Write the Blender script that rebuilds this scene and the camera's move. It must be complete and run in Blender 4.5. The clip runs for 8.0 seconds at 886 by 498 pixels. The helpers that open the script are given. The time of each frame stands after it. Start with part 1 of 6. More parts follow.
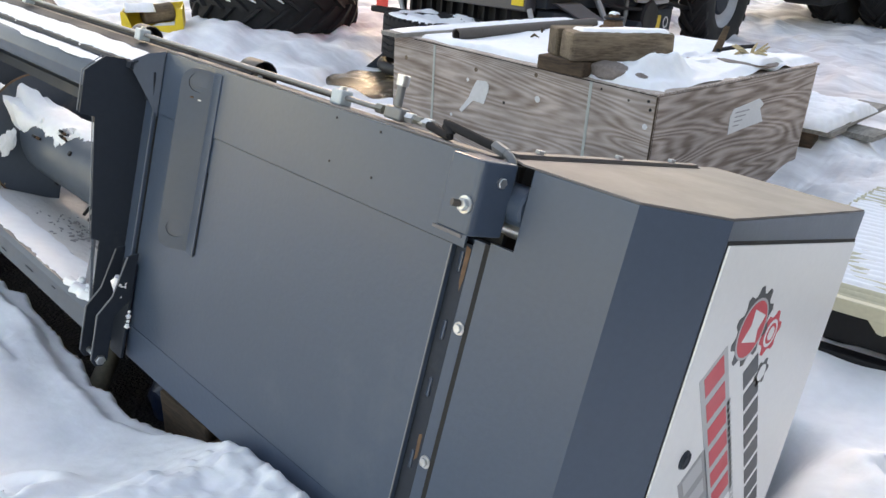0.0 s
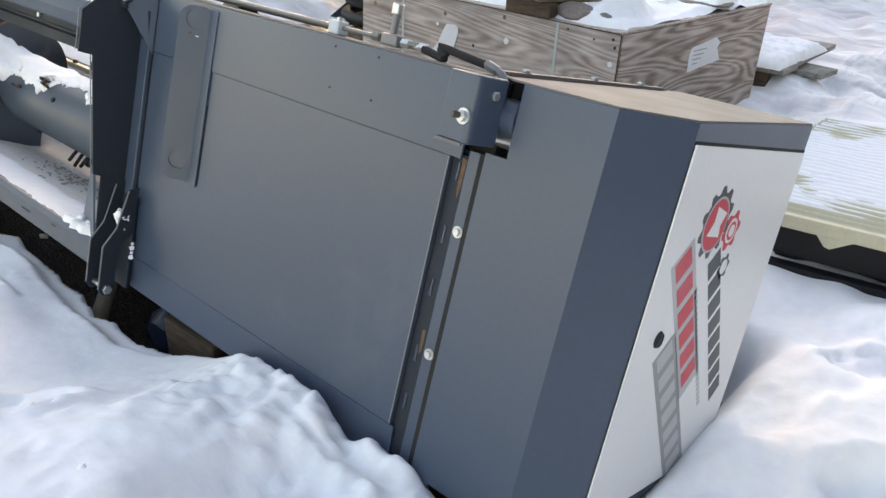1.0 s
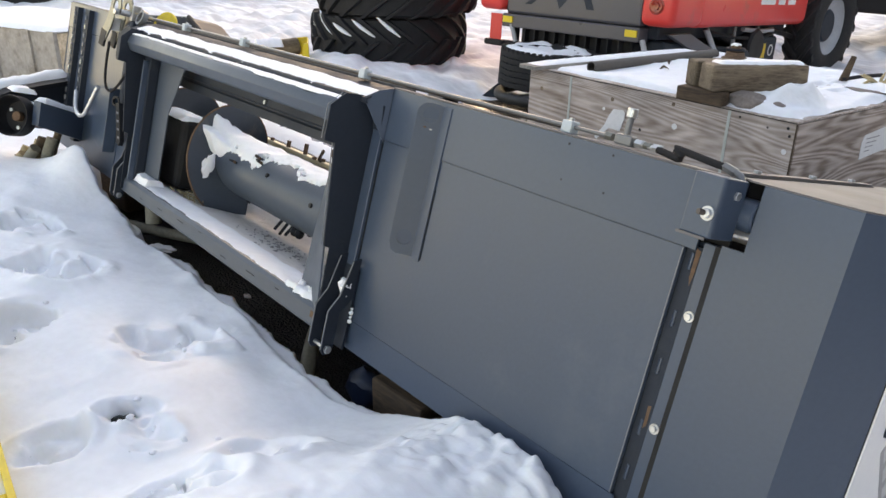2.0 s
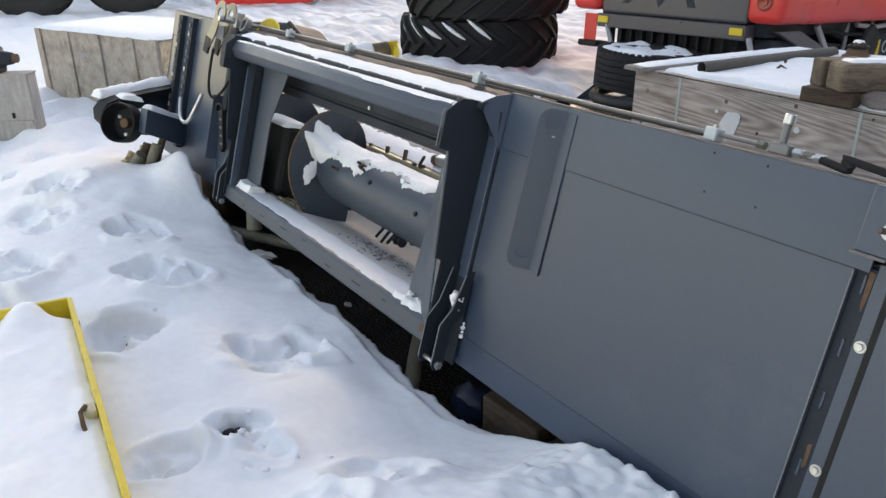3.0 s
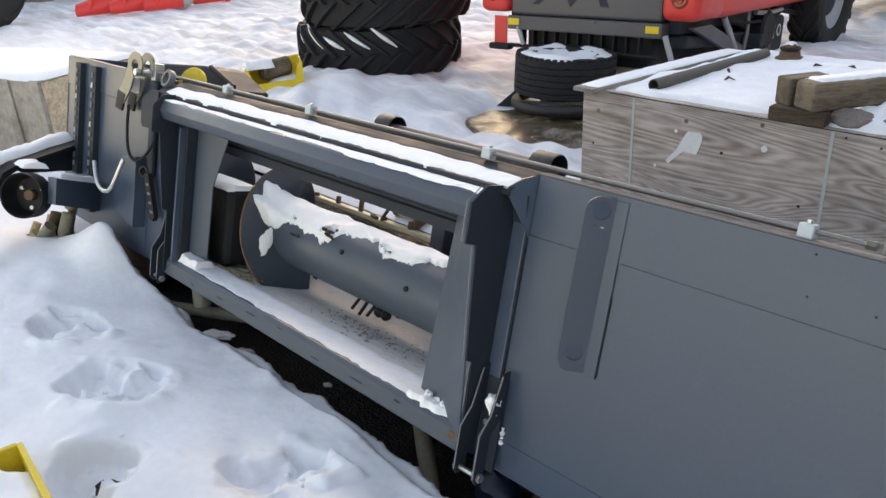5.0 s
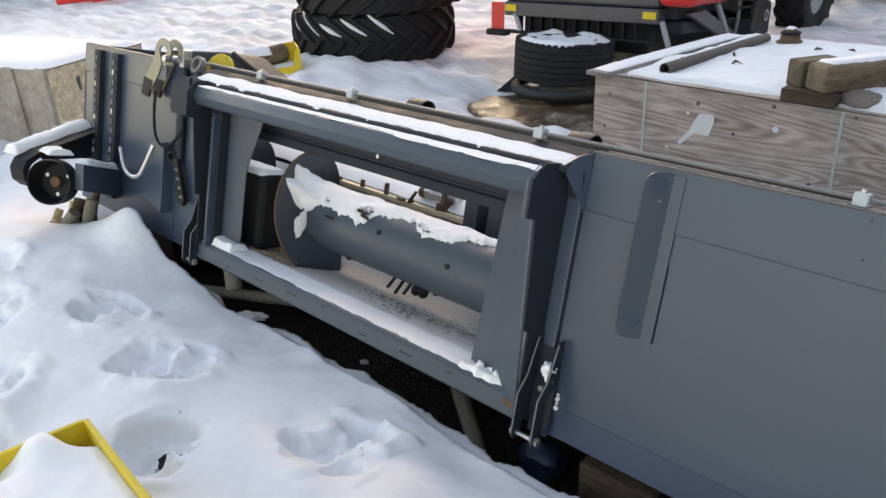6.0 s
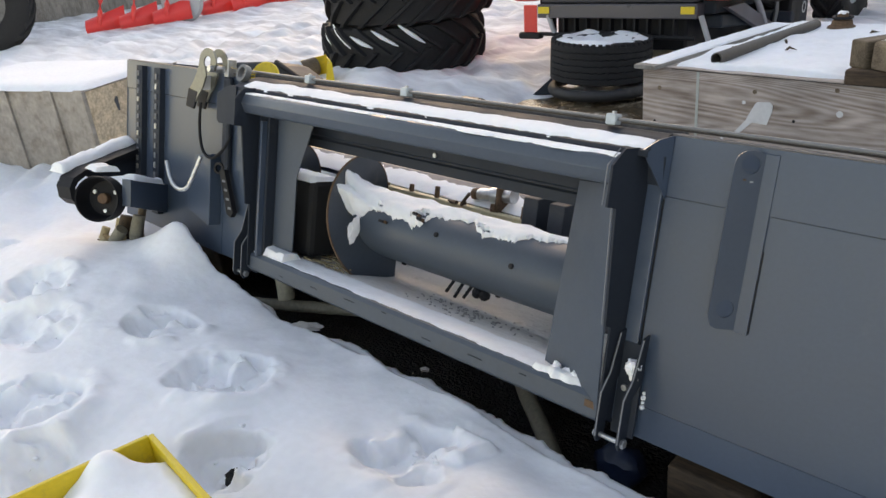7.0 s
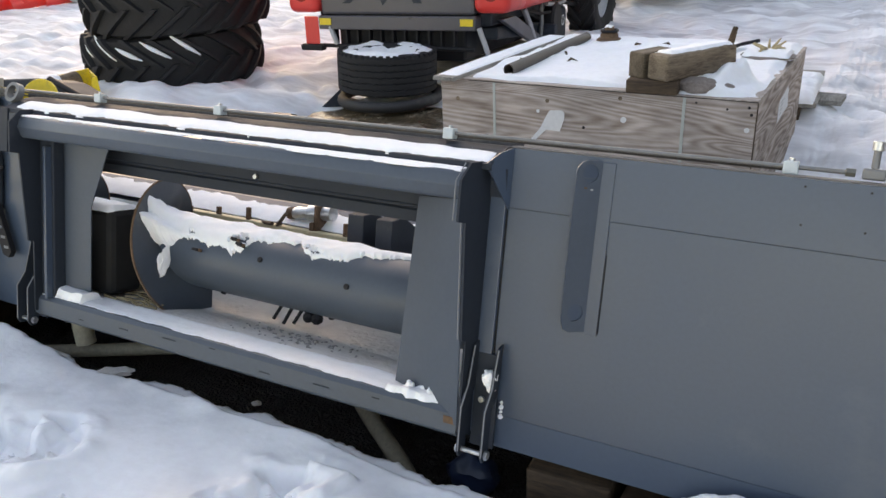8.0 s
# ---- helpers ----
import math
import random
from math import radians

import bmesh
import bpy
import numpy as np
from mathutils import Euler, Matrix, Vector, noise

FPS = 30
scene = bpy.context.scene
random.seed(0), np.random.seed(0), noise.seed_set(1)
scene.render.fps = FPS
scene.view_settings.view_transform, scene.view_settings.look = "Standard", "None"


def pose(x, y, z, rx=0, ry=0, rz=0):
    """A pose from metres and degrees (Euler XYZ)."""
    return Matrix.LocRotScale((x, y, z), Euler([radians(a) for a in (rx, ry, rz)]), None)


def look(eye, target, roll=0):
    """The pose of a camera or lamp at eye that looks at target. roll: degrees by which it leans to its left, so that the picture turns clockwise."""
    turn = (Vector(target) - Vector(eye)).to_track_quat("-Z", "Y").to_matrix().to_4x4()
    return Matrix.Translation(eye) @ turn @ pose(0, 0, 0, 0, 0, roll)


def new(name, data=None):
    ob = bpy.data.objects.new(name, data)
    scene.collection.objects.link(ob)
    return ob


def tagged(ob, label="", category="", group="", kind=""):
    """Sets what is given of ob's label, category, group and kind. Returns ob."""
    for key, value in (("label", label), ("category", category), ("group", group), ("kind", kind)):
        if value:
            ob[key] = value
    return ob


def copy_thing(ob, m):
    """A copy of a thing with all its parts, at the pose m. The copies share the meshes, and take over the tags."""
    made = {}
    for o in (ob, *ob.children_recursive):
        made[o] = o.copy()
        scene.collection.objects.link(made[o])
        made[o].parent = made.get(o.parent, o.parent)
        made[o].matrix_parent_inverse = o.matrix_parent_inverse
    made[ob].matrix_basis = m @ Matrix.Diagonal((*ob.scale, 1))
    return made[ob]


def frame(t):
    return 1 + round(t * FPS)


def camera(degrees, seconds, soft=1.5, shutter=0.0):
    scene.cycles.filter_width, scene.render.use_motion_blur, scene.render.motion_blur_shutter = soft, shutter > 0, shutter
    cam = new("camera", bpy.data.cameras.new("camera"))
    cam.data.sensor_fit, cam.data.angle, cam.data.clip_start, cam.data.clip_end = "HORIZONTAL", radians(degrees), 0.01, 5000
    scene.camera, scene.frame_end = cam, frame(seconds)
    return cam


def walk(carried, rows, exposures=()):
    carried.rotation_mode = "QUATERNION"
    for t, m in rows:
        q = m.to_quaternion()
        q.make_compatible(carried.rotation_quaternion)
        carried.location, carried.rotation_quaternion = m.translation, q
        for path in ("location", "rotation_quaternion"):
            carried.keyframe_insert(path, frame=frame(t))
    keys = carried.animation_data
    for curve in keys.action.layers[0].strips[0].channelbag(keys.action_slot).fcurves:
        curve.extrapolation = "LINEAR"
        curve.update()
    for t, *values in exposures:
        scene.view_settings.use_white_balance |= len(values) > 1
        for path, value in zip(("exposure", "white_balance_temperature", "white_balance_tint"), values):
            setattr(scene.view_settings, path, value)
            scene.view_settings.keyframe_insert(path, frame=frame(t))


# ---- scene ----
# The header stands on the yard with its back wall leaning away from the camera; its own axes are x along, y through, z up the wall.
HEADER = pose(0, 0, 0.75, -16.0, 0, 0)

cam = camera(59.2, 8.0)
# seconds, eye, target and roll, in the header's axes
PATH = [
    (0, (0.958, -1.183, 0.513), (-0.31, 0.299, 0.072), 13.7),
    (0.5, (1.088, -1.217, 0.454), (-0.127, 0.309, 0.013), 13.6),
    (1, (1.041, -1.375, 0.435), (-0.12, 0.169, -0.086), 13.0),
    (1.5, (1.017, -1.604, 0.404), (-0.185, -0.104, -0.15), 12.8),
    (2, (0.944, -1.735, 0.445), (-0.467, -0.382, 0.025), 13.2),
    (2.2, (0.921, -1.769, 0.457), (-0.541, -0.455, 0.087), 13.4),
    (3.3, (0.677, -1.751, 0.402), (-0.86, -0.58, -0.115), 11.8),
    (3.5, (0.599, -1.755, 0.391), (-0.924, -0.579, -0.155), 10.6),
    (3.7, (0.442, -1.699, 0.429), (-1.043, -0.449, -0.051), 9.8),
    (4, (0.286, -1.667, 0.589), (-1.107, -0.301, 0.149), 8.7),
    (4.5, (0.213, -1.746, 0.667), (-1.116, -0.319, 0.219), 8.5),
    (4.7, (0.186, -1.79, 0.658), (-1.163, -0.379, 0.222), 8.5),
    (5.8, (0.046, -2.164, 0.598), (-1.224, -0.705, 0.092), 8.5),
    (6, (0.035, -2.171, 0.588), (-1.247, -0.709, 0.118), 8.3),
    (6.5, (0.01, -2.195, 0.586), (-1.34, -0.794, 0.121), 7.3),
    (7, (-0.134, -2.197, 0.487), (-1.472, -0.778, 0.045), 5.7),
    (7.5, (-0.315, -2.183, 0.449), (-1.478, -0.605, 0.052), 5.5),
    (8, (-0.365, -2.259, 0.488), (-1.254, -0.506, 0.119), 4.6),
]
walk(cam, [(t, HEADER @ look(eye, target, roll)) for t, eye, target, roll in PATH], exposures=[(0.0, 0.84, 10000, 18), (1.5, 0.80, 10200, 19), (2.2, 0.66, 10300, 20), (3.5, 0.42, 9500, 18), (4.5, 0.58, 10000, 19), (6.0, 0.50, 10200, 19), (7.0, 0.40, 10300, 19), (7.5, 0.55, 10300, 19), (8.0, 0.58, 10300, 20)])

# ---- world, sun, exposure ----
SUN_AZ = math.atan2(0.65, -0.76)
SUN_EL = radians(22.0)
world = bpy.data.worlds.new("sky")
scene.world = world
world.use_nodes = True
wn = world.node_tree
sky = wn.nodes.new("ShaderNodeTexSky")
sky.sky_type = "NISHITA"
sky.sun_disc = False
sky.sun_elevation = SUN_EL
sky.sun_rotation = math.pi / 2 - SUN_AZ
sky.air_density, sky.dust_density, sky.ozone_density = 1.0, 0.4, 0.8
wn.links.new(sky.outputs[0], wn.nodes["Background"].inputs[0])
wn.nodes["Background"].inputs[1].default_value = 0.36
sun_data = bpy.data.lights.new("sun", "SUN")
sun_data.energy, sun_data.angle, sun_data.color = 0.40, radians(4.0), (1.0, 0.90, 0.80)
sun = new("sun", sun_data)
sun_dir = Vector((math.cos(SUN_AZ) * math.cos(SUN_EL), math.sin(SUN_AZ) * math.cos(SUN_EL), math.sin(SUN_EL)))
sun.matrix_world = look(sun_dir * 50, (0, 0, 0))


# ---- materials ----
def mat(name, col, rough=0.5, metal=0.0, var=0.15, scale=6.0, fine=60.0, bump=0.0, dirt=None, dirt_amt=0.0, dirt_scale=3.0, stretch=(1, 1, 1), spec=0.5):
    """Principled paint, metal, rubber or plastic with broad and fine variation, optional stains and bump."""
    m = bpy.data.materials.new(name)
    m.use_nodes = True
    nt = m.node_tree
    b = nt.nodes["Principled BSDF"]
    tc = nt.nodes.new("ShaderNodeTexCoord")
    mp = nt.nodes.new("ShaderNodeMapping")
    mp.inputs["Scale"].default_value = stretch
    nt.links.new(tc.outputs["Object"], mp.inputs[0])
    n1, n2 = nt.nodes.new("ShaderNodeTexNoise"), nt.nodes.new("ShaderNodeTexNoise")
    n1.inputs["Scale"].default_value, n1.inputs["Detail"].default_value = scale, 5
    n2.inputs["Scale"].default_value, n2.inputs["Detail"].default_value = fine, 3
    for n in (n1, n2):
        nt.links.new(mp.outputs[0], n.inputs[0])
    add = nt.nodes.new("ShaderNodeMath")
    add.operation = "ADD"
    nt.links.new(n1.outputs[0], add.inputs[0])
    nt.links.new(n2.outputs[0], add.inputs[1])
    ramp = nt.nodes.new("ShaderNodeMapRange")
    ramp.inputs[1].default_value, ramp.inputs[2].default_value = 0.6, 1.4
    ramp.inputs[3].default_value, ramp.inputs[4].default_value = 1 - var, 1 + var
    nt.links.new(add.outputs[0], ramp.inputs[0])
    mul = nt.nodes.new("ShaderNodeVectorMath")
    mul.operation = "SCALE"
    mul.inputs[0].default_value = col
    nt.links.new(ramp.outputs[0], mul.inputs["Scale"])
    out = mul.outputs[0]
    if dirt:
        n3 = nt.nodes.new("ShaderNodeTexNoise")
        n3.inputs["Scale"].default_value, n3.inputs["Detail"].default_value, n3.inputs["Roughness"].default_value = dirt_scale, 8, 0.7
        nt.links.new(mp.outputs[0], n3.inputs[0])
        r3 = nt.nodes.new("ShaderNodeMapRange")
        r3.inputs[1].default_value, r3.inputs[2].default_value = 0.62 - 0.3 * dirt_amt, 0.75 - 0.2 * dirt_amt
        r3.inputs[4].default_value = min(1.0, 0.4 + dirt_amt)
        nt.links.new(n3.outputs[0], r3.inputs[0])
        mx = nt.nodes.new("ShaderNodeMix")
        mx.data_type = "RGBA"
        nt.links.new(r3.outputs[0], mx.inputs[0])
        nt.links.new(out, mx.inputs[6])
        mx.inputs[7].default_value = (*dirt, 1)
        out = mx.outputs[2]
    nt.links.new(out, b.inputs["Base Color"])
    rr = nt.nodes.new("ShaderNodeMapRange")
    rr.inputs[1].default_value, rr.inputs[2].default_value = 0.3, 0.7
    rr.inputs[3].default_value, rr.inputs[4].default_value = max(0.05, rough - 0.08), min(1.0, rough + 0.08)
    nt.links.new(n1.outputs[0], rr.inputs[0])
    nt.links.new(rr.outputs[0], b.inputs["Roughness"])
    b.inputs["Metallic"].default_value = metal
    b.inputs["Specular IOR Level"].default_value = spec
    if bump:
        bp = nt.nodes.new("ShaderNodeBump")
        bp.inputs["Strength"].default_value, bp.inputs["Distance"].default_value = 1.0, bump
        nt.links.new(add.outputs[0], bp.inputs["Height"])
        nt.links.new(bp.outputs[0], b.inputs["Normal"])
    return m


def wood_mat(name, light, dark, ring=9.0, stretch=(1.0, 6.0, 6.0), rough=0.85, bump=0.002, weight=0.13):
    """Sawn or rotary-cut wood: long wavy grain, fine fibres and grey weathering."""
    m = bpy.data.materials.new(name)
    m.use_nodes = True
    nt = m.node_tree
    b = nt.nodes["Principled BSDF"]
    tc = nt.nodes.new("ShaderNodeTexCoord")
    info = nt.nodes.new("ShaderNodeObjectInfo")
    off = nt.nodes.new("ShaderNodeVectorMath")
    off.operation = "SCALE"
    off.inputs[0].default_value = (7.0, 3.0, 5.0)
    nt.links.new(info.outputs["Random"], off.inputs["Scale"])
    mv = nt.nodes.new("ShaderNodeVectorMath")
    mv.operation = "ADD"
    nt.links.new(tc.outputs["Object"], mv.inputs[0])
    nt.links.new(off.outputs[0], mv.inputs[1])
    mp = nt.nodes.new("ShaderNodeMapping")
    mp.inputs["Scale"].default_value = stretch
    nt.links.new(mv.outputs[0], mp.inputs[0])
    base = nt.nodes.new("ShaderNodeTexNoise")
    base.inputs["Scale"].default_value, base.inputs["Detail"].default_value = 1.1, 1.9
    base.inputs["Distortion"].default_value = 0.45
    nt.links.new(mp.outputs[0], base.inputs[0])
    rings = nt.nodes.new("ShaderNodeMath")
    rings.operation = "MULTIPLY"
    rings.inputs[1].default_value = ring * 6.28
    nt.links.new(base.outputs[0], rings.inputs[0])
    sine = nt.nodes.new("ShaderNodeMath")
    sine.operation = "SINE"
    nt.links.new(rings.outputs[0], sine.inputs[0])
    fibre = nt.nodes.new("ShaderNodeTexNoise")
    fibre.inputs["Scale"].default_value, fibre.inputs["Detail"].default_value = 14, 4
    nt.links.new(mp.outputs[0], fibre.inputs[0])
    comb = nt.nodes.new("ShaderNodeMath")
    comb.operation = "MULTIPLY_ADD"
    comb.inputs[1].default_value = weight
    nt.links.new(sine.outputs[0], comb.inputs[0])
    nt.links.new(fibre.outputs[0], comb.inputs[2])
    mix = nt.nodes.new("ShaderNodeMix")
    mix.data_type = "RGBA"
    mix.inputs[6].default_value, mix.inputs[7].default_value = (*dark, 1), (*light, 1)
    mr = nt.nodes.new("ShaderNodeMapRange")
    mr.inputs[1].default_value, mr.inputs[2].default_value = 0.2, 0.8
    nt.links.new(comb.outputs[0], mr.inputs[0])
    nt.links.new(mr.outputs[0], mix.inputs[0])
    grey = nt.nodes.new("ShaderNodeTexNoise")
    grey.inputs["Scale"].default_value, grey.inputs["Detail"].default_value = 3.0, 6
    nt.links.new(mv.outputs[0], grey.inputs[0])
    gr = nt.nodes.new("ShaderNodeMapRange")
    gr.inputs[1].default_value, gr.inputs[2].default_value, gr.inputs[3].default_value, gr.inputs[4].default_value = 0.3, 0.7, 0.75, 1.15
    nt.links.new(grey.outputs[0], gr.inputs[0])
    sc = nt.nodes.new("ShaderNodeVectorMath")
    sc.operation = "SCALE"
    nt.links.new(mix.outputs[2], sc.inputs[0])
    nt.links.new(gr.outputs[0], sc.inputs["Scale"])
    nt.links.new(sc.outputs[0], b.inputs["Base Color"])
    b.inputs["Roughness"].default_value = rough
    bp = nt.nodes.new("ShaderNodeBump")
    bp.inputs["Distance"].default_value = bump
    nt.links.new(comb.outputs[0], bp.inputs["Height"])
    nt.links.new(bp.outputs[0], b.inputs["Normal"])
    return m


def snow_mat(name, col, grain=0.002, dirt=0.0):
    m = mat(name, col, rough=0.75, var=0.05, scale=1.7, fine=25.0, bump=grain, spec=0.3, dirt=(0.36, 0.335, 0.305) if dirt else None, dirt_amt=dirt, dirt_scale=9.0)
    b = m.node_tree.nodes["Principled BSDF"]
    b.inputs["Subsurface Weight"].default_value = 0.12
    b.inputs["Subsurface Radius"].default_value = (0.02, 0.03, 0.04)
    return m


M = {}
M["grey"] = mat("grey_paint", (0.043, 0.067, 0.102), rough=0.36, var=0.07, scale=1.6, fine=70, bump=0.0004, dirt=(0.076, 0.099, 0.130), dirt_amt=0.16, dirt_scale=1.8)
M["grey_mid"] = mat("worn_grey_paint", (0.038, 0.051, 0.068), rough=0.5, var=0.1, scale=5, dirt=(0.16, 0.15, 0.14), dirt_amt=0.15)
# header grey with the shade of side faces and recesses put in; also dark parts
M["grey_dark"] = mat("dark_and_shaded_grey_paint", (0.021, 0.028, 0.039), rough=0.62, var=0.1, scale=5, dirt=(0.06, 0.066, 0.075), dirt_amt=0.15, spec=0.25)
M["plate"] = mat("plate_grey_paint", (0.054, 0.073, 0.098), rough=0.45, var=0.08, scale=5, dirt=(0.060, 0.076, 0.096), dirt_amt=0.15)
M["grey_pale"] = mat("edge_worn_grey_paint", (0.17, 0.18, 0.195), rough=0.45, var=0.1, scale=8)
M["grey_dust"] = mat("dusty_grey_paint", (0.130, 0.121, 0.121), rough=0.60, var=0.10, scale=7, dirt=(0.158, 0.143, 0.136), dirt_amt=0.45, dirt_scale=4)
M["rail_dust"] = mat("grimy_grey_rail_paint", (0.085, 0.085, 0.090), rough=0.75, var=0.25, scale=9, dirt=(0.17, 0.16, 0.15), dirt_amt=0.3, dirt_scale=12, spec=0.2)
M["black"] = mat("black_plastic", (0.010, 0.010, 0.012), rough=0.6, var=0.2, spec=0.3)
# near-black for the shade in gaps and openings; also black rubber, knots and nails
M["gap"] = mat("black_gap_shade_and_parts", (0.008, 0.008, 0.009), rough=0.8, var=0.1)
M["zinc"] = mat("zinc_plated_steel", (0.55, 0.56, 0.56), rough=0.38, metal=0.9, var=0.15, scale=30, dirt=(0.3, 0.25, 0.2), dirt_amt=0.15, dirt_scale=20)
M["zinc_yellow"] = mat("yellow_zinc_steel", (0.19, 0.19, 0.165), rough=0.42, metal=0.7, var=0.2, scale=20)
M["rust"] = mat("rusty_steel", (0.13, 0.075, 0.045), rough=0.9, var=0.4, scale=18, bump=0.002)
M["pipe_dark"] = mat("dull_brown_grey_steel", (0.085, 0.072, 0.064), rough=0.6, metal=0.2, var=0.2, scale=12)
M["clamp"] = mat("pale_blue_grey_plastic", (0.42, 0.48, 0.51), rough=0.5, var=0.08)
M["cup"] = mat("grey_black_guard", (0.018, 0.018, 0.019), rough=0.6, var=0.3, dirt=(0.12, 0.11, 0.10), dirt_amt=0.15)
M["tube"] = mat("grey_hydraulic_pipe", (0.16, 0.165, 0.17), rough=0.45, metal=0.3, var=0.15)
M["white"] = mat("white_door_paint", (0.71, 0.72, 0.72), rough=0.4, var=0.03, scale=2.0)
M["decal_grey"] = mat("grey_decal", (0.26, 0.265, 0.27), rough=0.5, var=0.05)
M["decal_pale"] = mat("pale_grey_decal", (0.42, 0.43, 0.44), rough=0.5, var=0.04)
M["decal_dark"] = mat("charcoal_decal", (0.05, 0.055, 0.06), rough=0.5, var=0.05)
M["decal_red"] = mat("red_decal", (0.62, 0.05, 0.07), rough=0.5, var=0.05)
M["red"] = mat("red_machine_paint", (0.74, 0.048, 0.042), rough=0.35, var=0.06, scale=2, dirt=(0.35, 0.10, 0.08), dirt_amt=0.15)
M["yellow"] = mat("yellow_paint", (0.72, 0.50, 0.03), rough=0.45, var=0.1, scale=8, dirt=(0.35, 0.22, 0.06), dirt_amt=0.2, dirt_scale=12)
M["rubber"] = mat("tyre_rubber", (0.016, 0.016, 0.0175), rough=0.72, var=0.3, scale=5, fine=40, bump=0.002, dirt=(0.045, 0.044, 0.043), dirt_amt=0.08, spec=0.3)
M["snow"] = snow_mat("snow", (0.86, 0.87, 0.885))
nt = M["snow"].node_tree
bs = nt.nodes["Principled BSDF"]
src = bs.inputs["Base Color"].links[0].from_socket
tc = nt.nodes.new("ShaderNodeTexCoord")
mp = nt.nodes.new("ShaderNodeMapping")
mp.inputs["Rotation"].default_value = (0, 0, radians(40))
mp.inputs["Scale"].default_value = (0.45, 2.4, 1.0)
nt.links.new(tc.outputs["Object"], mp.inputs[0])
# grey streaks on the yard snow: trodden dirt, and the ruts' shade painted in
rut_dirt_shade = nt.nodes.new("ShaderNodeTexNoise")
rut_dirt_shade.inputs["Scale"].default_value, rut_dirt_shade.inputs["Detail"].default_value, rut_dirt_shade.inputs["Roughness"].default_value = 1.6, 7, 0.62
nt.links.new(mp.outputs[0], rut_dirt_shade.inputs[0])
amt = nt.nodes.new("ShaderNodeMapRange")
amt.inputs[1].default_value, amt.inputs[2].default_value, amt.inputs[4].default_value = 0.36, 0.62, 0.85
nt.links.new(rut_dirt_shade.outputs[0], amt.inputs[0])
xyz = nt.nodes.new("ShaderNodeSeparateXYZ")
nt.links.new(tc.outputs["Object"], xyz.inputs[0])
# the greying sets in with distance, from y 1.6 to 4.2
drive = nt.nodes.new("ShaderNodeMapRange")
drive.inputs[1].default_value, drive.inputs[2].default_value = 1.6, 4.2
nt.links.new(xyz.outputs[1], drive.inputs[0])
both = nt.nodes.new("ShaderNodeMath")
both.operation = "MULTIPLY"
nt.links.new(amt.outputs[0], both.inputs[0])
nt.links.new(drive.outputs[0], both.inputs[1])
mx = nt.nodes.new("ShaderNodeMix")
mx.data_type = "RGBA"
nt.links.new(both.outputs[0], mx.inputs[0])
nt.links.new(src, mx.inputs[6])
mx.inputs[7].default_value = (0.45, 0.445, 0.46, 1)
nt.links.new(mx.outputs[2], bs.inputs["Base Color"])
M["snow_cap"] = snow_mat("settled_snow", (0.85, 0.86, 0.875), grain=0.004)
M["snow_dirty"] = snow_mat("dusty_frozen_snow", (0.74, 0.705, 0.67), grain=0.012, dirt=0.12)
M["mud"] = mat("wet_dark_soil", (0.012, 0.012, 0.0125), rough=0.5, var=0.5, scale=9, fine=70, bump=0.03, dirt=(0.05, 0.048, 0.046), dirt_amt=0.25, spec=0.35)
M["brown"] = mat("brown_ice", (0.085, 0.06, 0.035), rough=0.22, var=0.35, scale=5, bump=0.012, dirt=(0.4, 0.36, 0.30), dirt_amt=0.35)
M["ply"] = wood_mat("weathered_plywood", (0.55, 0.475, 0.43), (0.25, 0.19, 0.155), ring=44.0, stretch=(0.36, 2.6, 2.6), weight=0.17)
M["ply_side"] = wood_mat("weathered_plywood_side", (0.50, 0.42, 0.375), (0.20, 0.148, 0.12), ring=30.0, stretch=(2.6, 0.30, 2.9), weight=0.22)
M["timber"] = wood_mat("old_sawn_timber", (0.26, 0.195, 0.135), (0.10, 0.068, 0.045), ring=3.0, stretch=(1.5, 9, 9))
M["timber_dark"] = wood_mat("dark_wet_timber", (0.12, 0.075, 0.045), (0.04, 0.025, 0.015), ring=3.0, stretch=(1.5, 9, 9))
M["timber_mid"] = wood_mat("damp_brown_timber", (0.17, 0.125, 0.085), (0.07, 0.05, 0.032), ring=3.0, stretch=(1.5, 9, 9))
M["plank"] = wood_mat("grey_plank", (0.33, 0.31, 0.28), (0.16, 0.145, 0.125), ring=4.0, stretch=(9, 1.2, 9))
M["osb_grey"] = mat("weathered_chipboard", (0.34, 0.30, 0.26), rough=0.9, var=0.30, scale=9, fine=22, bump=0.006, dirt=(0.20, 0.16, 0.125), dirt_amt=0.4, dirt_scale=5)
# lit copy of the chipboard: warm sunlight on the right side is in the colour
M["osb_lit"] = mat("sunlit_chipboard", (0.56, 0.44, 0.31), rough=0.9, var=0.45, scale=15, fine=50, bump=0.003, dirt=(0.28, 0.2, 0.11), dirt_amt=0.3, dirt_scale=8)
M["osb_pale"] = mat("pale_grey_weathered_board", (0.35, 0.33, 0.315), rough=0.9, var=0.3, scale=6, fine=40, bump=0.004, dirt=(0.30, 0.26, 0.22), dirt_amt=0.3, dirt_scale=5, stretch=(6, 6, 1))
M["paper"] = mat("wet_white_paper", (0.66, 0.67, 0.67), rough=0.8, var=0.08, scale=10)
M["strap"] = mat("pale_strapping", (0.42, 0.46, 0.43), rough=0.4, var=0.1)
M["stone"] = mat("grey_stone", (0.22, 0.18, 0.16), rough=0.85, var=0.3, scale=9, bump=0.004)
M["straw"] = mat("dry_maize_straw", (0.42, 0.33, 0.19), rough=0.9, var=0.4, scale=20)
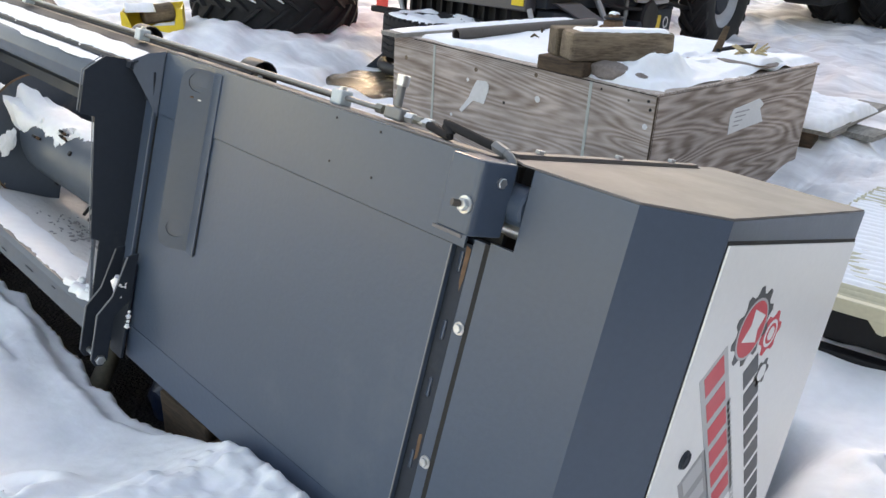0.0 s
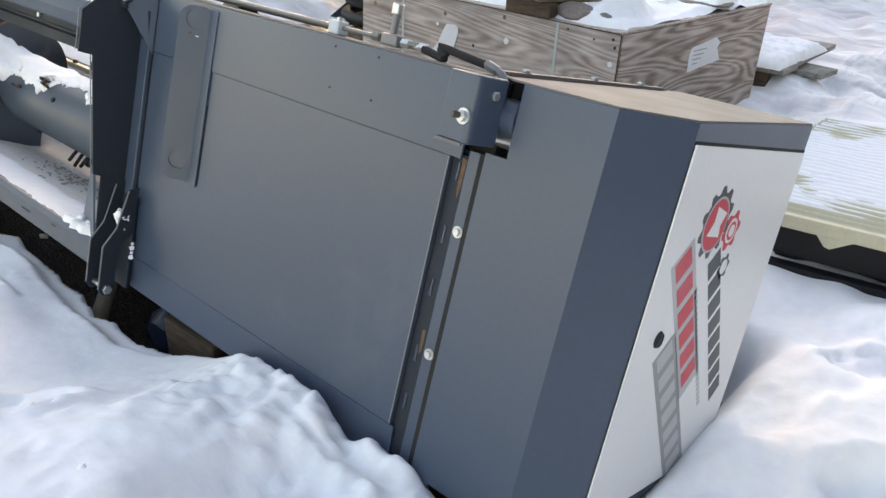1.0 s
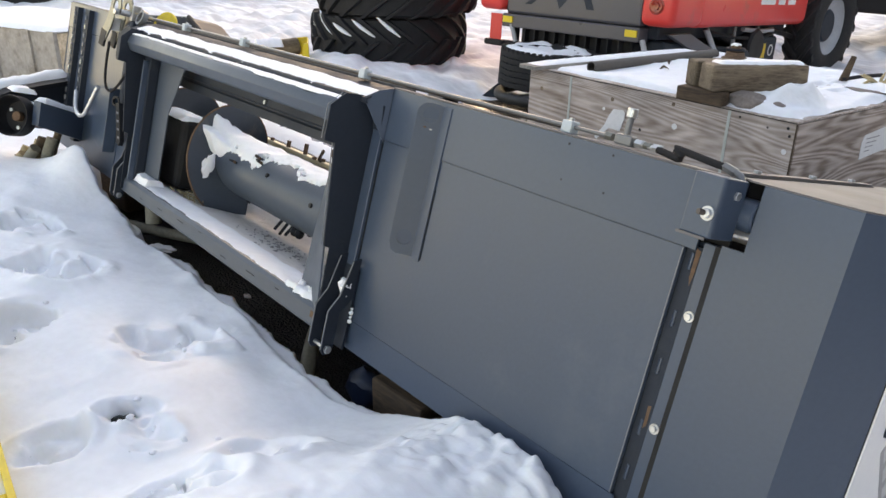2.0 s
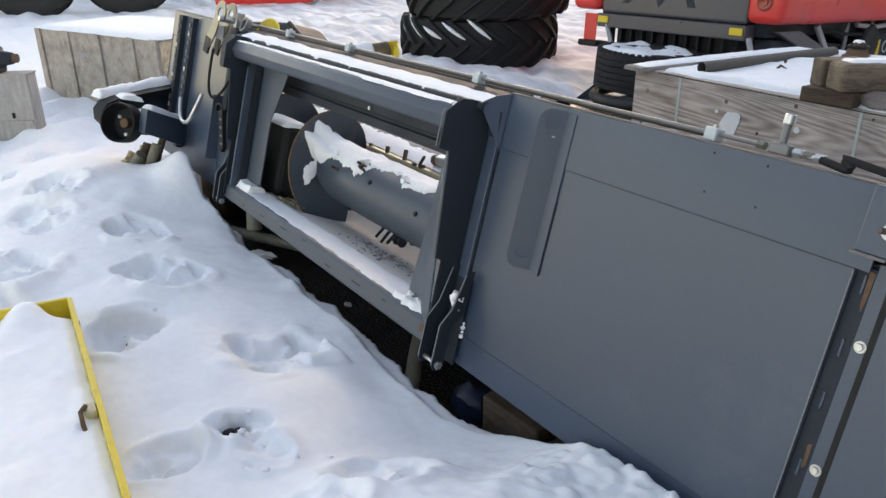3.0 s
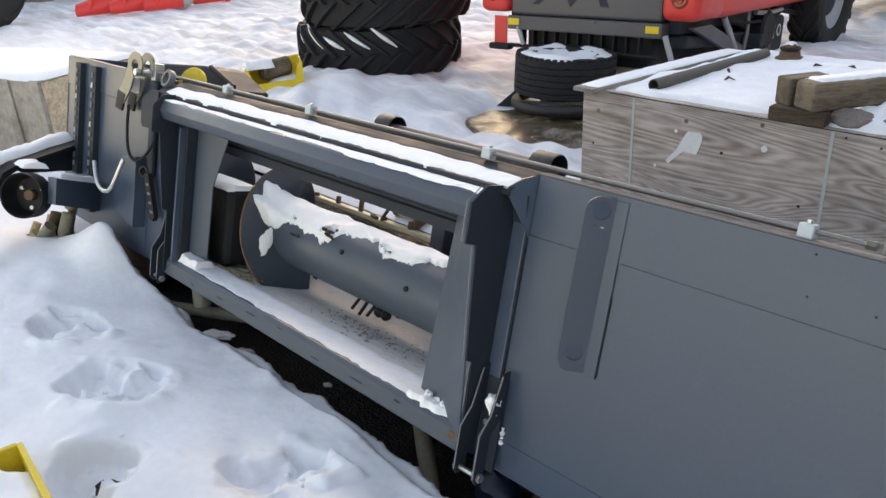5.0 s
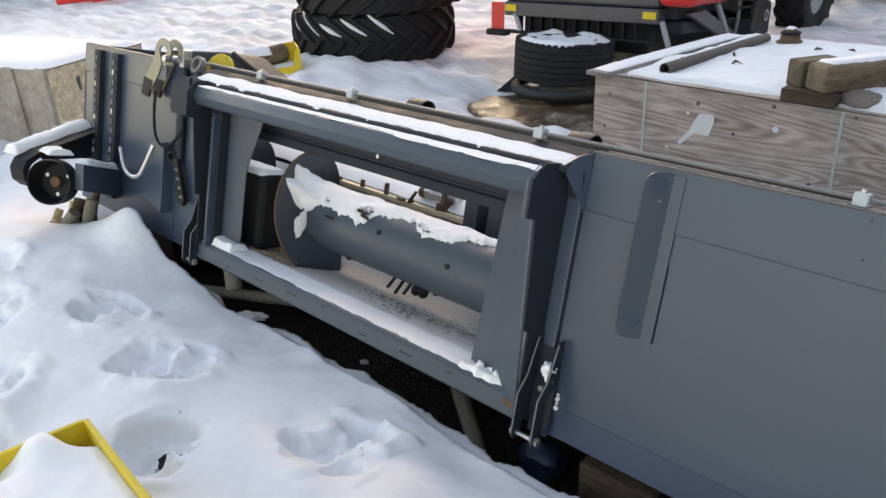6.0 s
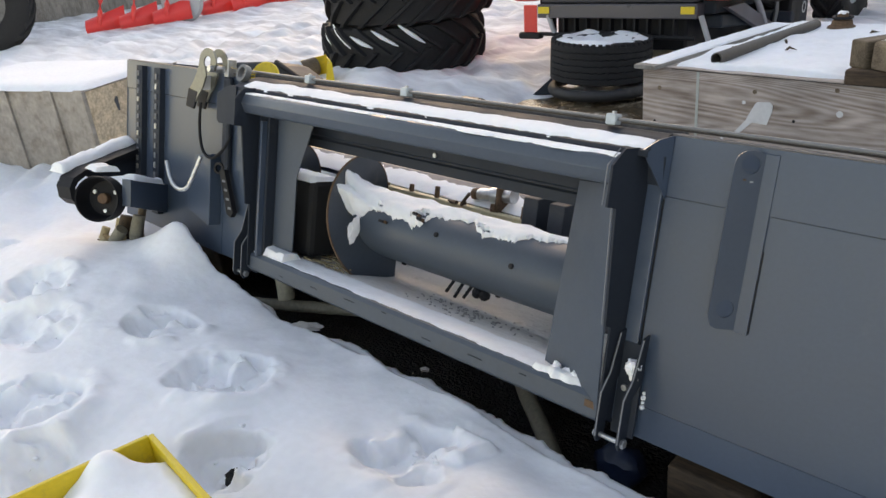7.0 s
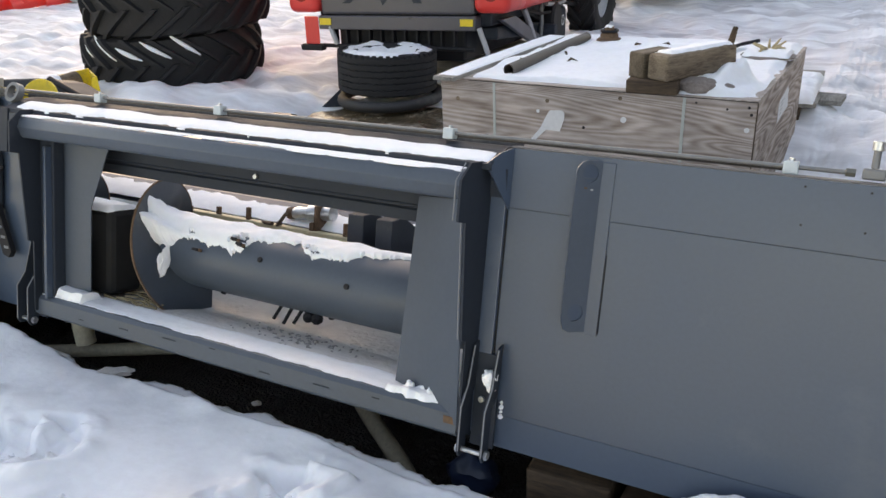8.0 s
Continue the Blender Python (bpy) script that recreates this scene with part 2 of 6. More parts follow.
M["cream"] = mat("cream_corrugated_sheet", (0.56, 0.52, 0.38), rough=0.55, var=0.1, scale=6, dirt=(0.3, 0.26, 0.17), dirt_amt=0.2)
M["deck"] = mat("cream_deck_bar", (0.55, 0.47, 0.30), rough=0.5, var=0.15, scale=12)
M["blue"] = mat("blue_plastic", (0.015, 0.03, 0.065), rough=0.4, var=0.2)
M["hose"] = mat("black_hose", (0.02, 0.02, 0.022), rough=0.8, var=0.2, spec=0.15)
M["baler_grey"] = mat("dark_grey_door", (0.068, 0.066, 0.078), rough=0.35, var=0.06, scale=2)
M["lens"] = mat("red_lamp_lens", (0.30, 0.03, 0.02), rough=0.15, var=0.1)
M["rim"] = mat("silver_grey_rim", (0.35, 0.36, 0.38), rough=0.5, var=0.15)
M["moss"] = mat("green_grey_hose", (0.20, 0.18, 0.135), rough=0.6, var=0.25, scale=15)
M["wall_wood"] = wood_mat("old_board_wall", (0.26, 0.24, 0.22), (0.12, 0.11, 0.10), ring=3, stretch=(6, 6, 1))


# ---- mesh helpers ----
def part(name, bm, material, parent=None, label="", smooth=False, at=None):
    """Links a bmesh as one mesh object, under a thing or a part."""
    me = bpy.data.meshes.new(name)
    bmesh.ops.recalc_face_normals(bm, faces=bm.faces)
    if smooth:
        for e in bm.edges:
            if len(e.link_faces) == 2 and e.calc_face_angle() > 0.75:
                e.smooth = False
    bm.to_mesh(me)
    bm.free()
    me.materials.append(material)
    for p in me.polygons:
        p.use_smooth = smooth
    ob = new(name, me)
    ob.parent = parent
    if at is not None:
        ob.matrix_basis = at
    if label:
        ob["label"] = label
    return ob


def share(name, src, parent, m, label=""):
    """A piece on the mesh of another."""
    ob = new(name, src.data)
    ob.parent = parent
    ob.matrix_basis = m
    if label:
        ob["label"] = label
    return ob


def thing(name, label, category, m=None, group="", kind=""):
    ob = new(name)
    ob.empty_display_size = 0.1
    if m is not None:
        ob.matrix_basis = m
    return tagged(ob, label, category, group, kind)


def box(x0, x1, y0, y1, z0, z1, bev=0.0, bm=None, m=None, seg=2):
    bm = bm or bmesh.new()
    r = bmesh.ops.create_cube(bm, size=1.0)
    vs = r["verts"]
    for v in vs:
        v.co = Vector(((x0 + x1) / 2 + v.co.x * (x1 - x0), (y0 + y1) / 2 + v.co.y * (y1 - y0), (z0 + z1) / 2 + v.co.z * (z1 - z0)))
    if m is not None:
        bmesh.ops.transform(bm, matrix=m, verts=vs)
    if bev:
        es = list({e for v in vs for e in v.link_edges})
        bmesh.ops.bevel(bm, geom=es, offset=bev, segments=seg, affect="EDGES", profile=0.5)
    return bm


def prism(pts, h0, h1, axis="y", bev=0.0, bm=None, m=None):
    """A flat outline given thickness from h0 to h1 along an axis; pts are (x, z) for y, (y, z) for x, (x, y) for z."""
    bm = bm or bmesh.new()

    def put(p, h):
        return {"y": (p[0], h, p[1]), "x": (h, p[0], p[1]), "z": (p[0], p[1], h)}[axis]

    a = [bm.verts.new(put(p, h0)) for p in pts]
    b = [bm.verts.new(put(p, h1)) for p in pts]
    n = len(pts)
    fs = [bm.faces.new(a), bm.faces.new(b[::-1])]
    for i in range(n):
        fs.append(bm.faces.new((a[i], b[i], b[(i + 1) % n], a[(i + 1) % n])))
    if m is not None:
        bmesh.ops.transform(bm, matrix=m, verts=a + b)
    bmesh.ops.recalc_face_normals(bm, faces=fs)
    if bev:
        es = list({e for f in fs for e in f.edges})
        bmesh.ops.bevel(bm, geom=es, offset=bev, segments=2, affect="EDGES", profile=0.5)
    return bm


def bend(pts, th, h0, h1, axis="z", bm=None):
    """A folded sheet: an open line of points in the plane across the axis, thickness th, from h0 to h1 along it."""
    out = []
    n = len(pts)
    for i in range(n):
        p = Vector(pts[i])
        a = (p - Vector(pts[i - 1])).normalized() if i else None
        b = (Vector(pts[i + 1]) - p).normalized() if i < n - 1 else None
        d = ((a or b) + (b or a)).normalized()
        nrm = Vector((-d.y, d.x))
        k = 1.0 / max(0.4, nrm.dot(Vector((-(a or b).y, (a or b).x))))
        out.append(p + nrm * th * k)
    return prism([tuple(p) for p in pts] + [tuple(p) for p in out[::-1]], h0, h1, axis, bm=bm)


def lathe(profile, seg=32, bm=None, m=None, a0=0.0, a1=2 * math.pi):
    """Turns (radius, height) points round z."""
    bm = bm or bmesh.new()
    full = abs(a1 - a0 - 2 * math.pi) < 1e-6
    cols = seg if full else seg + 1
    rings = []
    for i in range(cols):
        a = a0 + (a1 - a0) * i / seg
        rings.append([bm.verts.new((r * math.cos(a), r * math.sin(a), z)) for r, z in profile])
    for i in range(seg):
        p, q = rings[i], rings[(i + 1) % cols]
        for j in range(len(profile) - 1):
            try:
                bm.faces.new((p[j], q[j], q[j + 1], p[j + 1]))
            except ValueError:
                pass
    if m is not None:
        bmesh.ops.transform(bm, matrix=m, verts=[v for r in rings for v in r])
    bmesh.ops.remove_doubles(bm, verts=bm.verts, dist=1e-5)
    return bm


def cyl(r, h0, h1, seg=20, bm=None, m=None, cham=0.0):
    c = cham or min(r * 0.12, (h1 - h0) * 0.2)
    return lathe([(0, h0), (r - c, h0), (r, h0 + c), (r, h1 - c), (r - c, h1), (0, h1)], seg, bm, m)


def pipe(pts, r, seg=10, bm=None, closed_ends=True, rounds=0):
    """A round bar or hose along points; rounds smooths the line first."""
    bm = bm or bmesh.new()
    pts = [Vector(p) for p in pts]
    for _ in range(rounds):
        nxt = [pts[0]]
        for a, b in zip(pts, pts[1:]):
            nxt += [a * 0.75 + b * 0.25, a * 0.25 + b * 0.75]
        pts = nxt + [pts[-1]]
    rings = []
    ref = Vector((0.13, 0.31, 0.94))
    for i, p in enumerate(pts):
        d = (pts[min(i + 1, len(pts) - 1)] - pts[max(i - 1, 0)]).normalized()
        u = d.cross(ref)
        if u.length < 0.1:
            u = d.cross(Vector((1, 0, 0)))
        u.normalize()
        v = d.cross(u)
        rr = r[min(i, len(r) - 1)] if isinstance(r, (list, tuple)) else r
        rings.append([bm.verts.new(p + (u * math.cos(2 * math.pi * k / seg) + v * math.sin(2 * math.pi * k / seg)) * rr) for k in range(seg)])
    for a, b in zip(rings, rings[1:]):
        for k in range(seg):
            bm.faces.new((a[k], a[(k + 1) % seg], b[(k + 1) % seg], b[k]))
    if closed_ends:
        bm.faces.new(rings[0])
        bm.faces.new(rings[-1][::-1])
    return bm


def toward(p, d):
    """A pose at p whose z points along d."""
    return Matrix.Translation(p) @ Vector(d).to_track_quat("Z", "Y").to_matrix().to_4x4()


def lattice(x, y, seed):
    """Smooth random values, one per unit square, for arrays."""
    xi, yi = np.floor(x), np.floor(y)
    fx, fy = x - xi, y - yi
    fx, fy = fx * fx * (3 - 2 * fx), fy * fy * (3 - 2 * fy)

    def h(a, b):
        s = np.sin(a * 127.1 + b * 311.7 + seed * 74.7) * 43758.5453
        return s - np.floor(s)

    return (h(xi, yi) * (1 - fx) + h(xi + 1, yi) * fx) * (1 - fy) + (h(xi, yi + 1) * (1 - fx) + h(xi + 1, yi + 1) * fx) * fy - 0.5


def step(a, b, v):
    t = np.clip((v - a) / (b - a), 0, 1)
    return t * t * (3 - 2 * t)


def sheet(name, xs, ys, zfun, material, parent=None, smooth=True):
    """A height field on a grid of its own spacing."""
    X, Y = np.meshgrid(xs, ys, indexing="ij")
    Z = zfun(X, Y)
    nx, ny = len(xs), len(ys)
    co = np.stack([X, Y, Z], -1).reshape(-1, 3)
    idx = np.arange(nx * ny).reshape(nx, ny)
    q = np.stack([idx[:-1, :-1], idx[1:, :-1], idx[1:, 1:], idx[:-1, 1:]], -1).reshape(-1, 4)
    me = bpy.data.meshes.new(name)
    me.from_pydata(co.tolist(), [], q.tolist())
    me.materials.append(material)
    me.polygons.foreach_set("use_smooth", [smooth] * len(me.polygons))
    ob = new(name, me)
    ob.parent = parent
    return ob


def snow_strip(name, x0, x1, y0, y1, z, h, parent, seed=1, material=None, nx=60, ny=8, wob=0.012, m=None, label="", slope=0.0):
    """Snow lying on a ledge: a rounded cushion with an uneven edge."""
    bm = bmesh.new()
    grid = []
    for i in range(nx + 1):
        u = i / nx
        x = x0 + (x1 - x0) * u
        e0 = noise.noise((x * 9, seed * 3.1, 0)) * wob + noise.noise((x * 31, seed, 4)) * wob * 0.5
        e1 = noise.noise((x * 8, seed * 1.7, 9)) * wob
        col = []
        for j in range(ny + 1):
            v = j / ny
            y = (y0 + e0) * (1 - v) + (y1 + e1) * v
            prof = (max(0.0, 1 - abs(2 * v - 1) ** 4) ** 0.5) * min(1.0, (max(0.0, 1 - abs(2 * u - 1) ** 30)) ** 0.5 + 0.02)
            hh = h * prof * (0.9 + 0.35 * noise.noise((x * 5, y * 12, seed)) + 0.22 * noise.noise((x * 22, y * 22, seed)))
            col.append(bm.verts.new((x, y, z + slope * (y - y0) + max(hh, -0.002 if prof < 0.05 else 0.001))))
        grid.append(col)
    for a, b in zip(grid, grid[1:]):
        for j in range(ny):
            bm.faces.new((a[j], b[j], b[j + 1], a[j + 1]))
    ext = bmesh.ops.extrude_edge_only(bm, edges=[e for e in bm.edges if e.is_boundary])
    for v in ext["geom"]:
        if isinstance(v, bmesh.types.BMVert):
            v.co.z = z + slope * (v.co.y - y0) - 0.004
    return part(name, bm, material or M["snow_cap"], parent, label or "", True, m)


# ---- ground ----
# footprints: place, length, depth, heading
FOOT = [(-3.47, -0.74, 0.20, 0.12, 0.3), (-2.84, -0.79, 0.22, 0.12, 0.2), (-2.34, -1.05, 0.20, 0.11, 0.1), (-1.87, -0.60, 0.23, 0.10, 0.5), (-3.86, -1.16, 0.22, 0.055, 0.3), (-3.30, -1.41, 0.24, 0.10, 0.4),
        (-2.92, -1.55, 0.15, 0.09, 0.2), (-1.38, -0.96, 0.11, 0.05, 0.9), (-1.33, -1.20, 0.12, 0.09, 0.6), (-1.21, -0.92, 0.10, 0.04, 0.0), (-4.3, -1.0, 0.2, 0.08, 0.2), (-4.0, -1.6, 0.2, 0.1, 0.5),
        (-0.86, -0.72, 0.15, 0.06, 0.4), (-0.74, -0.99, 0.15, 0.09, 1.2), (-0.42, -1.18, 0.15, 0.06, 0.2), (-4.9, -1.3, 0.22, 0.08, 0.1), (-5.3, -0.9, 0.2, 0.06, 0.3), (0.9, 0.6, 0.2, 0.08, 0.9), (1.2, 1.1, 0.2, 0.08, 1.3), (0.75, 1.2, 0.18, 0.06, 0.5)]
# narrow holes punched through to the soil: place, half length, half width, heading
HOLES = [(-1.415, -0.95, 0.055, 0.040, 0.2), (-2.31, -1.05, 0.070, 0.032, 0.9), (-3.50, -0.74, 0.012, 0.03, 0.3), (-0.80, -0.99, 0.03, 0.012, 0.4)]


def bank_edge(x):
    """Where the near snow bank breaks off towards the dark ground under the header."""
    e = -0.24 + 0.16 * step(-1.25, -0.75, x) - 0.02 * step(-2.2, -1.4, x)
    return e + 0.045 * lattice(x * 3.1, x * 0 + 3.0, 5) + 0.014 * lattice(x * 9.0, x * 0, 6) + 0.010 * lattice(x * 24.0, x * 0, 8) + 0.008 * lattice(x * 44.0, x * 0, 9)


def footprint(x, y, fx, fy, r, d, a):
    """A trodden print: a broad bowl with an uneven, crumbly floor and lumps pushed up round it."""
    wx = x - fx + 0.07 * lattice(x * 5 + fx * 9, y * 5, 21) + 0.025 * lattice(x * 16, y * 16, 26)
    wy = y - fy + 0.07 * lattice(x * 5, y * 5 + fy * 9, 22) + 0.025 * lattice(x * 16, y * 16, 28)
    ux, uy = wx * math.cos(a) + wy * math.sin(a), wy * math.cos(a) - wx * math.sin(a)
    q = np.hypot(ux, uy * 1.2) / r
    q2 = np.hypot(ux + r * 0.30, uy * 1.1 + r * 0.1) / (r * 0.55)
    inside = step(1.02, 0.82, q)
    floor_ = 0.50 * step(-0.07, 0.07, lattice(x * 7 + fx, y * 7, 30)) + 0.28 * step(-0.06, 0.06, lattice(x * 13, y * 13 + fy, 31)) + 0.35 * np.abs(lattice(x * 15, y * 15, 29)) + 0.14 * lattice(x * 34, y * 34, 33) - 0.12
    dz = -d * 0.75 * inside - d * 0.45 * step(1.0, 0.35, q2) + inside * d * floor_
    rim = np.exp(-(((q - 1.18) / 0.20) ** 2))
    return dz + d * rim * np.maximum(0, 0.05 + 0.75 * lattice(x * 4 + fx, y * 4, 32) + 0.35 * lattice(x * 11, y * 11, 23) + 0.12 * lattice(x * 30, y * 30, 34))


def snow_height(x, y):
    z = 0.03 + 0.11 * step(0.25, 0.95, -y) * step(-7.5, -4.5, x) * step(3.5, 1.5, x)
    near = step(9.0, 3.0, np.hypot(x + 1.5, y + 0.5))
    z = z + near * (0.07 * lattice(x * 1.3, y * 1.3, 1) + 0.035 * lattice(x * 3.3, y * 3.3, 2) + 0.016 * lattice(x * 8.0, y * 8.0, 3) + 0.006 * lattice(x * 19.0, y * 19.0, 4) * (0.2 + 2.2 * np.maximum(0, lattice(x * 1.7, y * 1.7, 17))))
    u, v = 0.76 * x - 0.65 * y, 0.65 * x + 0.76 * y
    trod = step(1.2, 2.4, y) + step(-4.8, -6.0, x) * step(2.4, 1.2, y)
    z = z + trod * (0.08 * lattice(u * 0.9, v * 2.1, 11) + 0.12 * np.abs(lattice(u * 1.6, v * 3.6, 12)) + 0.09 * lattice(u * 2.6, v * 5.5, 13) + 0.035 * lattice(x * 7.0, y * 7.0, 14))
    z = z + 0.24 * np.exp(-(((x + 4.10) / 0.30) ** 2 + ((y + 0.28) / 0.20) ** 2) ** 0.75) + 0.14 * np.exp(-(((x + 4.5) / 0.8) ** 2 + ((y + 0.7) / 0.5) ** 2))
    z = z + (0.25 + 0.05 * lattice(x * 4, y * 4, 7) + 0.02 * lattice(x * 11, y * 11, 15) + 0.010 * lattice(x * 29, y * 29, 16)) * step(-1.15, -0.45, x) * step(-0.10, -0.26, x + 0.05 * lattice(y * 8, x, 9)) * step(-0.08, -0.20, y) * step(-2.3, -1.4, y)
    z = z + (0.20 + 0.08 * lattice(x * 7, y * 7, 10) + 0.06 * lattice(x * 17, y * 17, 18) + 0.03 * lattice(x * 36, y * 36, 19)) * step(-0.25, -0.05, x) * step(0.42, 0.16, x) * step(-0.06, -0.20, y) * step(-1.3, -0.6, y)
    z = z + 0.15 * np.exp(-(((x + 0.02) / 0.42) ** 2 + ((y - 3.75) / 0.60) ** 2) ** 1.5)
    z = z + (0.10 * np.abs(lattice(x * 3.1, y * 3.1, 46)) + 0.06 * lattice(x * 7, y * 7, 47) + 0.03 * np.abs(lattice(x * 15, y * 15, 48)) + 0.015 * lattice(x * 30, y * 30, 49)) * step(0.35, 0.6, x) * step(2.4, 1.6, x) * step(-0.6, -0.1, y) * step(2.0, 1.4, y)
    z = z + 0.16 * np.exp(-(((x - 0.85) / 0.35) ** 2 + ((y - 1.05) / 0.4) ** 2)) + 0.1 * np.exp(-(((x - 0.75) / 0.2) ** 2 + ((y - 1.55) / 0.2) ** 2))
    z = z + 0.14 * np.exp(-(((x + 6.6) / 0.8) ** 2 + ((y - 3.4) / 0.45) ** 2)) + 0.12 * np.exp(-(((x + 0.9) / 0.6) ** 2 + ((y - 4.6) / 0.7) ** 2))
    # crumbly top of the bank beside the panel
    z = z + (0.045 * np.abs(lattice(x * 20, y * 20, 24)) + 0.025 * np.abs(lattice(x * 37, y * 37, 50))) * step(-0.75, -0.58, x) * step(-0.05, -0.15, x) * step(-0.60, -0.38, y + 0.1 * lattice(x * 6, y * 6, 52)) + 0.045 * step(0.10, 0.06, np.maximum(np.abs(x + 1.77), np.abs(y + 0.48) * 1.2) + 0.05 * lattice(x * 12, y * 12, 25))
    for fx, fy, r, d, a in FOOT:
        near = (np.abs(x - fx) < r * 1.9) & (np.abs(y - fy) < r * 1.9)
        z[near] += footprint(x[near], y[near], fx, fy, r, d, a)
    for fx, fy, ra, rb, a in HOLES:
        near = (np.abs(x - fx) < 0.12) & (np.abs(y - fy) < 0.12)
        px, py = x[near], y[near]
        wx, wy = px - fx + 0.02 * lattice(px * 22, py * 22, 35), py - fy + 0.02 * lattice(px * 22, py * 22, 36)
        q = np.hypot((wx * math.cos(a) + wy * math.sin(a)) / ra, (wy * math.cos(a) - wx * math.sin(a)) / rb)
        z[near] -= 0.55 * step(1.15, 0.75, q)
    z = z - 0.09 * np.exp(-(((x + 2.85) / 0.16) ** 2 + ((y + 1.65) / 0.40) ** 2))
    # the hollow under the header, with an icy shelf along its edge
    ye = bank_edge(x)
    shelf = 0.035 + 0.06 * (0.5 + lattice(x * 4.0, x * 0 + 1.0, 37)) + 0.03 * lattice(x * 11.0, x * 0 + 2.0, 38) + 0.010 * lattice(x * 40, y * 40, 39)
    inner = step(1.35, 1.15, y) * step(-5.2, -4.6, x) * step(0.5, 0.2, x)
    lip = step(-0.03, 0.02, y - ye + 0.008 * lattice(x * 26, y * 26, 40)) * inner
    z = z * (1 - 0.75 * lip) - 0.03 * lip
    hollow = step(-0.01, 0.03, y - ye - shelf) * inner
    z = z * (1 - hollow) - 0.42 * hollow
    # bare patch beside the tyres
    bare = np.exp(-(((x + 3.98) / 0.95) ** 2 + ((y - 3.62) / 0.50) ** 2 + 0.5 * lattice(x * 4, y * 4, 45)) ** 2)
    return z - 0.30 * bare


def spaced(marks, far, grow=1.12):
    """Grid lines: (place, spacing) marks in order, then ever wider to far on both sides."""
    out_ = []
    for (a, s), (b, _) in zip(marks, marks[1:]):
        out_ += list(np.arange(a, b - s * 0.5, s))
    a, s = marks[-1][0], marks[-2][1]
    out_.append(a)
    while a < far:
        s *= grow
        a += s
        out_.append(a)
    a, s = marks[0][0], marks[0][1]
    while a > -far:
        s *= grow
        a -= s
        out_.insert(0, a)
    return np.array(out_)


snow = sheet("snow_ground", spaced([(-12.0, 0.07), (-5.2, 0.022), (-4.2, 0.0125), (0.7, 0.022), (1.9, 0.07), (3.0, 0.07)], 900), spaced([(-2.4, 0.0125), (0.1, 0.025), (1.7, 0.035), (3.0, 0.06), (10.0, 0.06)], 900), snow_height, M["snow"])
tagged(snow, "trampled white snow with footprints and a broken bank edge", "snow", kind="structure")
def clods(name, label, spots, seed, zfun, material):
    """Loose crumbs of snow lying round the given spots: (x, y, spread, count, size)."""
    random.seed(seed)
    t = thing(name, label, "snow", pose(0, 0, 0), kind="stuff")
    co, fa = [], []
    bm = bmesh.new()
    bmesh.ops.create_icosphere(bm, subdivisions=2, radius=1.0)
    base_v = [v.co.copy() for v in bm.verts]
    base_f = [[v.index for v in f.verts] for f in bm.faces]
    bm.free()
    at = [(random.gauss(x, sp), random.gauss(y, sp * 0.8), size * random.uniform(0.3, 1.0) ** 1.6) for x, y, sp, n, size in spots for _ in range(n)]
    zs = zfun(np.array([a[0] for a in at]), np.array([a[1] for a in at]))
    for (px, py, r), pz in zip(at, zs.tolist()):
        if pz < -0.03:
            continue
        k = len(co)
        for v in base_v:
            w = v * r * (1 + 0.55 * noise.noise(v * 1.3 + Vector((px * 50, py * 50, 0))))
            co.append((px + w.x * 1.15, py + w.y, pz + w.z * 0.7 + r * 0.05))
        fa += [[k + i for i in f] for f in base_f]
    me = bpy.data.meshes.new("crumbs")
    me.from_pydata(co, [], fa)
    me.materials.append(material)
    me.polygons.foreach_set("use_smooth", [True] * len(me.polygons))
    ob = new("crumbs", me)
    ob.parent = t
    return t


clods("snow_clods", "loose crumbs of trodden snow round the footprints", [(x, y, r * 0.45, 6, 0.013) for x, y, r, d, a in FOOT[:16]] + [(-1.0, -0.85, 0.3, 6, 0.010)], 6, snow_height, M["snow"])
# the soil bank at the rear is added to keep light out of the hollow
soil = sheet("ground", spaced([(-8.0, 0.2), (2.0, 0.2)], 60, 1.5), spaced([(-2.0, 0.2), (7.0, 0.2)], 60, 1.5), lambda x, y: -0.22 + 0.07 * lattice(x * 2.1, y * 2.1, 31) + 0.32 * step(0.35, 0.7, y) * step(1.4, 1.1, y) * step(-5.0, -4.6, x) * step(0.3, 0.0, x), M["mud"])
tagged(soil, "dark wet soil and ice bared under the header, with an added rear bank", "ground", kind="structure")

# dark soil laid bare at the bottom of two prints
for x, y, z, rx, ry, turn_ in ((-1.415, -0.950, 0.085, 0.062, 0.050, 20), (-2.325, -1.040, 0.040, 0.060, 0.014, 50), (-2.275, -1.065, 0.036, 0.030, 0.010, 35)):
    sb = thing("soil_clod", "dark wet soil laid bare in a deep footprint", "soil", pose(x, y, z, 0, 0, turn_))
    bm = bmesh.new()
    bmesh.ops.create_icosphere(bm, subdivisions=3, radius=1.0)
    for v in bm.verts:
        p = v.co * (1 + 0.30 * noise.noise(v.co * 1.7 + Vector((x, y, 0))) + 0.18 * noise.noise(v.co * 5))
        v.co = Vector((p.x * rx, p.y * ry, p.z * 0.05 - 0.03))
    part("soil_body", bm, M["mud"], sb, "", True)

# ---- the maize header ----
hd = thing("maize_header", "dark grey steel harvester header with snow on its ledges", "farm machinery", HEADER)

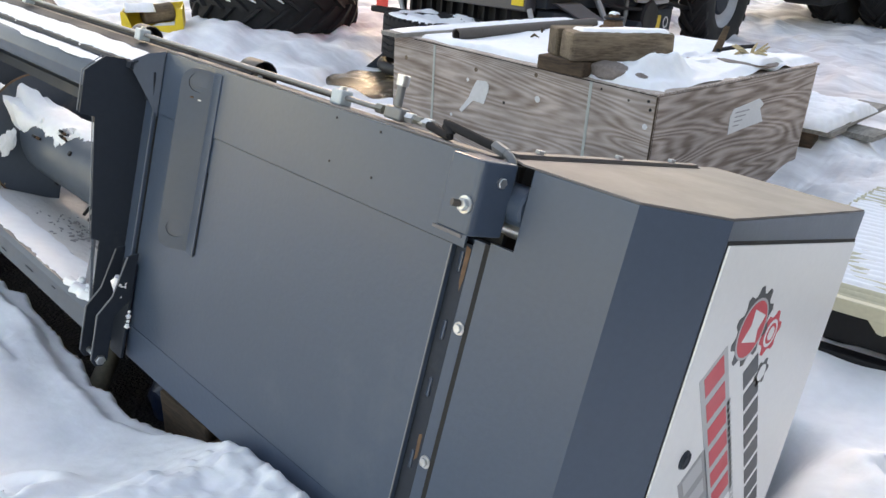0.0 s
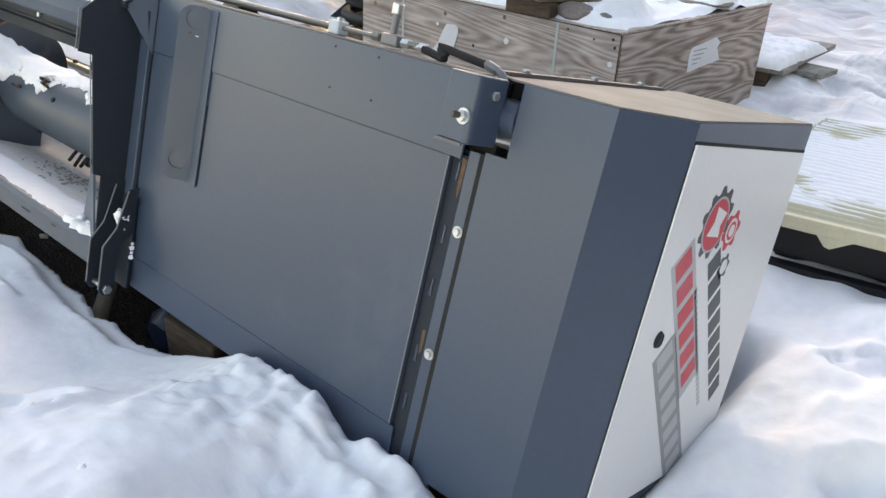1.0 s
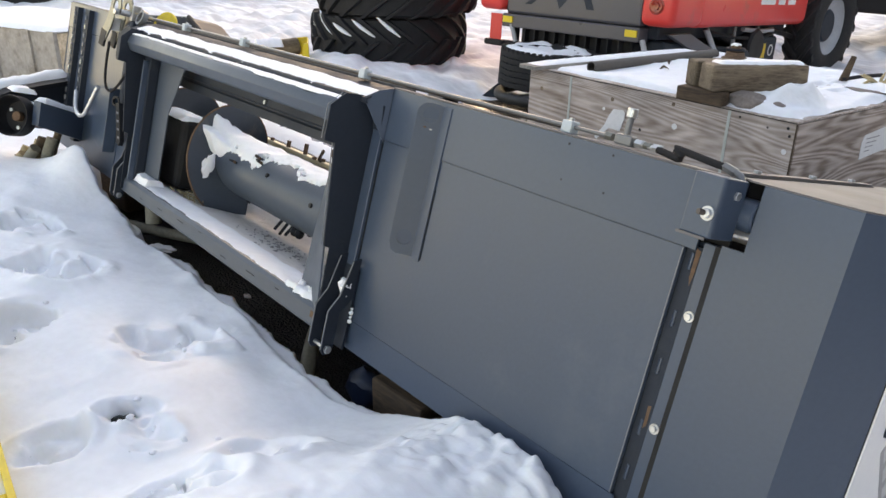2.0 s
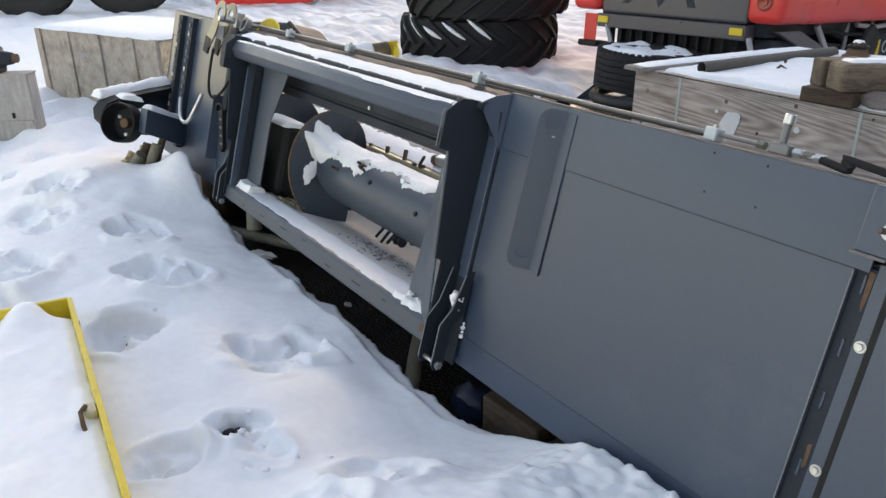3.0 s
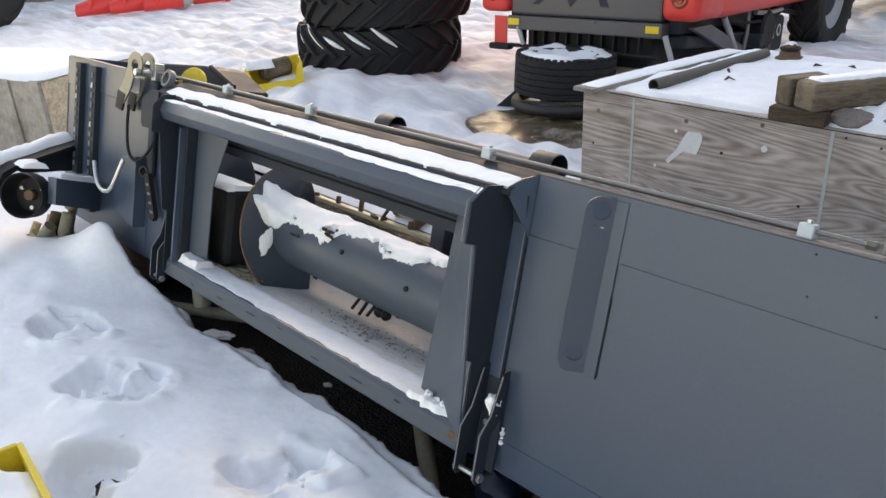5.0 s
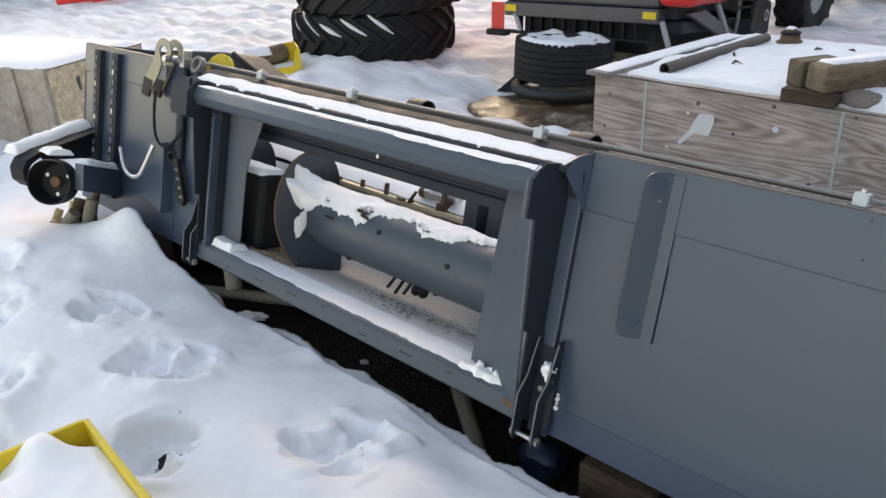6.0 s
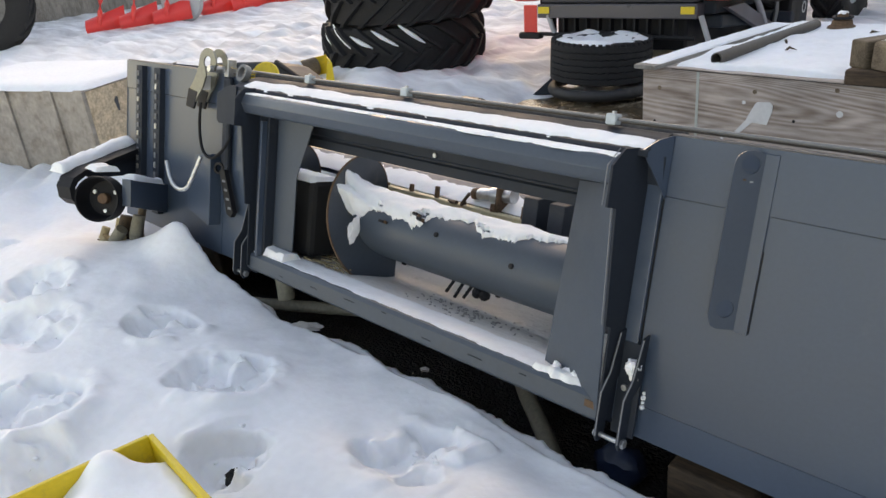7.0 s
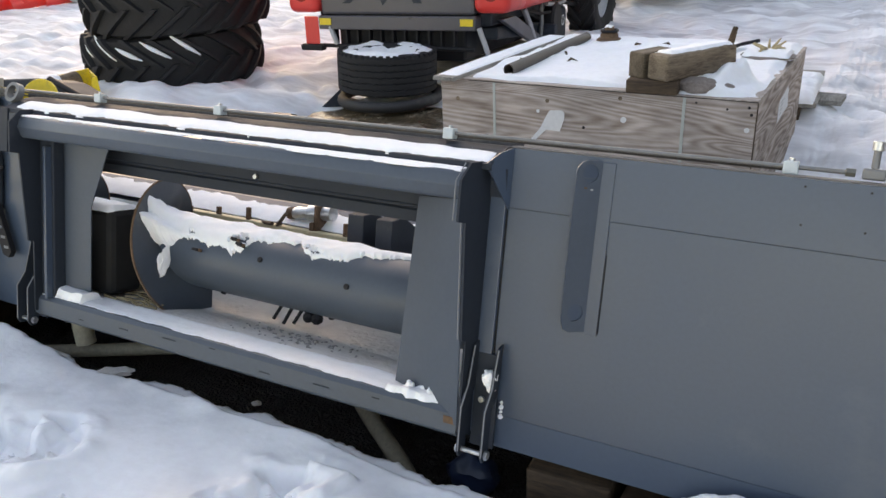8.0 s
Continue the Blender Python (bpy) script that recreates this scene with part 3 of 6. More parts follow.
# back wall, right wing
part("back_panel", bend([(-1.292, 0.0), (-0.032, 0.0), (-0.032, 0.045)], 0.004, -0.503, 0.1796), M["grey"], hd, "large flat dark grey back sheet")
part("upper_panel", bend([(0.003, 0.1816), (0.003, 0.366)], 0.006, -1.292, 0.0, "x"), M["grey"], hd)
part("top_edge", box(-1.30, 0.0, 0.0, 0.055, 0.3665, 0.3725, 0.002), M["grey_dust"], hd, "dusty top fold of the back wall")
part("lower_panel", bend([(0.0, -0.5045), (0.010, -0.618)], 0.005, -1.285, -0.020, "x"), M["grey"], hd)
part("worn_edge", pipe([(-0.0335, -0.0012, -0.50), (-0.0335, -0.0012, 0.178)], 0.0020, 6), M["grey_pale"], hd)
# added black sheet behind the panels, so that their seams read as shade
part("seam_shade_sheet", box(-1.28, -0.03, 0.012, 0.05, -0.60, 0.36), M["gap"], hd)
for hx_, hz_ in ((-0.461, 0.346), (-0.306, 0.347), (-0.457, 0.244), (-0.305, 0.244)):
    part("drilled_hole", cyl(0.0032, -0.0045, -0.0030, 10, m=toward((hx_, 0, hz_), (0, 1, 0)) @ pose(0, 0, 0)), M["gap"], hd)

# lifting plate with two holes
def holed_plate(outline, holes, y, th):
    """A plate in the wall's plane with round holes, made of a ring round each hole joined to the outline."""
    bm = bmesh.new()
    vs = [bm.verts.new((px, 0, pz)) for px, pz in outline]
    es = [bm.edges.new((vs[i], vs[(i + 1) % len(vs)])) for i in range(len(vs))]
    for hx0, hz0, r in holes:
        hv = [bm.verts.new((hx0 + r * math.cos(a), 0, hz0 + r * math.sin(a))) for a in np.linspace(0, 2 * math.pi, 24, endpoint=False)]
        es += [bm.edges.new((hv[i], hv[(i + 1) % 24])) for i in range(24)]
    bmesh.ops.triangle_fill(bm, use_beauty=True, use_dissolve=False, edges=es)
    r = bmesh.ops.extrude_face_region(bm, geom=list(bm.faces))
    bmesh.ops.translate(bm, vec=(0, th, 0), verts=[v for v in r["geom"] if isinstance(v, bmesh.types.BMVert)])
    bmesh.ops.translate(bm, vec=(0, y, 0), verts=bm.verts)
    return bm


plate_line = [(-0.985, -0.165), (-0.985, 0.335), (-0.991, 0.350), (-1.005, 0.356), (-1.035, 0.356)] + [(-1.035 + 0.040 * math.cos(a), 0.316 + 0.040 * math.sin(a)) for a in np.linspace(math.pi / 2, math.pi, 7)[1:]]
plate_line += [(-1.075, -0.125), (-1.065, -0.155), (-1.045, -0.165)]
lift = part("lifting_plate", holed_plate(plate_line, [(-1.028, 0.318, 0.027), (-1.028, -0.103, 0.027)], 0.0, 0.006), M["plate"], hd, "slanted grey plate with two round holes")
for hz0 in (0.318, -0.103):
    part("hole_disc", cyl(0.028, 0.0045, 0.0055, 24, m=Matrix.Translation((-1.028, 0, hz0)) @ Matrix.Rotation(radians(-90), 4, "X")), M["grey"], lift)
part("weld_scar", box(-1.045, -1.036, -0.0020, 0.0005, 0.272, 0.277, 0.001), M["rust"], lift)
part("weld_scar", box(-1.024, -1.014, -0.0020, 0.0005, 0.268, 0.272, 0.001), M["zinc"], lift)
# its proud edge is the left one; the right one runs into a flat strip on the wall
lift.matrix_basis = Matrix.Translation((-1.061, -0.070, 0)) @ Matrix.Rotation(math.atan2(0.066, 0.058), 4, "Z") @ Matrix.Translation((1.075, 0, 0))
part("plate_strip", box(-1.006, -0.966, -0.007, -0.001, -0.172, 0.352, 0.002), M["grey"], hd)
# black strip laid on the wall as the plate's shadow line
part("plate_shadow_strip", box(-0.9655, -0.9625, -0.003, -0.0005, -0.165, 0.08), M["gap"], hd)
for z0 in (0.300, -0.150):
    part("plate_cap", prism([(-1.056, -0.060), (-1.010, -0.006), (-1.056, -0.004)], z0, z0 + 0.005, "z"), M["plate"], hd)

# bolted flange between panel and side cover
part("flange", box(-0.030, 0.058, 0.028, 0.034, -0.615, 0.20), M["grey"], hd)
# black sheet added behind the flange in place of shade
part("flange_shade_sheet", box(-0.03, 0.06, 0.036, 0.05, -0.61, 0.365), M["gap"], hd)
# the channel's recess shade is in its darker grey
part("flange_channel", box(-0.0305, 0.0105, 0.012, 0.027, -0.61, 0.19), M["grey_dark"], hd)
part("flange_strip", box(0.011, 0.0565, 0.010, 0.027, -0.61, 0.205, 0.002), M["grey"], hd)
part("rust_streak", prism([(-0.004, 0.185), (0.009, 0.18), (0.008, 0.12), (0.003, 0.09), (-0.002, 0.11)], 0.0113, 0.0121, "y"), M["rust"], hd, "brown rust on the flange")
part("rust_streak", prism([(-0.006, -0.24), (0.003, -0.235), (0.004, -0.29), (-0.004, -0.30)], 0.0113, 0.0121, "y"), M["rust"], hd)
for bz in (0.019, -0.286, -0.59):
    b = part("bolt", cyl(0.0095, 0, 0.010, 6, m=toward((0.030, 0.010, bz), (0, -1, 0))), M["zinc"], hd, "zinc hexagon bolt")
    part("washer", cyl(0.0142, -0.001, 0.003, 20, m=toward((0.030, 0.010, bz), (0, -1, 0))), M["zinc"], b)
for sz in (0.15, 0.0, -0.13, -0.30, -0.43):
    part("slot", box(-0.014, -0.006, 0.0106, 0.0122, sz - 0.022, sz + 0.022, 0.003), M["grey"], hd)

# bracket at the top corner
part("corner_bracket", prism([(-0.008, -0.092), (0.062, -0.092), (0.070, -0.088), (0.074, -0.080), (0.084, -0.004), (-0.008, -0.004)], 0.228, 0.372, "z", bev=0.004), M["grey"], hd)
part("bracket_lip", box(-0.014, 0.062, -0.096, -0.092, 0.222, 0.229, 0.001), M["grey_dust"], hd)
b = part("bolt", cyl(0.0125, 0, 0.014, 6, m=toward((0.052, -0.0925, 0.284), (0, -1, 0))), M["zinc"], hd, "zinc bolt with a rusty thread")
part("washer", cyl(0.0175, -0.001, 0.004, 22, m=toward((0.052, -0.0925, 0.284), (0, -1, 0))), M["zinc"], b)
part("thread", cyl(0.007, 0.008, 0.030, 12, m=toward((0.052, -0.0925, 0.284), (-0.35, -1, 0.05))), M["pipe_dark"], b)
part("bolt", cyl(0.011, 0, 0.008, 6, m=toward((0.0790, -0.04, 0.335), (1, -0.14, 0))), M["zinc"], hd)

# side cover with the white door
LID = [(0.118, 0.0), (0.342, 0.0), (0.45, 0.135), (0.45, 0.910), (0.040, 0.942), (0.020, 0.12), (0.118, 0.12)]
bm = bmesh.new()
lo = [bm.verts.new((x, y, -0.585 - 0.04 * y)) for x, y in LID]
hi = [bm.verts.new((x, y, 0.372 + 0.050 * y)) for x, y in LID]
bm.faces.new(lo), bm.faces.new(hi[::-1])
for i in range(len(LID)):
    j = (i + 1) % len(LID)
    bm.faces.new((lo[i], lo[j], hi[j], hi[i]))
cover = part("side_cover", bm, M["grey"], hd, "folded dark grey drive cover")
bm = bmesh.new()
a = [bm.verts.new((x, y, 0.3725 + 0.050 * y)) for x, y in ((0.088, 0.002), (0.342, 0.002), (0.448, 0.135), (0.448, 0.908), (0.038, 0.942), (0.018, 0.05))]
b2 = [bm.verts.new(v.co + Vector((0, 0, 0.004))) for v in a]
bm.faces.new(a), bm.faces.new(b2[::-1])
for i in range(6):
    bm.faces.new((a[i], a[(i + 1) % 6], b2[(i + 1) % 6], b2[i]))
part("cover_lid", bm, M["grey_dust"], cover, "dusty top sheet of the cover")
part("cover_front", box(0.0615, 0.118, 0.0, 0.010, -0.60, 0.212), M["grey"], cover)
# thin black strip painting the shadow between flange and cover
part("cover_shadow_strip", box(0.0430, 0.0580, 0.0080, 0.0098, -0.60, 0.205), M["gap"], cover)
# the dark of the drive recess is a black sheet
part("opening_shade_sheet", box(0.0, 0.117, 0.10, 0.118, 0.10, 0.37), M["gap"], cover)
part("shaft_end", cyl(0.040, 0.0, 0.10, 22, m=toward((0.115, 0.03, 0.295), (-1, 0, 0))), M["grey"], cover, "", True)
part("shaft_end", cyl(0.020, 0.0, 0.08, 16, m=toward((0.113, 0.05, 0.245), (-1, 0, 0))), M["zinc"], cover, "", True)
bm = bmesh.new()
a = [bm.verts.new((x, y, 0.3775 + 0.050 * y)) for x, y in ((0.012, 0.04), (0.040, 0.04), (0.056, 0.80), (0.034, 0.80))]
b2 = [bm.verts.new(v.co + Vector((0, 0, 0.007))) for v in a]
bm.faces.new(a), bm.faces.new(b2[::-1])
for i in range(4):
    bm.faces.new((a[i], a[(i + 1) % 4], b2[(i + 1) % 4], b2[i]))
hinge = part("lid_strip", bm, M["grey_dust"], cover)
part("strip_gap", box(-0.003, 0.004, 0.0, 0.75, 0.0, 0.0012, m=Matrix.Translation((0.046, 0.045, 0.3795)) @ Matrix.Rotation(radians(-1.2), 4, "Z") @ Matrix.Rotation(math.atan(0.05), 4, "X")), M["gap"], cover)
for yy in (0.13, 0.43, 0.68):
    part("bolt", cyl(0.011, 0, 0.008, 6, m=toward((0.024 + 0.021 * yy, yy, 0.3845 + 0.050 * yy), (0, 0, 1))), M["zinc"], hinge)
part("door_gap", prism([(0.1375, 0.343), (0.909, 0.349), (0.948, -0.602), (0.1375, -0.566)], 0.4495, 0.4515, "x"), M["gap"], cover)
door = part("side_door", prism([(0.1405, 0.336), (0.903, 0.341), (0.939, -0.590), (0.1405, -0.556)], 0.4505, 0.4555, "x"), M["white"], cover, "white painted access door")
part("lock", lathe([(0.0, 0.006), (0.009, 0.006), (0.010, 0.003), (0.014, 0.003), (0.018, 0.006), (0.021, 0.0)], 24, m=toward((0.4555, 0.257, -0.104), (1, 0, 0))), M["grey_dark"], door, "round lock")
DU, DV = Vector((0.64, -0.768)), Vector((0.768, 0.64))


def decal(name, org, pts, material, lift=0.0):
    """A flat sticker on the door; pts run along the slanted lettering and across it."""
    q = [Vector(org) + DU * u + DV * v for u, v in pts]
    part(name, prism([tuple(p) for p in q], 0.4555, 0.4562 + lift, "x"), material, door)


def bars(org, length, n, v0, v1, material, lift, gap=0.25):
    w = length / n
    for k in range(n):
        decal("lettering_bar", org, [(k * w, v0), (k * w + w * (1 - gap), v0), (k * w + w * (1 - gap), v1), (k * w, v1)], material, lift)


def gear(org, r0, r1, n, material, lift):
    pts = []
    for k in range(n * 4):
        r = r1 if k % 4 < 2 else r0
        an = 2 * math.pi * k / (n * 4)
        pts.append((r * math.cos(an), r * math.sin(an)))
    decal("gear_mark", org, pts, material, lift)


disc = lambda r: [(r * math.cos(a), r * math.sin(a)) for a in np.linspace(0, 2 * math.pi, 28, endpoint=False)]
gear((0.385, 0.165), 0.072, 0.088, 10, M["decal_dark"], 0.0)
decal("disc_mark", (0.385, 0.160), disc(0.068), M["decal_pale"], 0.0004)
decal("disc_mark", (0.385, 0.160), disc(0.062), M["decal_red"], 0.0008)
decal("flash_mark", (0.385, 0.160), [(-0.045, 0.015), (0.01, 0.055), (0.02, 0.02), (0.05, 0.01), (-0.005, -0.045), (-0.015, -0.005)], M["white"], 0.0012)
gear((0.505, 0.140), 0.040, 0.052, 6, M["decal_red"], 0.0)
decal("disc_mark", (0.505, 0.140), disc(0.032), M["white"], 0.0004)
decal("disc_mark", (0.505, 0.140), disc(0.024), M["decal_red"], 0.0008)
decal("disc_mark", (0.505, 0.140), disc(0.016), M["white"], 0.0012)
gear((0.535, 0.045), 0.026, 0.035, 6, M["decal_dark"], 0.0)
decal("disc_mark", (0.535, 0.045), disc(0.020), M["white"], 0.0004)
bars((0.445, 0.078), 0.60, 8, -0.030, 0.034, M["decal_dark"], 0.0, 0.22)
bars((0.425, 0.030), 0.50, 22, -0.052, -0.036, M["decal_pale"], 0.0, 0.35)
decal("sticker_ground", (0.25, 0.095), [(-0.01, -0.052), (0.50, -0.052), (0.50, 0.052), (-0.01, 0.052)], M["decal_pale"], 0.0)
bars((0.25, 0.095), 0.49, 6, -0.036, 0.036, M["decal_red"], 0.0005, 0.3)
decal("sticker_ground", (0.315, -0.14), [(-0.01, -0.052), (0.57, -0.052), (0.57, 0.052), (-0.01, 0.052)], M["decal_grey"], 0.0)
bars((0.315, -0.14), 0.56, 7, -0.036, 0.036, M["decal_pale"], 0.0005, 0.35)

# the opening: posts, beams and sill
def mapped(pts, a, b, th, bm=None):
    """A plate standing up the wall on the line from a to b in plan; pts are (metres along, z)."""
    d = (Vector(b) - Vector(a)).normalized()
    n = Vector((-d.y, d.x)) * th
    bm = bm or bmesh.new()
    f = [bm.verts.new((a[0] + d.x * s, a[1] + d.y * s, z)) for s, z in pts]
    g = [bm.verts.new(v.co + Vector((n.x, n.y, 0))) for v in f]
    bm.faces.new(f), bm.faces.new(g[::-1])
    for i in range(len(pts)):
        j = (i + 1) % len(pts)
        bm.faces.new((f[i], f[j], g[j], g[i]))
    return bm


side_line = [(0, 0.335), (0.050, 0.322), (0.150, 0.318), (0.203, 0.268), (0.203, 0.142), (0.159, 0.136), (0.121, -0.243), (0.094, -0.250), (0.092, -0.56), (0, -0.60)]
# side plates face away from the light; that shade is in their colour
part("post_side", mapped(side_line, (-1.356, 0.0), (-1.368, -0.15), 0.008), M["grey_dark"], hd, "flared side plate of the opening, its grey darkened for shade")
part("post_side", mapped(side_line, (-3.482, 0.0), (-3.47, -0.15), 0.008), M["grey_dark"], hd, "flared side plate of the opening, its grey darkened for shade")
part("post_channel", box(-1.350, -1.296, -0.016, 0.004, -0.58, 0.34, 0.004), M["grey"], hd)
# shadow line along the post, drawn as a black strip
part("post_shadow_strip", box(-1.2955, -1.2915, -0.004, 0.010, -0.50, 0.17), M["gap"], hd)
bm = bmesh.new()
corners = [Vector(p) for p in ((-1.640, 0.045, 0.170), (-1.375, -0.160, 0.206), (-1.368, -0.084, -0.545), (-1.668, 0.020, -0.500))]
grid = []
for i in range(9):
    u = i / 8
    grid.append([bm.verts.new((corners[0] * (1 - u) + corners[1] * u) * (1 - v) + (corners[3] * (1 - u) + corners[2] * u) * v) for v in (0, 0.25, 0.5, 0.75, 1.0)])
for a, b in zip(grid, grid[1:]):
    for j in range(4):
        bm.faces.new((a[j], b[j], b[j + 1], a[j + 1]))
r = bmesh.ops.extrude_face_region(bm, geom=list(bm.faces))
bmesh.ops.translate(bm, vec=(0.003, 0.006, 0), verts=[v for v in r["geom"] if isinstance(v, bmesh.types.BMVert)])
part("post_face", bm, M["plate"], hd, "grey plate beside the opening", True)
part("worn_edge", pipe([(-1.3770, -0.1590, 0.134), (-1.3750, -0.140, -0.05), (-1.3735, -0.1215, -0.240)], 0.0022, 6), M["grey_pale"], hd)
part("worn_edge", pipe([(-1.3785, -0.155, 0.316), (-1.3830, -0.2035, 0.266), (-1.3830, -0.2035, 0.146)], 0.0022, 6), M["grey_pale"], hd)
part("post_face", mapped([(0, -0.53), (0, 0.27), (0.240, 0.185), (0.190, 0.04), (0.148, -0.085), (0.146, -0.47)], (-3.40, 0.0), (-3.17, 0.045), 0.006), M["plate"], hd, "grey plate beside the opening")
part("post_box", box(-3.485, -3.385, -0.055, 0.0, -0.545, 0.26, 0.006), M["grey_dark"], hd)
part("post_bar", box(-3.415, -3.398, -0.085, -0.052, -0.50, 0.17, 0.003), M["grey"], hd)
part("gusset", prism([(-1.292, 0.366), (-1.372, 0.325), (-1.296, 0.175)], -0.012, -0.004, "y"), M["grey"], hd)
part("gusset_wing", mapped([(0, 0.172), (0, 0.367), (0.050, 0.350), (0.098, 0.316), (0.090, 0.300)], (-1.292, -0.004), (-1.345, -0.09), 0.006), M["grey"], hd)
tube_line = [(-0.040, 0.297), (-0.128, 0.295), (-0.146, 0.289), (-0.155, 0.278), (-0.166, 0.246), (-0.160, 0.236), (-0.148, 0.210), (-0.135, 0.201), (-0.040, 0.200)]
part("front_beam", prism(tube_line, -3.49, -1.385, "x", bev=0.003), M["plate"], hd, "folded front beam of the opening", True)
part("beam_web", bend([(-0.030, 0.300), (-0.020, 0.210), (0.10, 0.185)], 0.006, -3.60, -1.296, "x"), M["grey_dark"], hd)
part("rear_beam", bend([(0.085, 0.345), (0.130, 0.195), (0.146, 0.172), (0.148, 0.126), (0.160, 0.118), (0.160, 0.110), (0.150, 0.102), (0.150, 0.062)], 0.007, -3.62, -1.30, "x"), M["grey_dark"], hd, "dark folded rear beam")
part("bolt", cyl(0.011, 0, 0.010, 6, m=toward((-2.440, 0.147, 0.140), (0, -1, 0.1))), M["zinc"], hd)
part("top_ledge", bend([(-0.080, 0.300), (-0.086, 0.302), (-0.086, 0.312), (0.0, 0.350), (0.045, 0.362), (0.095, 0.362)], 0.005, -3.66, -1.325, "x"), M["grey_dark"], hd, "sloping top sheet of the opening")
sill = part("sill", bend([(0.09, -0.50), (-0.062, -0.497), (-0.075, -0.512), (-0.078, -0.575), (-0.060, -0.590)], 0.006, -3.54, -1.372, "x"), M["plate"], hd, "worn lower sill of the opening")
part("rust_spot", box(-1.42, -1.375, -0.0795, -0.078, -0.545, -0.52, 0.0), M["rust"], sill)
for k in range(7):
    part("paint_chip", box(-3.2 + 0.25 * k, -3.2 + 0.25 * k + 0.03 + 0.02 * (k % 3), -0.0795, -0.078, -0.555 + 0.012 * (k % 4), -0.551 + 0.012 * (k % 4)), M["grey_dark"], sill)

# snow on the ledges
snow_strip("ledge_snow", -3.60, -1.335, -0.086, -0.008, 0.316, 0.010, hd, 1, nx=420, wob=0.012, slope=0.42)
snow_strip("beam_snow", -3.47, -1.40, -0.140, -0.086, 0.2945, 0.006, hd, 2, nx=460, wob=0.022)
snow_strip("beam_snow", -2.10, -1.395, -0.150, -0.090, 0.2900, 0.006, hd, 6, nx=200, wob=0.016, slope=0.08)
snow_strip("sill_snow", -3.48, -1.42, -0.048, 0.088, -0.4945, 0.006, hd, 3, nx=260, wob=0.014)
snow_strip("sill_snow", -3.47, -3.22, -0.05, 0.06, -0.493, 0.045, hd, 4, nx=30, wob=0.02)
snow_strip("sill_snow", -1.66, -1.39, -0.068, -0.01, -0.494, 0.020, hd, 5, nx=70, wob=0.03)
def lumps(name, pts, material, parent, seed, label=""):
    """A ragged clot of snow: overlapping uneven crumbs at (x, y, z, radius)."""
    bm = bmesh.new()
    for k, (x, y, z, r) in enumerate(pts):
        made = bmesh.ops.create_icosphere(bm, subdivisions=3, radius=1.0)["verts"]
        for v in made:
            v.co = Vector((x, y, z)) + v.co * r * (1 + 0.5 * noise.noise(v.co * 1.6 + Vector((seed, k, 0))) + 0.2 * noise.noise(v.co * 5 + Vector((k, seed, 0))))
    return tagged(part(name, bm, material, parent, label, True), kind="stuff")


random.seed(31)
lumps("hinge_snow", [(-1.275 + random.uniform(-0.008, 0.008), -0.045 + random.uniform(-0.008, 0.008), -0.362 - 0.007 * k, 0.021 - 0.0014 * k) for k in range(8)] + [(-1.243, -0.022, -0.45 - 0.016 * k, 0.005 + 0.003 * (k % 2)) for k in range(4)], M["snow_cap"], hd, 2.0, "ragged clot of snow on the latch")
lumps("sill_snow", [(-1.60 + 0.021 * k, -0.028 - 0.004 * (k % 3), -0.488 + 0.008 * (k % 4 == 1) + random.uniform(0, 0.014), random.uniform(0.010, 0.021)) for k in range(10)], M["snow_cap"], hd, 5.0)

# lower latches
def latch(x0, x1, flip=1):
    for x in (x0, x1):
        line = [(-0.010, -0.26), (-0.045, -0.27), (-0.075, -0.40), (-0.115, -0.46), (-0.115, -0.615), (-0.100, -0.635), (-0.075, -0.635), (-0.062, -0.615), (-0.062, -0.47), (-0.02, -0.42)]
        p = part("latch_plate", prism(line, x - 0.004, x + 0.004, "x", bev=0.0015), M["grey_dark"], hd, "bent dark latch plate")
        part("worn_edge", pipe([(x + 0.003, -0.046, -0.272), (x + 0.003, -0.076, -0.401), (x + 0.003, -0.1155, -0.461), (x + 0.003, -0.1155, -0.612)], 0.0028, 6), M["grey_pale"], p)
    part("latch_pin", cyl(0.0085, 0, x1 - x0 + 0.03, 14, m=toward((x0 - 0.015, -0.088, -0.612), (1, 0, 0))), M["zinc"], hd, "zinc latch pin", True)
    part("pin_head", cyl(0.016, -0.005, 0.010, 6, m=toward((x1 + 0.006, -0.088, -0.612), (1, 0, 0))), M["zinc"], hd)
    part("pin_head", cyl(0.015, -0.005, 0.010, 6, m=toward((x0 - 0.012, -0.088, -0.612), (1, 0, 0))), M["zinc"], hd)
    part("latch_back", box(x0, x1, -0.018, -0.008, -0.62, -0.30, 0.002), M["grey_dark"], hd)
    part("bolt", cyl(0.011, 0, 0.012, 12, m=toward(((x0 + x1) / 2 - 0.01, -0.018, -0.455), (0, -1, 0))), M["zinc"], hd)


latch(-1.345, -1.262)
latch(-3.56, -3.49)

# auger
AX_Y, AX_Z, AX_R = 0.40, -0.290, 0.154
turn = Matrix.Translation((0, AX_Y, AX_Z)) @ Matrix.Rotation(radians(90), 4, "Y")
auger = part("auger_tube", cyl(AX_R, -3.75, -0.2, 48, m=turn), M["plate"], hd, "round grey feed auger tube", True)
bm = bmesh.new()
N = 130
prev = None
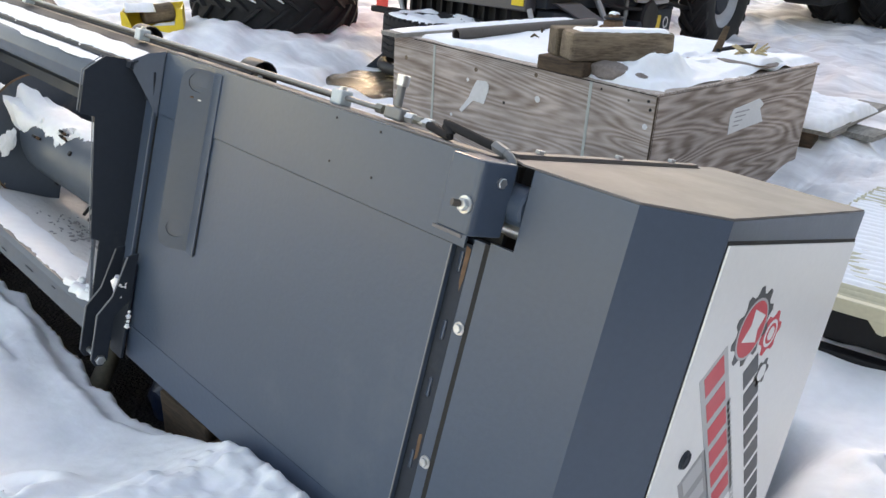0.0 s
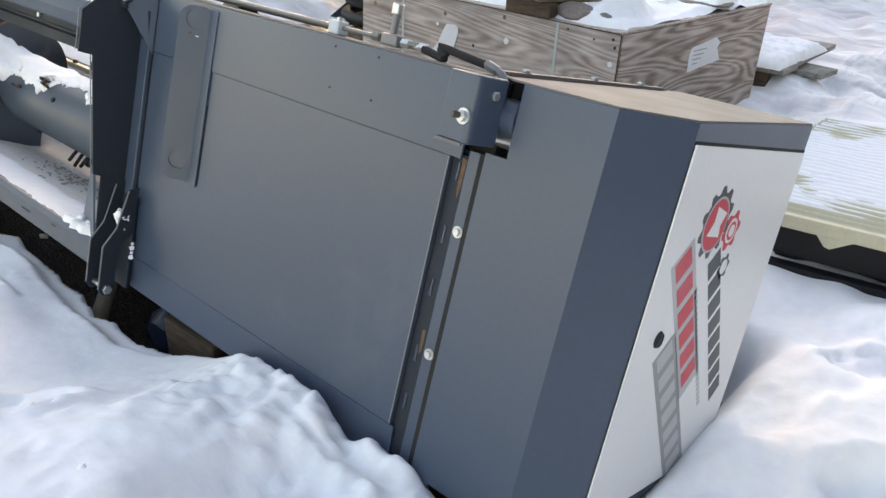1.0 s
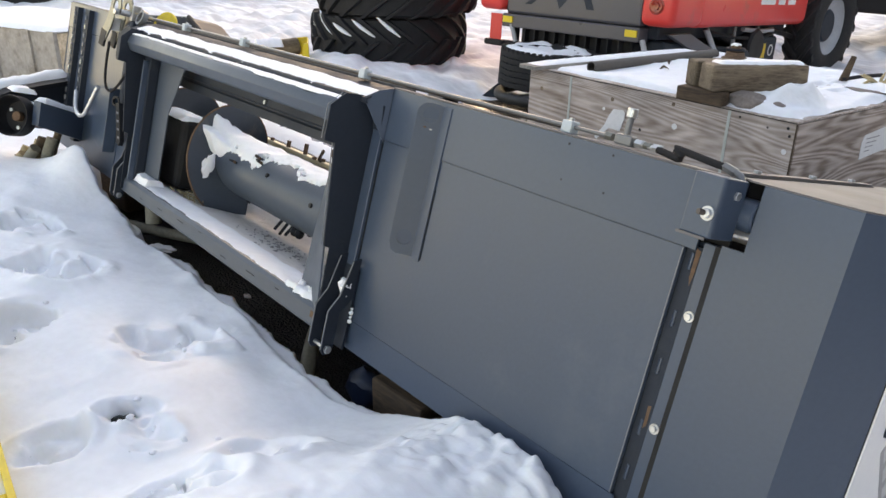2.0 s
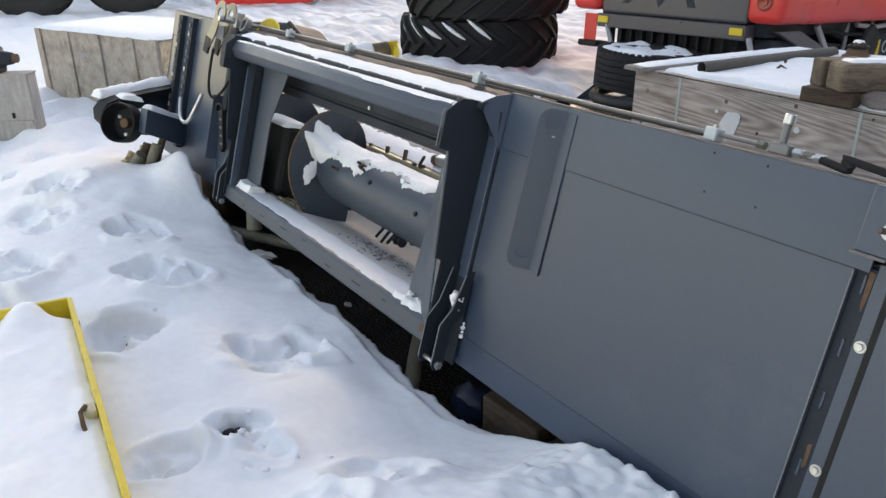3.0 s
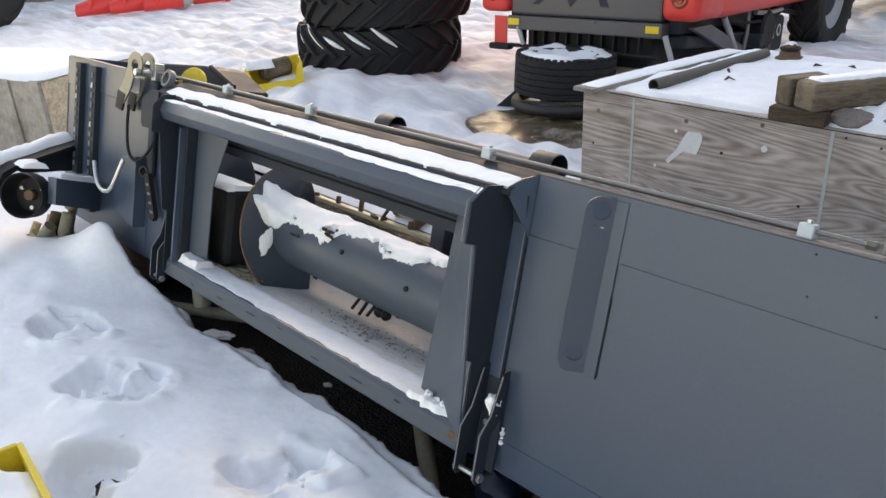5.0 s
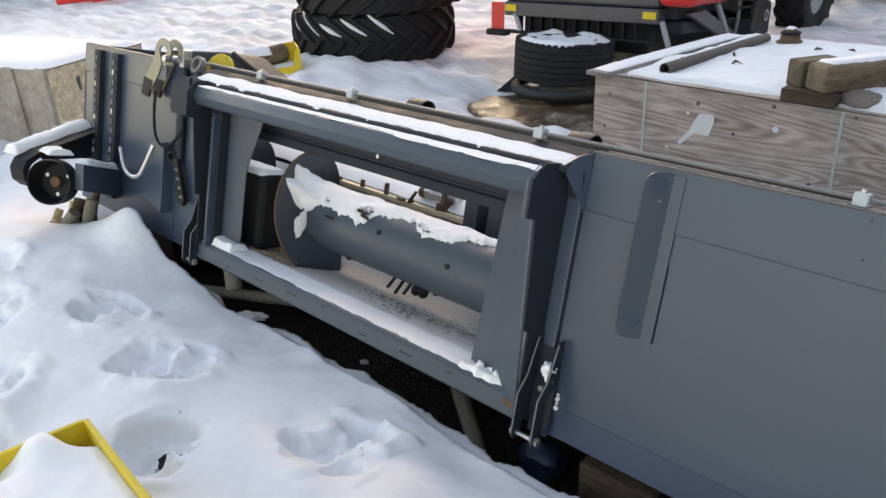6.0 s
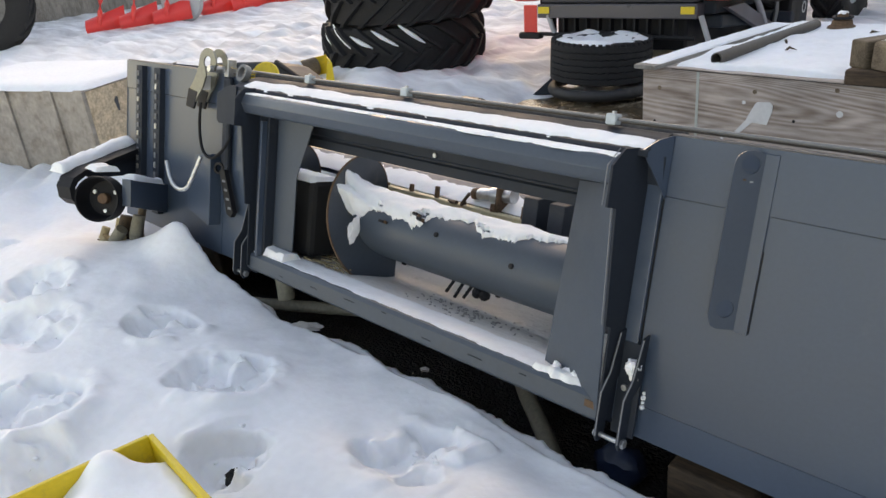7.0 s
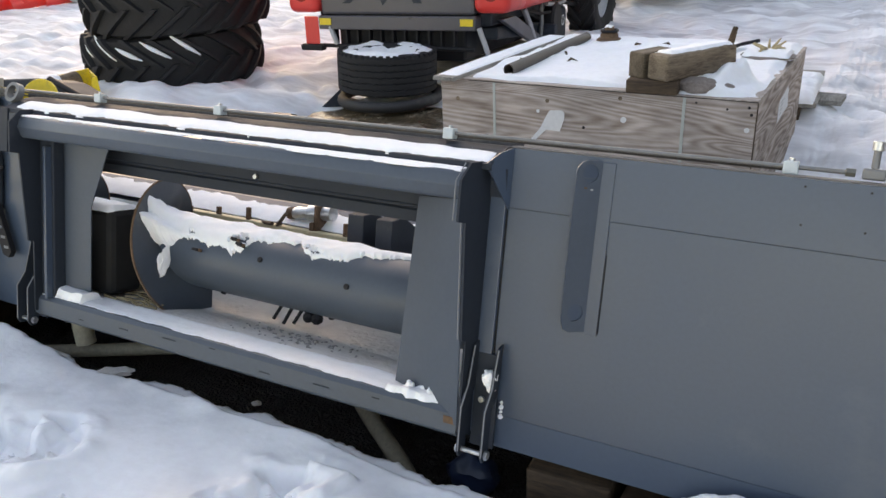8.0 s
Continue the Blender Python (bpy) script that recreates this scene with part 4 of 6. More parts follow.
for i in range(N + 1):
    an = -math.pi / 2 - 2 * math.pi * 1.8 * i / N
    x = -2.90 - 0.62 * 1.8 * i / N
    ca, sa = math.cos(an), math.sin(an)
    ring = [bm.verts.new((x + d_, AX_Y + r_ * ca, AX_Z + r_ * sa)) for r_, d_ in ((AX_R - 0.01, 0.004), (0.315, 0.004), (0.315, -0.004), (AX_R - 0.01, -0.004))]
    if prev:
        for k in range(4):
            f = bm.faces.new((prev[k], prev[(k + 1) % 4], ring[(k + 1) % 4], ring[k]))
            f.smooth = True
        for k in range(4):
            bm.edges.get((prev[k], ring[k])).smooth = False
    else:
        bm.faces.new(ring)
    prev = ring
bm.faces.new(prev[::-1])
part("auger_flight", bm, M["grey_mid"], auger, "spiral auger flight with a rusty rim", True)
rim_pts = [(-2.90 - 0.62 * 1.8 * i / N, AX_Y + 0.316 * math.cos(-math.pi / 2 - 2 * math.pi * 1.8 * i / N), AX_Z + 0.316 * math.sin(-math.pi / 2 - 2 * math.pi * 1.8 * i / N)) for i in range(N + 1)]
part("flight_rim", pipe(rim_pts, 0.0055, 6), M["rust"], auger, "", True)
random.seed(5)
for k in range(3):
    x = -2.46 + 0.055 * k
    part("auger_finger", pipe([(x, AX_Y - 0.02, AX_Z - AX_R + 0.02), (x - 0.03, AX_Y - 0.05, AX_Z - AX_R - 0.055 - 0.012 * (k % 2))], 0.008, 8), M["black"], auger)
for x, an in ((-2.66, 52), (-2.50, 65), (-2.05, 78), (-2.76, 152), (-1.78, 165), (-2.2, 170)):
    a = radians(an)
    part("tube_bolt", cyl(0.012, -0.004, 0.008, 10, m=toward((x, AX_Y - AX_R * math.cos(a - math.pi / 2) * 0 - AX_R * math.sin(a), AX_Z + AX_R * math.cos(a)), (0, -math.sin(a), math.cos(a)))), M["black"], auger)
# crusted snow lying over the tube
bm = bmesh.new()
grid = []
NX, NA = 420, 30
for i in range(NX + 1):
    u = i / NX
    xc = -3.02 + 1.60 * u
    ctl = np.interp(xc, [-3.10, -3.02, -2.95, -2.88, -2.80, -2.70, -2.56, -2.48, -2.35, -2.22, -2.10, -2.03, -1.97, -1.85, -1.42], [66, 70, 70, 58, 46, 56, 58, 34, 24, 40, 46, 46, 24, 14, 14])
    low = ctl - 2 + 13 * noise.noise((xc * 10.0, 1.3, 0)) + 11 * noise.noise((xc * 27.0, 7.1, 0)) + 9 * abs(noise.noise((xc * 62.0, 3.1, 0)))
    col = []
    for j in range(NA + 1):
        v = j / NA
        deg = -55 + (low + 55) * v
        an = radians(deg)
        x0 = -2.90 - 0.62 * (180 - deg) / 360 + 0.004
        x = x0 + (-1.42 - x0) * u
        prof = max(0.0, 1 - abs(2 * v - 1) ** 6) ** 0.5
        th = 0.022 * prof * (0.7 + 0.8 * noise.noise((x * 7, an * 2, 3)) + 0.2 * noise.noise((x * 20, an * 6, 5)))
        climb = 0.135 * prof * math.exp(-((x - x0) / 0.085) ** 1.3) * max(0.0, math.sin(radians(min(180, max(0, (deg + 10) * 2.0))))) * (0.8 + 0.6 * noise.noise((an * 5, 2.0, 8)))
        r = AX_R - 0.004 + max(0.0, th * min(1.0, max(0, (-1.42 - x) / 0.04)) + 0.004 * (prof > 0.3)) + climb
        gap_ = noise.noise((x * 7, an * 3, 17)) + 0.35 * noise.noise((x * 25, an * 9, 18))
        if gap_ > 0.42 and x - x0 > 0.2 and v > 0.55:
            r = AX_R - 0.006
        col.append(bm.verts.new((x, AX_Y - r * math.sin(an), AX_Z + r * math.cos(an))))
    grid.append(col)
for a, b in zip(grid, grid[1:]):
    for j in range(NA):
        bm.faces.new((a[j], b[j], b[j + 1], a[j + 1]))
part("auger_snow", bm, M["snow_cap"], auger, "ragged crust of snow on the tube", True)
bm = bmesh.new()
made = bmesh.ops.create_icosphere(bm, subdivisions=4, radius=1.0)["verts"]
for vtx in made:
    n = 1 + 0.7 * noise.noise(vtx.co * 1.8 + Vector((9, 0, 0))) + 0.35 * noise.noise(vtx.co * 4.5)
    vtx.co = Vector((-2.952 + vtx.co.x * 0.008, AX_Y - 0.238 + vtx.co.y * 0.030 * n + 0.012 * vtx.co.z, AX_Z + vtx.co.z * 0.060 * n))
part("flight_snow", bm, M["snow_cap"], auger, "small patch of snow stuck to the flight", True)
for x, an in ((-2.84, 70), (-2.66, 44), (-2.62, 50)):
    a = radians(an)
    out_dir = (0, -math.sin(a), math.cos(a))
    k_ = part("tube_bracket", box(-0.016, 0.016, -0.006, 0.006, -0.01, 0.034, 0.003, m=toward((x, AX_Y - AX_R * math.sin(a), AX_Z + AX_R * math.cos(a)), out_dir)), M["black"], auger)
    part("bracket_bolt", cyl(0.008, 0.0, 0.012, 8, m=toward((x + 0.012, AX_Y - (AX_R + 0.018) * math.sin(a), AX_Z + (AX_R + 0.018) * math.cos(a)), (1, 0, 0))), M["rust"], k_)
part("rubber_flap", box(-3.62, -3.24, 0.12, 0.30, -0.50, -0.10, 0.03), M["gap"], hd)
snow_strip("flap_snow", -3.60, -3.25, 0.11, 0.30, -0.108, 0.028, hd, 12, nx=20)

# trough, snouts' deck and what shows through the opening
part("trough_floor", bend([(0.09, -0.515), (0.35, -0.545), (0.62, -0.53), (0.80, -0.40)], 0.006, -5.0, 0.0, "x"), M["snow_dirty"], hd, "trough floor under dusty ice")
random.seed(77)
bm = bmesh.new()
for k in range(110):
    x, y = random.gauss(-2.28, 0.16), random.gauss(0.30, 0.07)
    ln, a = random.uniform(0.003, 0.011), random.uniform(0, math.pi)
    m = Matrix.Translation((x, y, -0.509 - 0.115 * (y - 0.09))) @ Matrix.Rotation(a, 4, "Z") @ Matrix.Rotation(random.uniform(-0.3, 0.3), 4, "Y")
    box(-ln, ln, -0.0025, 0.0025, -0.001, 0.004, 0.0, bm, m)
tagged(part("chaff", bm, M["osb_pale"], hd, "scattered dry chaff on the trough floor"), kind="stuff")
bm = bmesh.new()
for k in range(40):
    x, y = random.gauss(-3.10, 0.10), random.uniform(0.10, 0.30)
    ln, a = random.uniform(0.015, 0.05), random.uniform(-0.5, 0.5)
    m = Matrix.Translation((x, y, -0.500 - 0.10 * (y - 0.09) + random.uniform(0, 0.015))) @ Matrix.Rotation(a, 4, "Z")
    box(-ln, ln, -0.003, 0.003, -0.001, 0.005, 0.0, bm, m)
tagged(part("chaff", bm, M["straw"], hd, "dry straw caught beside the auger flight"), kind="stuff")
part("deck_bar", box(-3.75, -2.34, 0.78, 0.83, -0.205, -0.178, 0.006), M["deck"], hd, "cream painted deck bar")
for k in range(6):
    part("chain_stud", box(-3.45 + 0.20 * k, -3.428 + 0.20 * k, 0.785, 0.805, -0.180, -0.160 + 0.022 * (k % 3), 0.003), M["rust"], hd)
part("deck_sheet", bend([(0.84, -0.20), (1.00, -0.10), (1.60, -0.02)], 0.006, -4.9, 0.0, "x"), M["grey"], hd)
snow_strip("deck_snow", -4.8, -0.1, 0.835, 1.62, -0.172, 0.05, hd, 21, nx=120, ny=16, slope=0.16, wob=0.008)
for x, y0, z1 in ((-2.30, 0.60, -0.03), (-2.14, 0.58, -0.03), (-1.62, 0.64, 0.0)):
    part("chain_guide", prism([(y0, -0.30), (y0, z1), (y0 + 0.10, z1 + 0.01), (y0 + 0.30, -0.12), (y0 + 0.30, -0.22)], x, x + 0.085, "x", bev=0.006), M["grey_dark"], hd)
case = part("gear_case", lathe([(0, 0), (0.026, 0), (0.034, 0.03), (0.030, 0.09), (0.040, 0.10), (0.040, 0.15), (0.034, 0.16), (0.038, 0.24), (0, 0.25)], 18, m=toward((-2.80, 0.86, -0.118), (1, 0.0, 0.12))), M["zinc"], hd, "pale grey drive casing", True)
part("case_end", cyl(0.030, -0.035, 0.005, 14, m=toward((-2.80, 0.86, -0.118), (1, 0.0, 0.12))), M["rust"], case, "", True)
part("case_strap", box(-2.635, -2.615, 0.80, 0.905, -0.20, -0.055, 0.004), M["rust"], case)
part("stalk", pipe([(-2.86, 0.80, -0.185), (-2.80, 0.74, -0.16), (-2.74, 0.72, -0.10)], 0.009, 8), M["timber_dark"], hd)
part("stalk", pipe([(-2.95, 0.80, -0.180), (-2.84, 0.74, -0.165)], 0.010, 8), M["timber_dark"], hd)
for x in (-2.30, -2.255):
    part("auger_clod", lathe([(0, -0.03), (0.022, -0.024), (0.026, 0.0), (0.015, 0.026), (0, 0.03)], 9, m=toward((x, AX_Y - 0.05, AX_Z - AX_R - 0.008), (0.6, -0.5, 0.5))), M["black"], auger)

# pipes, clamps and valve on the top edge
part("hydraulic_pipe", pipe([(-3.93, 0.02, 0.30), (-3.88, 0.03, 0.375), (-3.80, 0.035, 0.392), (-0.36, 0.035, 0.392)], 0.0062, 10), M["tube"], hd, "", True)
part("hydraulic_pipe", pipe([(-3.80, 0.058, 0.383), (-0.52, 0.058, 0.383)], 0.0045, 8), M["pipe_dark"], hd, "", True)
part("rear_conduit", box(-3.75, -1.30, 0.085, 0.105, 0.360, 0.378, 0.004), M["rail_dust"], hd, "dusty rear rail of the opening")
for cx in (-3.20, -2.532, -1.536, -0.505):
    c = part("pipe_clamp", box(cx - 0.019, cx + 0.019, 0.016, 0.054, 0.372, 0.408, 0.004), M["clamp"], hd, "pale blue-grey pipe clamp")
    part("clamp_screw", cyl(0.008, 0, 0.010, 6, m=toward((cx, 0.036, 0.406), (0, 0, 1))), M["zinc"], c)
v = part("pressure_valve", box(-0.335, -0.280, 0.018, 0.050, 0.378, 0.407, 0.005), M["tube"], hd, "small hydraulic block with a sensor")
part("sensor_stem", cyl(0.0095, 0.0, 0.050, 16, m=toward((-0.308, 0.032, 0.408), (0, 0, 1))), M["tube"], v, "", True)
part("sensor_cap", cyl(0.0145, 0.045, 0.070, 18, m=toward((-0.308, 0.032, 0.408), (0, 0, 1))), M["zinc"], v, "", True)
for fx, fr, mt in ((-0.362, 0.012, "zinc_yellow"), (-0.262, 0.012, "zinc"), (-0.235, 0.010, "zinc_yellow"), (-0.205, 0.012, "zinc")):
    part("pipe_nut", cyl(fr, -0.012, 0.012, 6, m=toward((fx, 0.034, 0.392), (1, 0, 0))), M[mt], v)
part("pipe_stub", pipe([(-0.26, 0.034, 0.392), (-0.19, 0.030, 0.389)], 0.007, 10), M["zinc"], v, "", True)
part("hydraulic_hose", pipe([(-0.20, 0.030, 0.390), (-0.155, 0.024, 0.384), (-0.125, 0.018, 0.380), (-0.118, 0.016, 0.390), (-0.150, 0.020, 0.405), (-0.130, 0.020, 0.404), (-0.06, 0.018, 0.396), (0.0, 0.015, 0.390)], 0.0095, 12, rounds=1), M["hose"], hd, "black hydraulic hose", True)
part("hose_fitting", cyl(0.0115, -0.018, 0.020, 6, m=toward((0.016, 0.014, 0.388), (1, -0.1, -0.25))), M["tube"], hd)
part("hose_elbow", pipe([(0.03, 0.012, 0.385), (0.052, 0.010, 0.378), (0.060, 0.010, 0.360), (0.064, 0.010, 0.325)], 0.009, 10, rounds=1), M["tube"], hd, "", True)

# left wing
part("back_panel", box(-5.062, -3.88, 0.0, 0.005, -0.61, 0.196), M["grey"], hd, "grey back sheet of the far wing")
part("upper_panel", bend([(0.003, 0.200), (0.003, 0.366)], 0.006, -5.062, -3.88, "x"), M["grey"], hd)
part("top_edge", box(-5.062, -3.70, 0.0, 0.055, 0.3665, 0.3725, 0.002), M["grey_dust"], hd)
part("inner_panel", box(-3.88, -3.54, 0.004, 0.009, -0.61, 0.355), M["grey"], hd)
# same added black sheet for the far wing's seams
part("seam_shade_sheet", box(-5.05, -3.56, 0.014, 0.05, -0.60, 0.35), M["gap"], hd)
part("end_plate", box(-5.068, -5.062, -0.004, 0.75, -0.55, 0.366), M["grey"], hd)
part("end_hood", prism([(-4.78, 0.395), (-4.12, 0.445), (-4.02, 0.435), (-3.76, 0.345), (-3.74, 0.15), (-4.80, 0.15)], 0.40, 0.62, "y", bev=0.01), M["grey_dark"], hd, "dark drive hood behind the far wing")
part("hood_rod", pipe([(-4.00, 0.38, 0.445), (-3.74, 0.38, 0.365)], 0.016, 10), M["black"], hd, "", True)


def slotted_rail(x, z0, z1, w=0.075, d=0.035, n=12):
    r = part("slotted_rail", bend([(x - w / 2, 0.0), (x - w / 2, -d), (x + w / 2, -d), (x + w / 2, 0.0)], 0.005, z0, z1), M["grey_dark"], hd, "dark slotted mounting rail")
    step_ = (z1 - z0 - 0.06) / n
    for k in range(n):
        zc = z0 + 0.05 + step_ * k
        part("slot", box(x - 0.012, x + 0.008, -d - 0.0065, -d - 0.0045, zc, zc + step_ * 0.58, 0.004), M["grey_pale"] if k % 4 else M["zinc"], r)


slotted_rail(-4.83, -0.33, 0.345)
slotted_rail(-4.60, -0.52, 0.345, n=14)
part("slotted_rail", box(-3.875, -3.80, -0.03, 0.0, -0.16, 0.352, 0.02), M["grey_dark"], hd)
part("rail_eye", lathe([(0.020, -0.006), (0.032, -0.006), (0.032, 0.006), (0.020, 0.006), (0.020, -0.006)], 20, m=toward((-3.86, -0.04, -0.13), (0.4, -1, 0))), M["black"], hd)
bracket = part("ladder_bracket", prism([(-3.85, -0.14), (-3.80, -0.13), (-3.70, -0.34), (-3.72, -0.37), (-3.76, -0.36)], -0.045, -0.02, "y"), M["black"], hd)
for k in range(4):
    part("bracket_slot", box(-3.815 + 0.022 * k, -3.785 + 0.022 * k, -0.047, -0.045, -0.195 - 0.045 * k, -0.183 - 0.045 * k), M["grey_pale"], bracket)
part("cable", pipe([(-4.02, -0.07, 0.20), (-4.03, -0.07, 0.08), (-3.98, -0.08, -0.05), (-3.88, -0.08, -0.09), (-3.78, -0.07, -0.03), (-3.74, -0.05, 0.05)], 0.008, 8, rounds=3), M["hose"], hd, "hanging black cable", True)
# latch hook
HC = (-3.915, 0.415)
hook_line = [(HC[0] + 0.085 * math.cos(a), HC[1] + 0.072 * math.sin(a)) for a in np.linspace(radians(-35), radians(185), 16)]
hook_line += [(-4.020, 0.36), (-4.055, 0.310), (-4.100, 0.262), (-4.125, 0.195), (-4.055, 0.172), (-4.005, 0.232), (-3.955, 0.29), (-3.925, 0.35)]
hook_line += [(HC[0] + 0.040 * math.cos(a), HC[1] + 0.032 * math.sin(a)) for a in np.linspace(radians(225), radians(-35), 14)]
hk = part("latch_hook", prism(hook_line, -0.096, -0.088, "y"), M["zinc_yellow"], hd, "pair of olive zinc locking hooks with black grips")
part("hook_plate", prism(hook_line, -0.032, -0.024, "y"), M["zinc_yellow"], hk)
part("hook_bridge", box(-4.03, -3.985, -0.088, -0.032, 0.27, 0.345, 0.004), M["white"], hk)
for y in (-0.099, -0.035):
    part("hook_grip", prism([(-4.130, 0.172), (-4.104, 0.270), (-4.008, 0.256), (-4.046, 0.162)], y, y + 0.014, "y", bev=0.004), M["black"], hk)
part("hook_pin", cyl(0.018, 0.0, 0.12, 14, m=toward((-3.86, -0.12, 0.385), (0, 1, 0))), M["zinc"], hk, "", True)
part("hook_lug", box(-3.86, -3.82, -0.03, 0.02, 0.35, 0.44, 0.004), M["zinc"], hk)
# cable guide at the top inner corner
part("corner_plate", prism([(-3.62, 0.315), (-3.68, 0.32), (-3.80, 0.27), (-3.80, 0.14), (-3.78, 0.12), (-3.63, 0.125)], -0.10, -0.092, "y", bev=0.001), M["grey_dark"], hd)
part("hose_guide", lathe([(0.03, 0), (0.045, 0.0), (0.045, 0.03), (0.03, 0.03), (0.03, 0)], 20, m=toward((-3.68, -0.01, 0.375), (0, -1, 0.3))), M["tube"], hd, "", True)
part("yellow_disc", cyl(0.085, 0.0, 0.02, 28, m=toward((-3.73, 0.14, 0.362), (0.4, -1, 0.3))), M["yellow"], hd, "yellow painted disc behind the beam", True)
part("cord", pipe([(-3.93, -0.05, 0.41), (-3.72, 0.02, 0.39), (-3.50, 0.06, 0.385), (-3.2, 0.08, 0.385)], 0.003, 6), M["straw"], hd)
# bent rod and box under it
part("bent_rod", pipe([(-4.19, -0.17, -0.14), (-4.10, -0.19, -0.235), (-4.00, -0.20, -0.265), (-3.90, -0.20, -0.245), (-3.86, -0.19, -0.17), (-3.82, -0.17, -0.06)], 0.011, 10, rounds=1), M["zinc"], hd, "bent galvanised rod", True)
part("support_box", prism([(-4.15, -0.28), (-4.065, -0.085), (-3.90, -0.06), (-3.90, -0.45), (-4.12, -0.40)], -0.07, 0.0, "y", bev=0.004), M["grey"], hd)
# round drive coupling on an arm
part("drive_arm", mapped([(0, -0.50), (0, -0.33), (0.42, -0.25), (0.42, -0.40)], (-4.55, -0.03), (-4.30, -0.37), 0.05), M["grey"], hd)
pc = Vector((-4.40, -0.44, -0.375))
pd = Vector((0.62, -0.78, 0.10))
cup = part("drive_coupling", lathe([(0.0, -0.05), (0.096, -0.05), (0.110, -0.03), (0.117, 0.05), (0.124, 0.055), (0.126, 0.045), (0.124, -0.04), (0.090, -0.10), (0.06, -0.16), (0.0, -0.16)], 40, m=toward(pc, pd)), M["black"], hd, "round black drive coupling cup", True)
for k in range(3):
    an = 2 * math.pi * k / 3 + 0.6
    part("coupling_bolt", cyl(0.012, 0, 0.014, 12, m=toward(pc, pd) @ Matrix.Translation((0.07 * math.cos(an), 0.07 * math.sin(an), -0.052))), M["zinc"], cup)
part("coupling_hub", cyl(0.03, -0.06, -0.01, 16, m=toward(pc, pd)), M["rust"], cup, "", True)
part("coupling_neck", pipe([pc - pd * 0.12, pc - pd * 0.26], 0.06, 16), M["grey_dark"], cup, "", True)
gd = (Vector((-4.78, -0.54)) - Vector((-4.95, 0.0))).normalized()
ga = [(0.0, -0.135), (0.45, -0.262), (0.535, -0.305), (0.565, -0.36), (0.55, -0.43), (0.50, -0.47)]
gb_ = [(0.47, -0.44), (0.515, -0.41), (0.525, -0.365), (0.505, -0.33), (0.44, -0.29), (0.0, -0.165)]
part("belt_guard", mapped(ga + gb_, (-4.95, 0.0), (-4.78, -0.54), 0.11), M["black"], hd, "black curved belt guard under snow")
part("guard_side", mapped([(0.0, -0.16), (0.44, -0.285), (0.36, -0.33), (0.0, -0.33)], (-4.91, 0.0), (-4.74, -0.54), 0.006), M["grey_dark"], hd)
snow_strip("guard_snow", 0.0, 0.555, -0.105, 0.02, 0.0, 0.045, hd, 31, nx=30, m=Matrix.Translation((-4.95, 0.0, -0.138)) @ Matrix(((gd.x, -gd.y, 0, 0), (gd.y, gd.x, 0, 0), (0, 0, 1, 0), (0, 0, 0, 1))) @ Matrix.Rotation(radians(16), 4, "Y"))
snow_strip("coupling_snow", 0.06, 0.40, -0.03, 0.06, 0.0, 0.028, hd, 32, nx=20, m=Matrix.Translation((-4.55, -0.03, -0.33)) @ Matrix.Rotation(math.atan2(-0.34, 0.25), 4, "Z") @ Matrix.Rotation(radians(-11), 4, "Y"))
snow_strip("coupling_snow", -0.12, 0.02, -0.07, 0.07, 0.0, 0.03, hd, 33, nx=14, m=Matrix.Translation(pc + Vector((-0.06, 0.05, 0.145))))

# drive shafts with black cups lying behind the top edge
def shaft(a, b, r, cup_r):
    a, b = Vector(a), Vector(b)
    s = part("drive_shaft", pipe([a, b], r, 14), M["grey_dust"], hd, "dusty drive shaft with two guard cups", True)
    for c in (a, b):
        g = part("guard_cup", lathe([(r, -0.055), (cup_r * 0.9, -0.055), (cup_r, -0.045), (cup_r, 0.060), (cup_r * 0.94, 0.062), (cup_r * 0.9, 0.055), (cup_r * 0.88, -0.02), (r, -0.03)], 28, m=toward(c, b - a)), M["cup"], s, "black guard cup", True)
        part("cup_bolt", cyl(0.014, -0.03, 0.03, 12, m=toward(c + Vector((0, 0.0, -0.01)), b - a)), M["zinc"], g)


shaft((-2.70, 0.62, 0.322), (-1.72, 0.60, 0.318), 0.022, 0.060)

# ---- supports under the header ----
def log(name, label, pts, r, material, seg=12):
    t = thing(name, label, "timber" if "timber" in label or "wood" in label else "hose", pose(*pts[0]))
    o = Vector(pts[0])
    part(name + "_body", pipe([Vector(p) - o for p in pts], r, seg, rounds=2 if len(pts) > 2 else 0), material, t, "", True)
    return t


def timber(name, label, size, m, material):
    t = thing(name, label, "timber", m)
    sx, sy, sz = size
    bm = box(-sx / 2, sx / 2, -sy / 2, sy / 2, 0, sz, 0.012)
    for v in bm.verts:
        v.co += noise.noise_vector(v.co * 7 + m.translation) * 0.008
    part("block", bm, material, t)
    return t


timber("timber_block", "brown timber block under the grey back wall", (0.30, 0.7, 0.25), pose(-1.04, 0.24, -0.20, 0, 0, 2), M["timber_dark"])
timber("timber_block", "dark wet timber block under the grey back wall", (0.36, 0.8, 0.24), pose(-0.66, 0.26, -0.22, 0, 0, -4), M["timber_dark"])
timber("timber_block", "dark wet timber block under the grey back wall", (0.3, 0.7, 0.36), pose(-0.15, 0.35, -0.22, 0, 0, 3), M["timber_dark"])
timber("timber_block", "dark timber block under the far wing", (0.4, 0.7, 0.36), pose(-4.5, 0.35, -0.22, 0, 0, 3), M["timber_dark"])
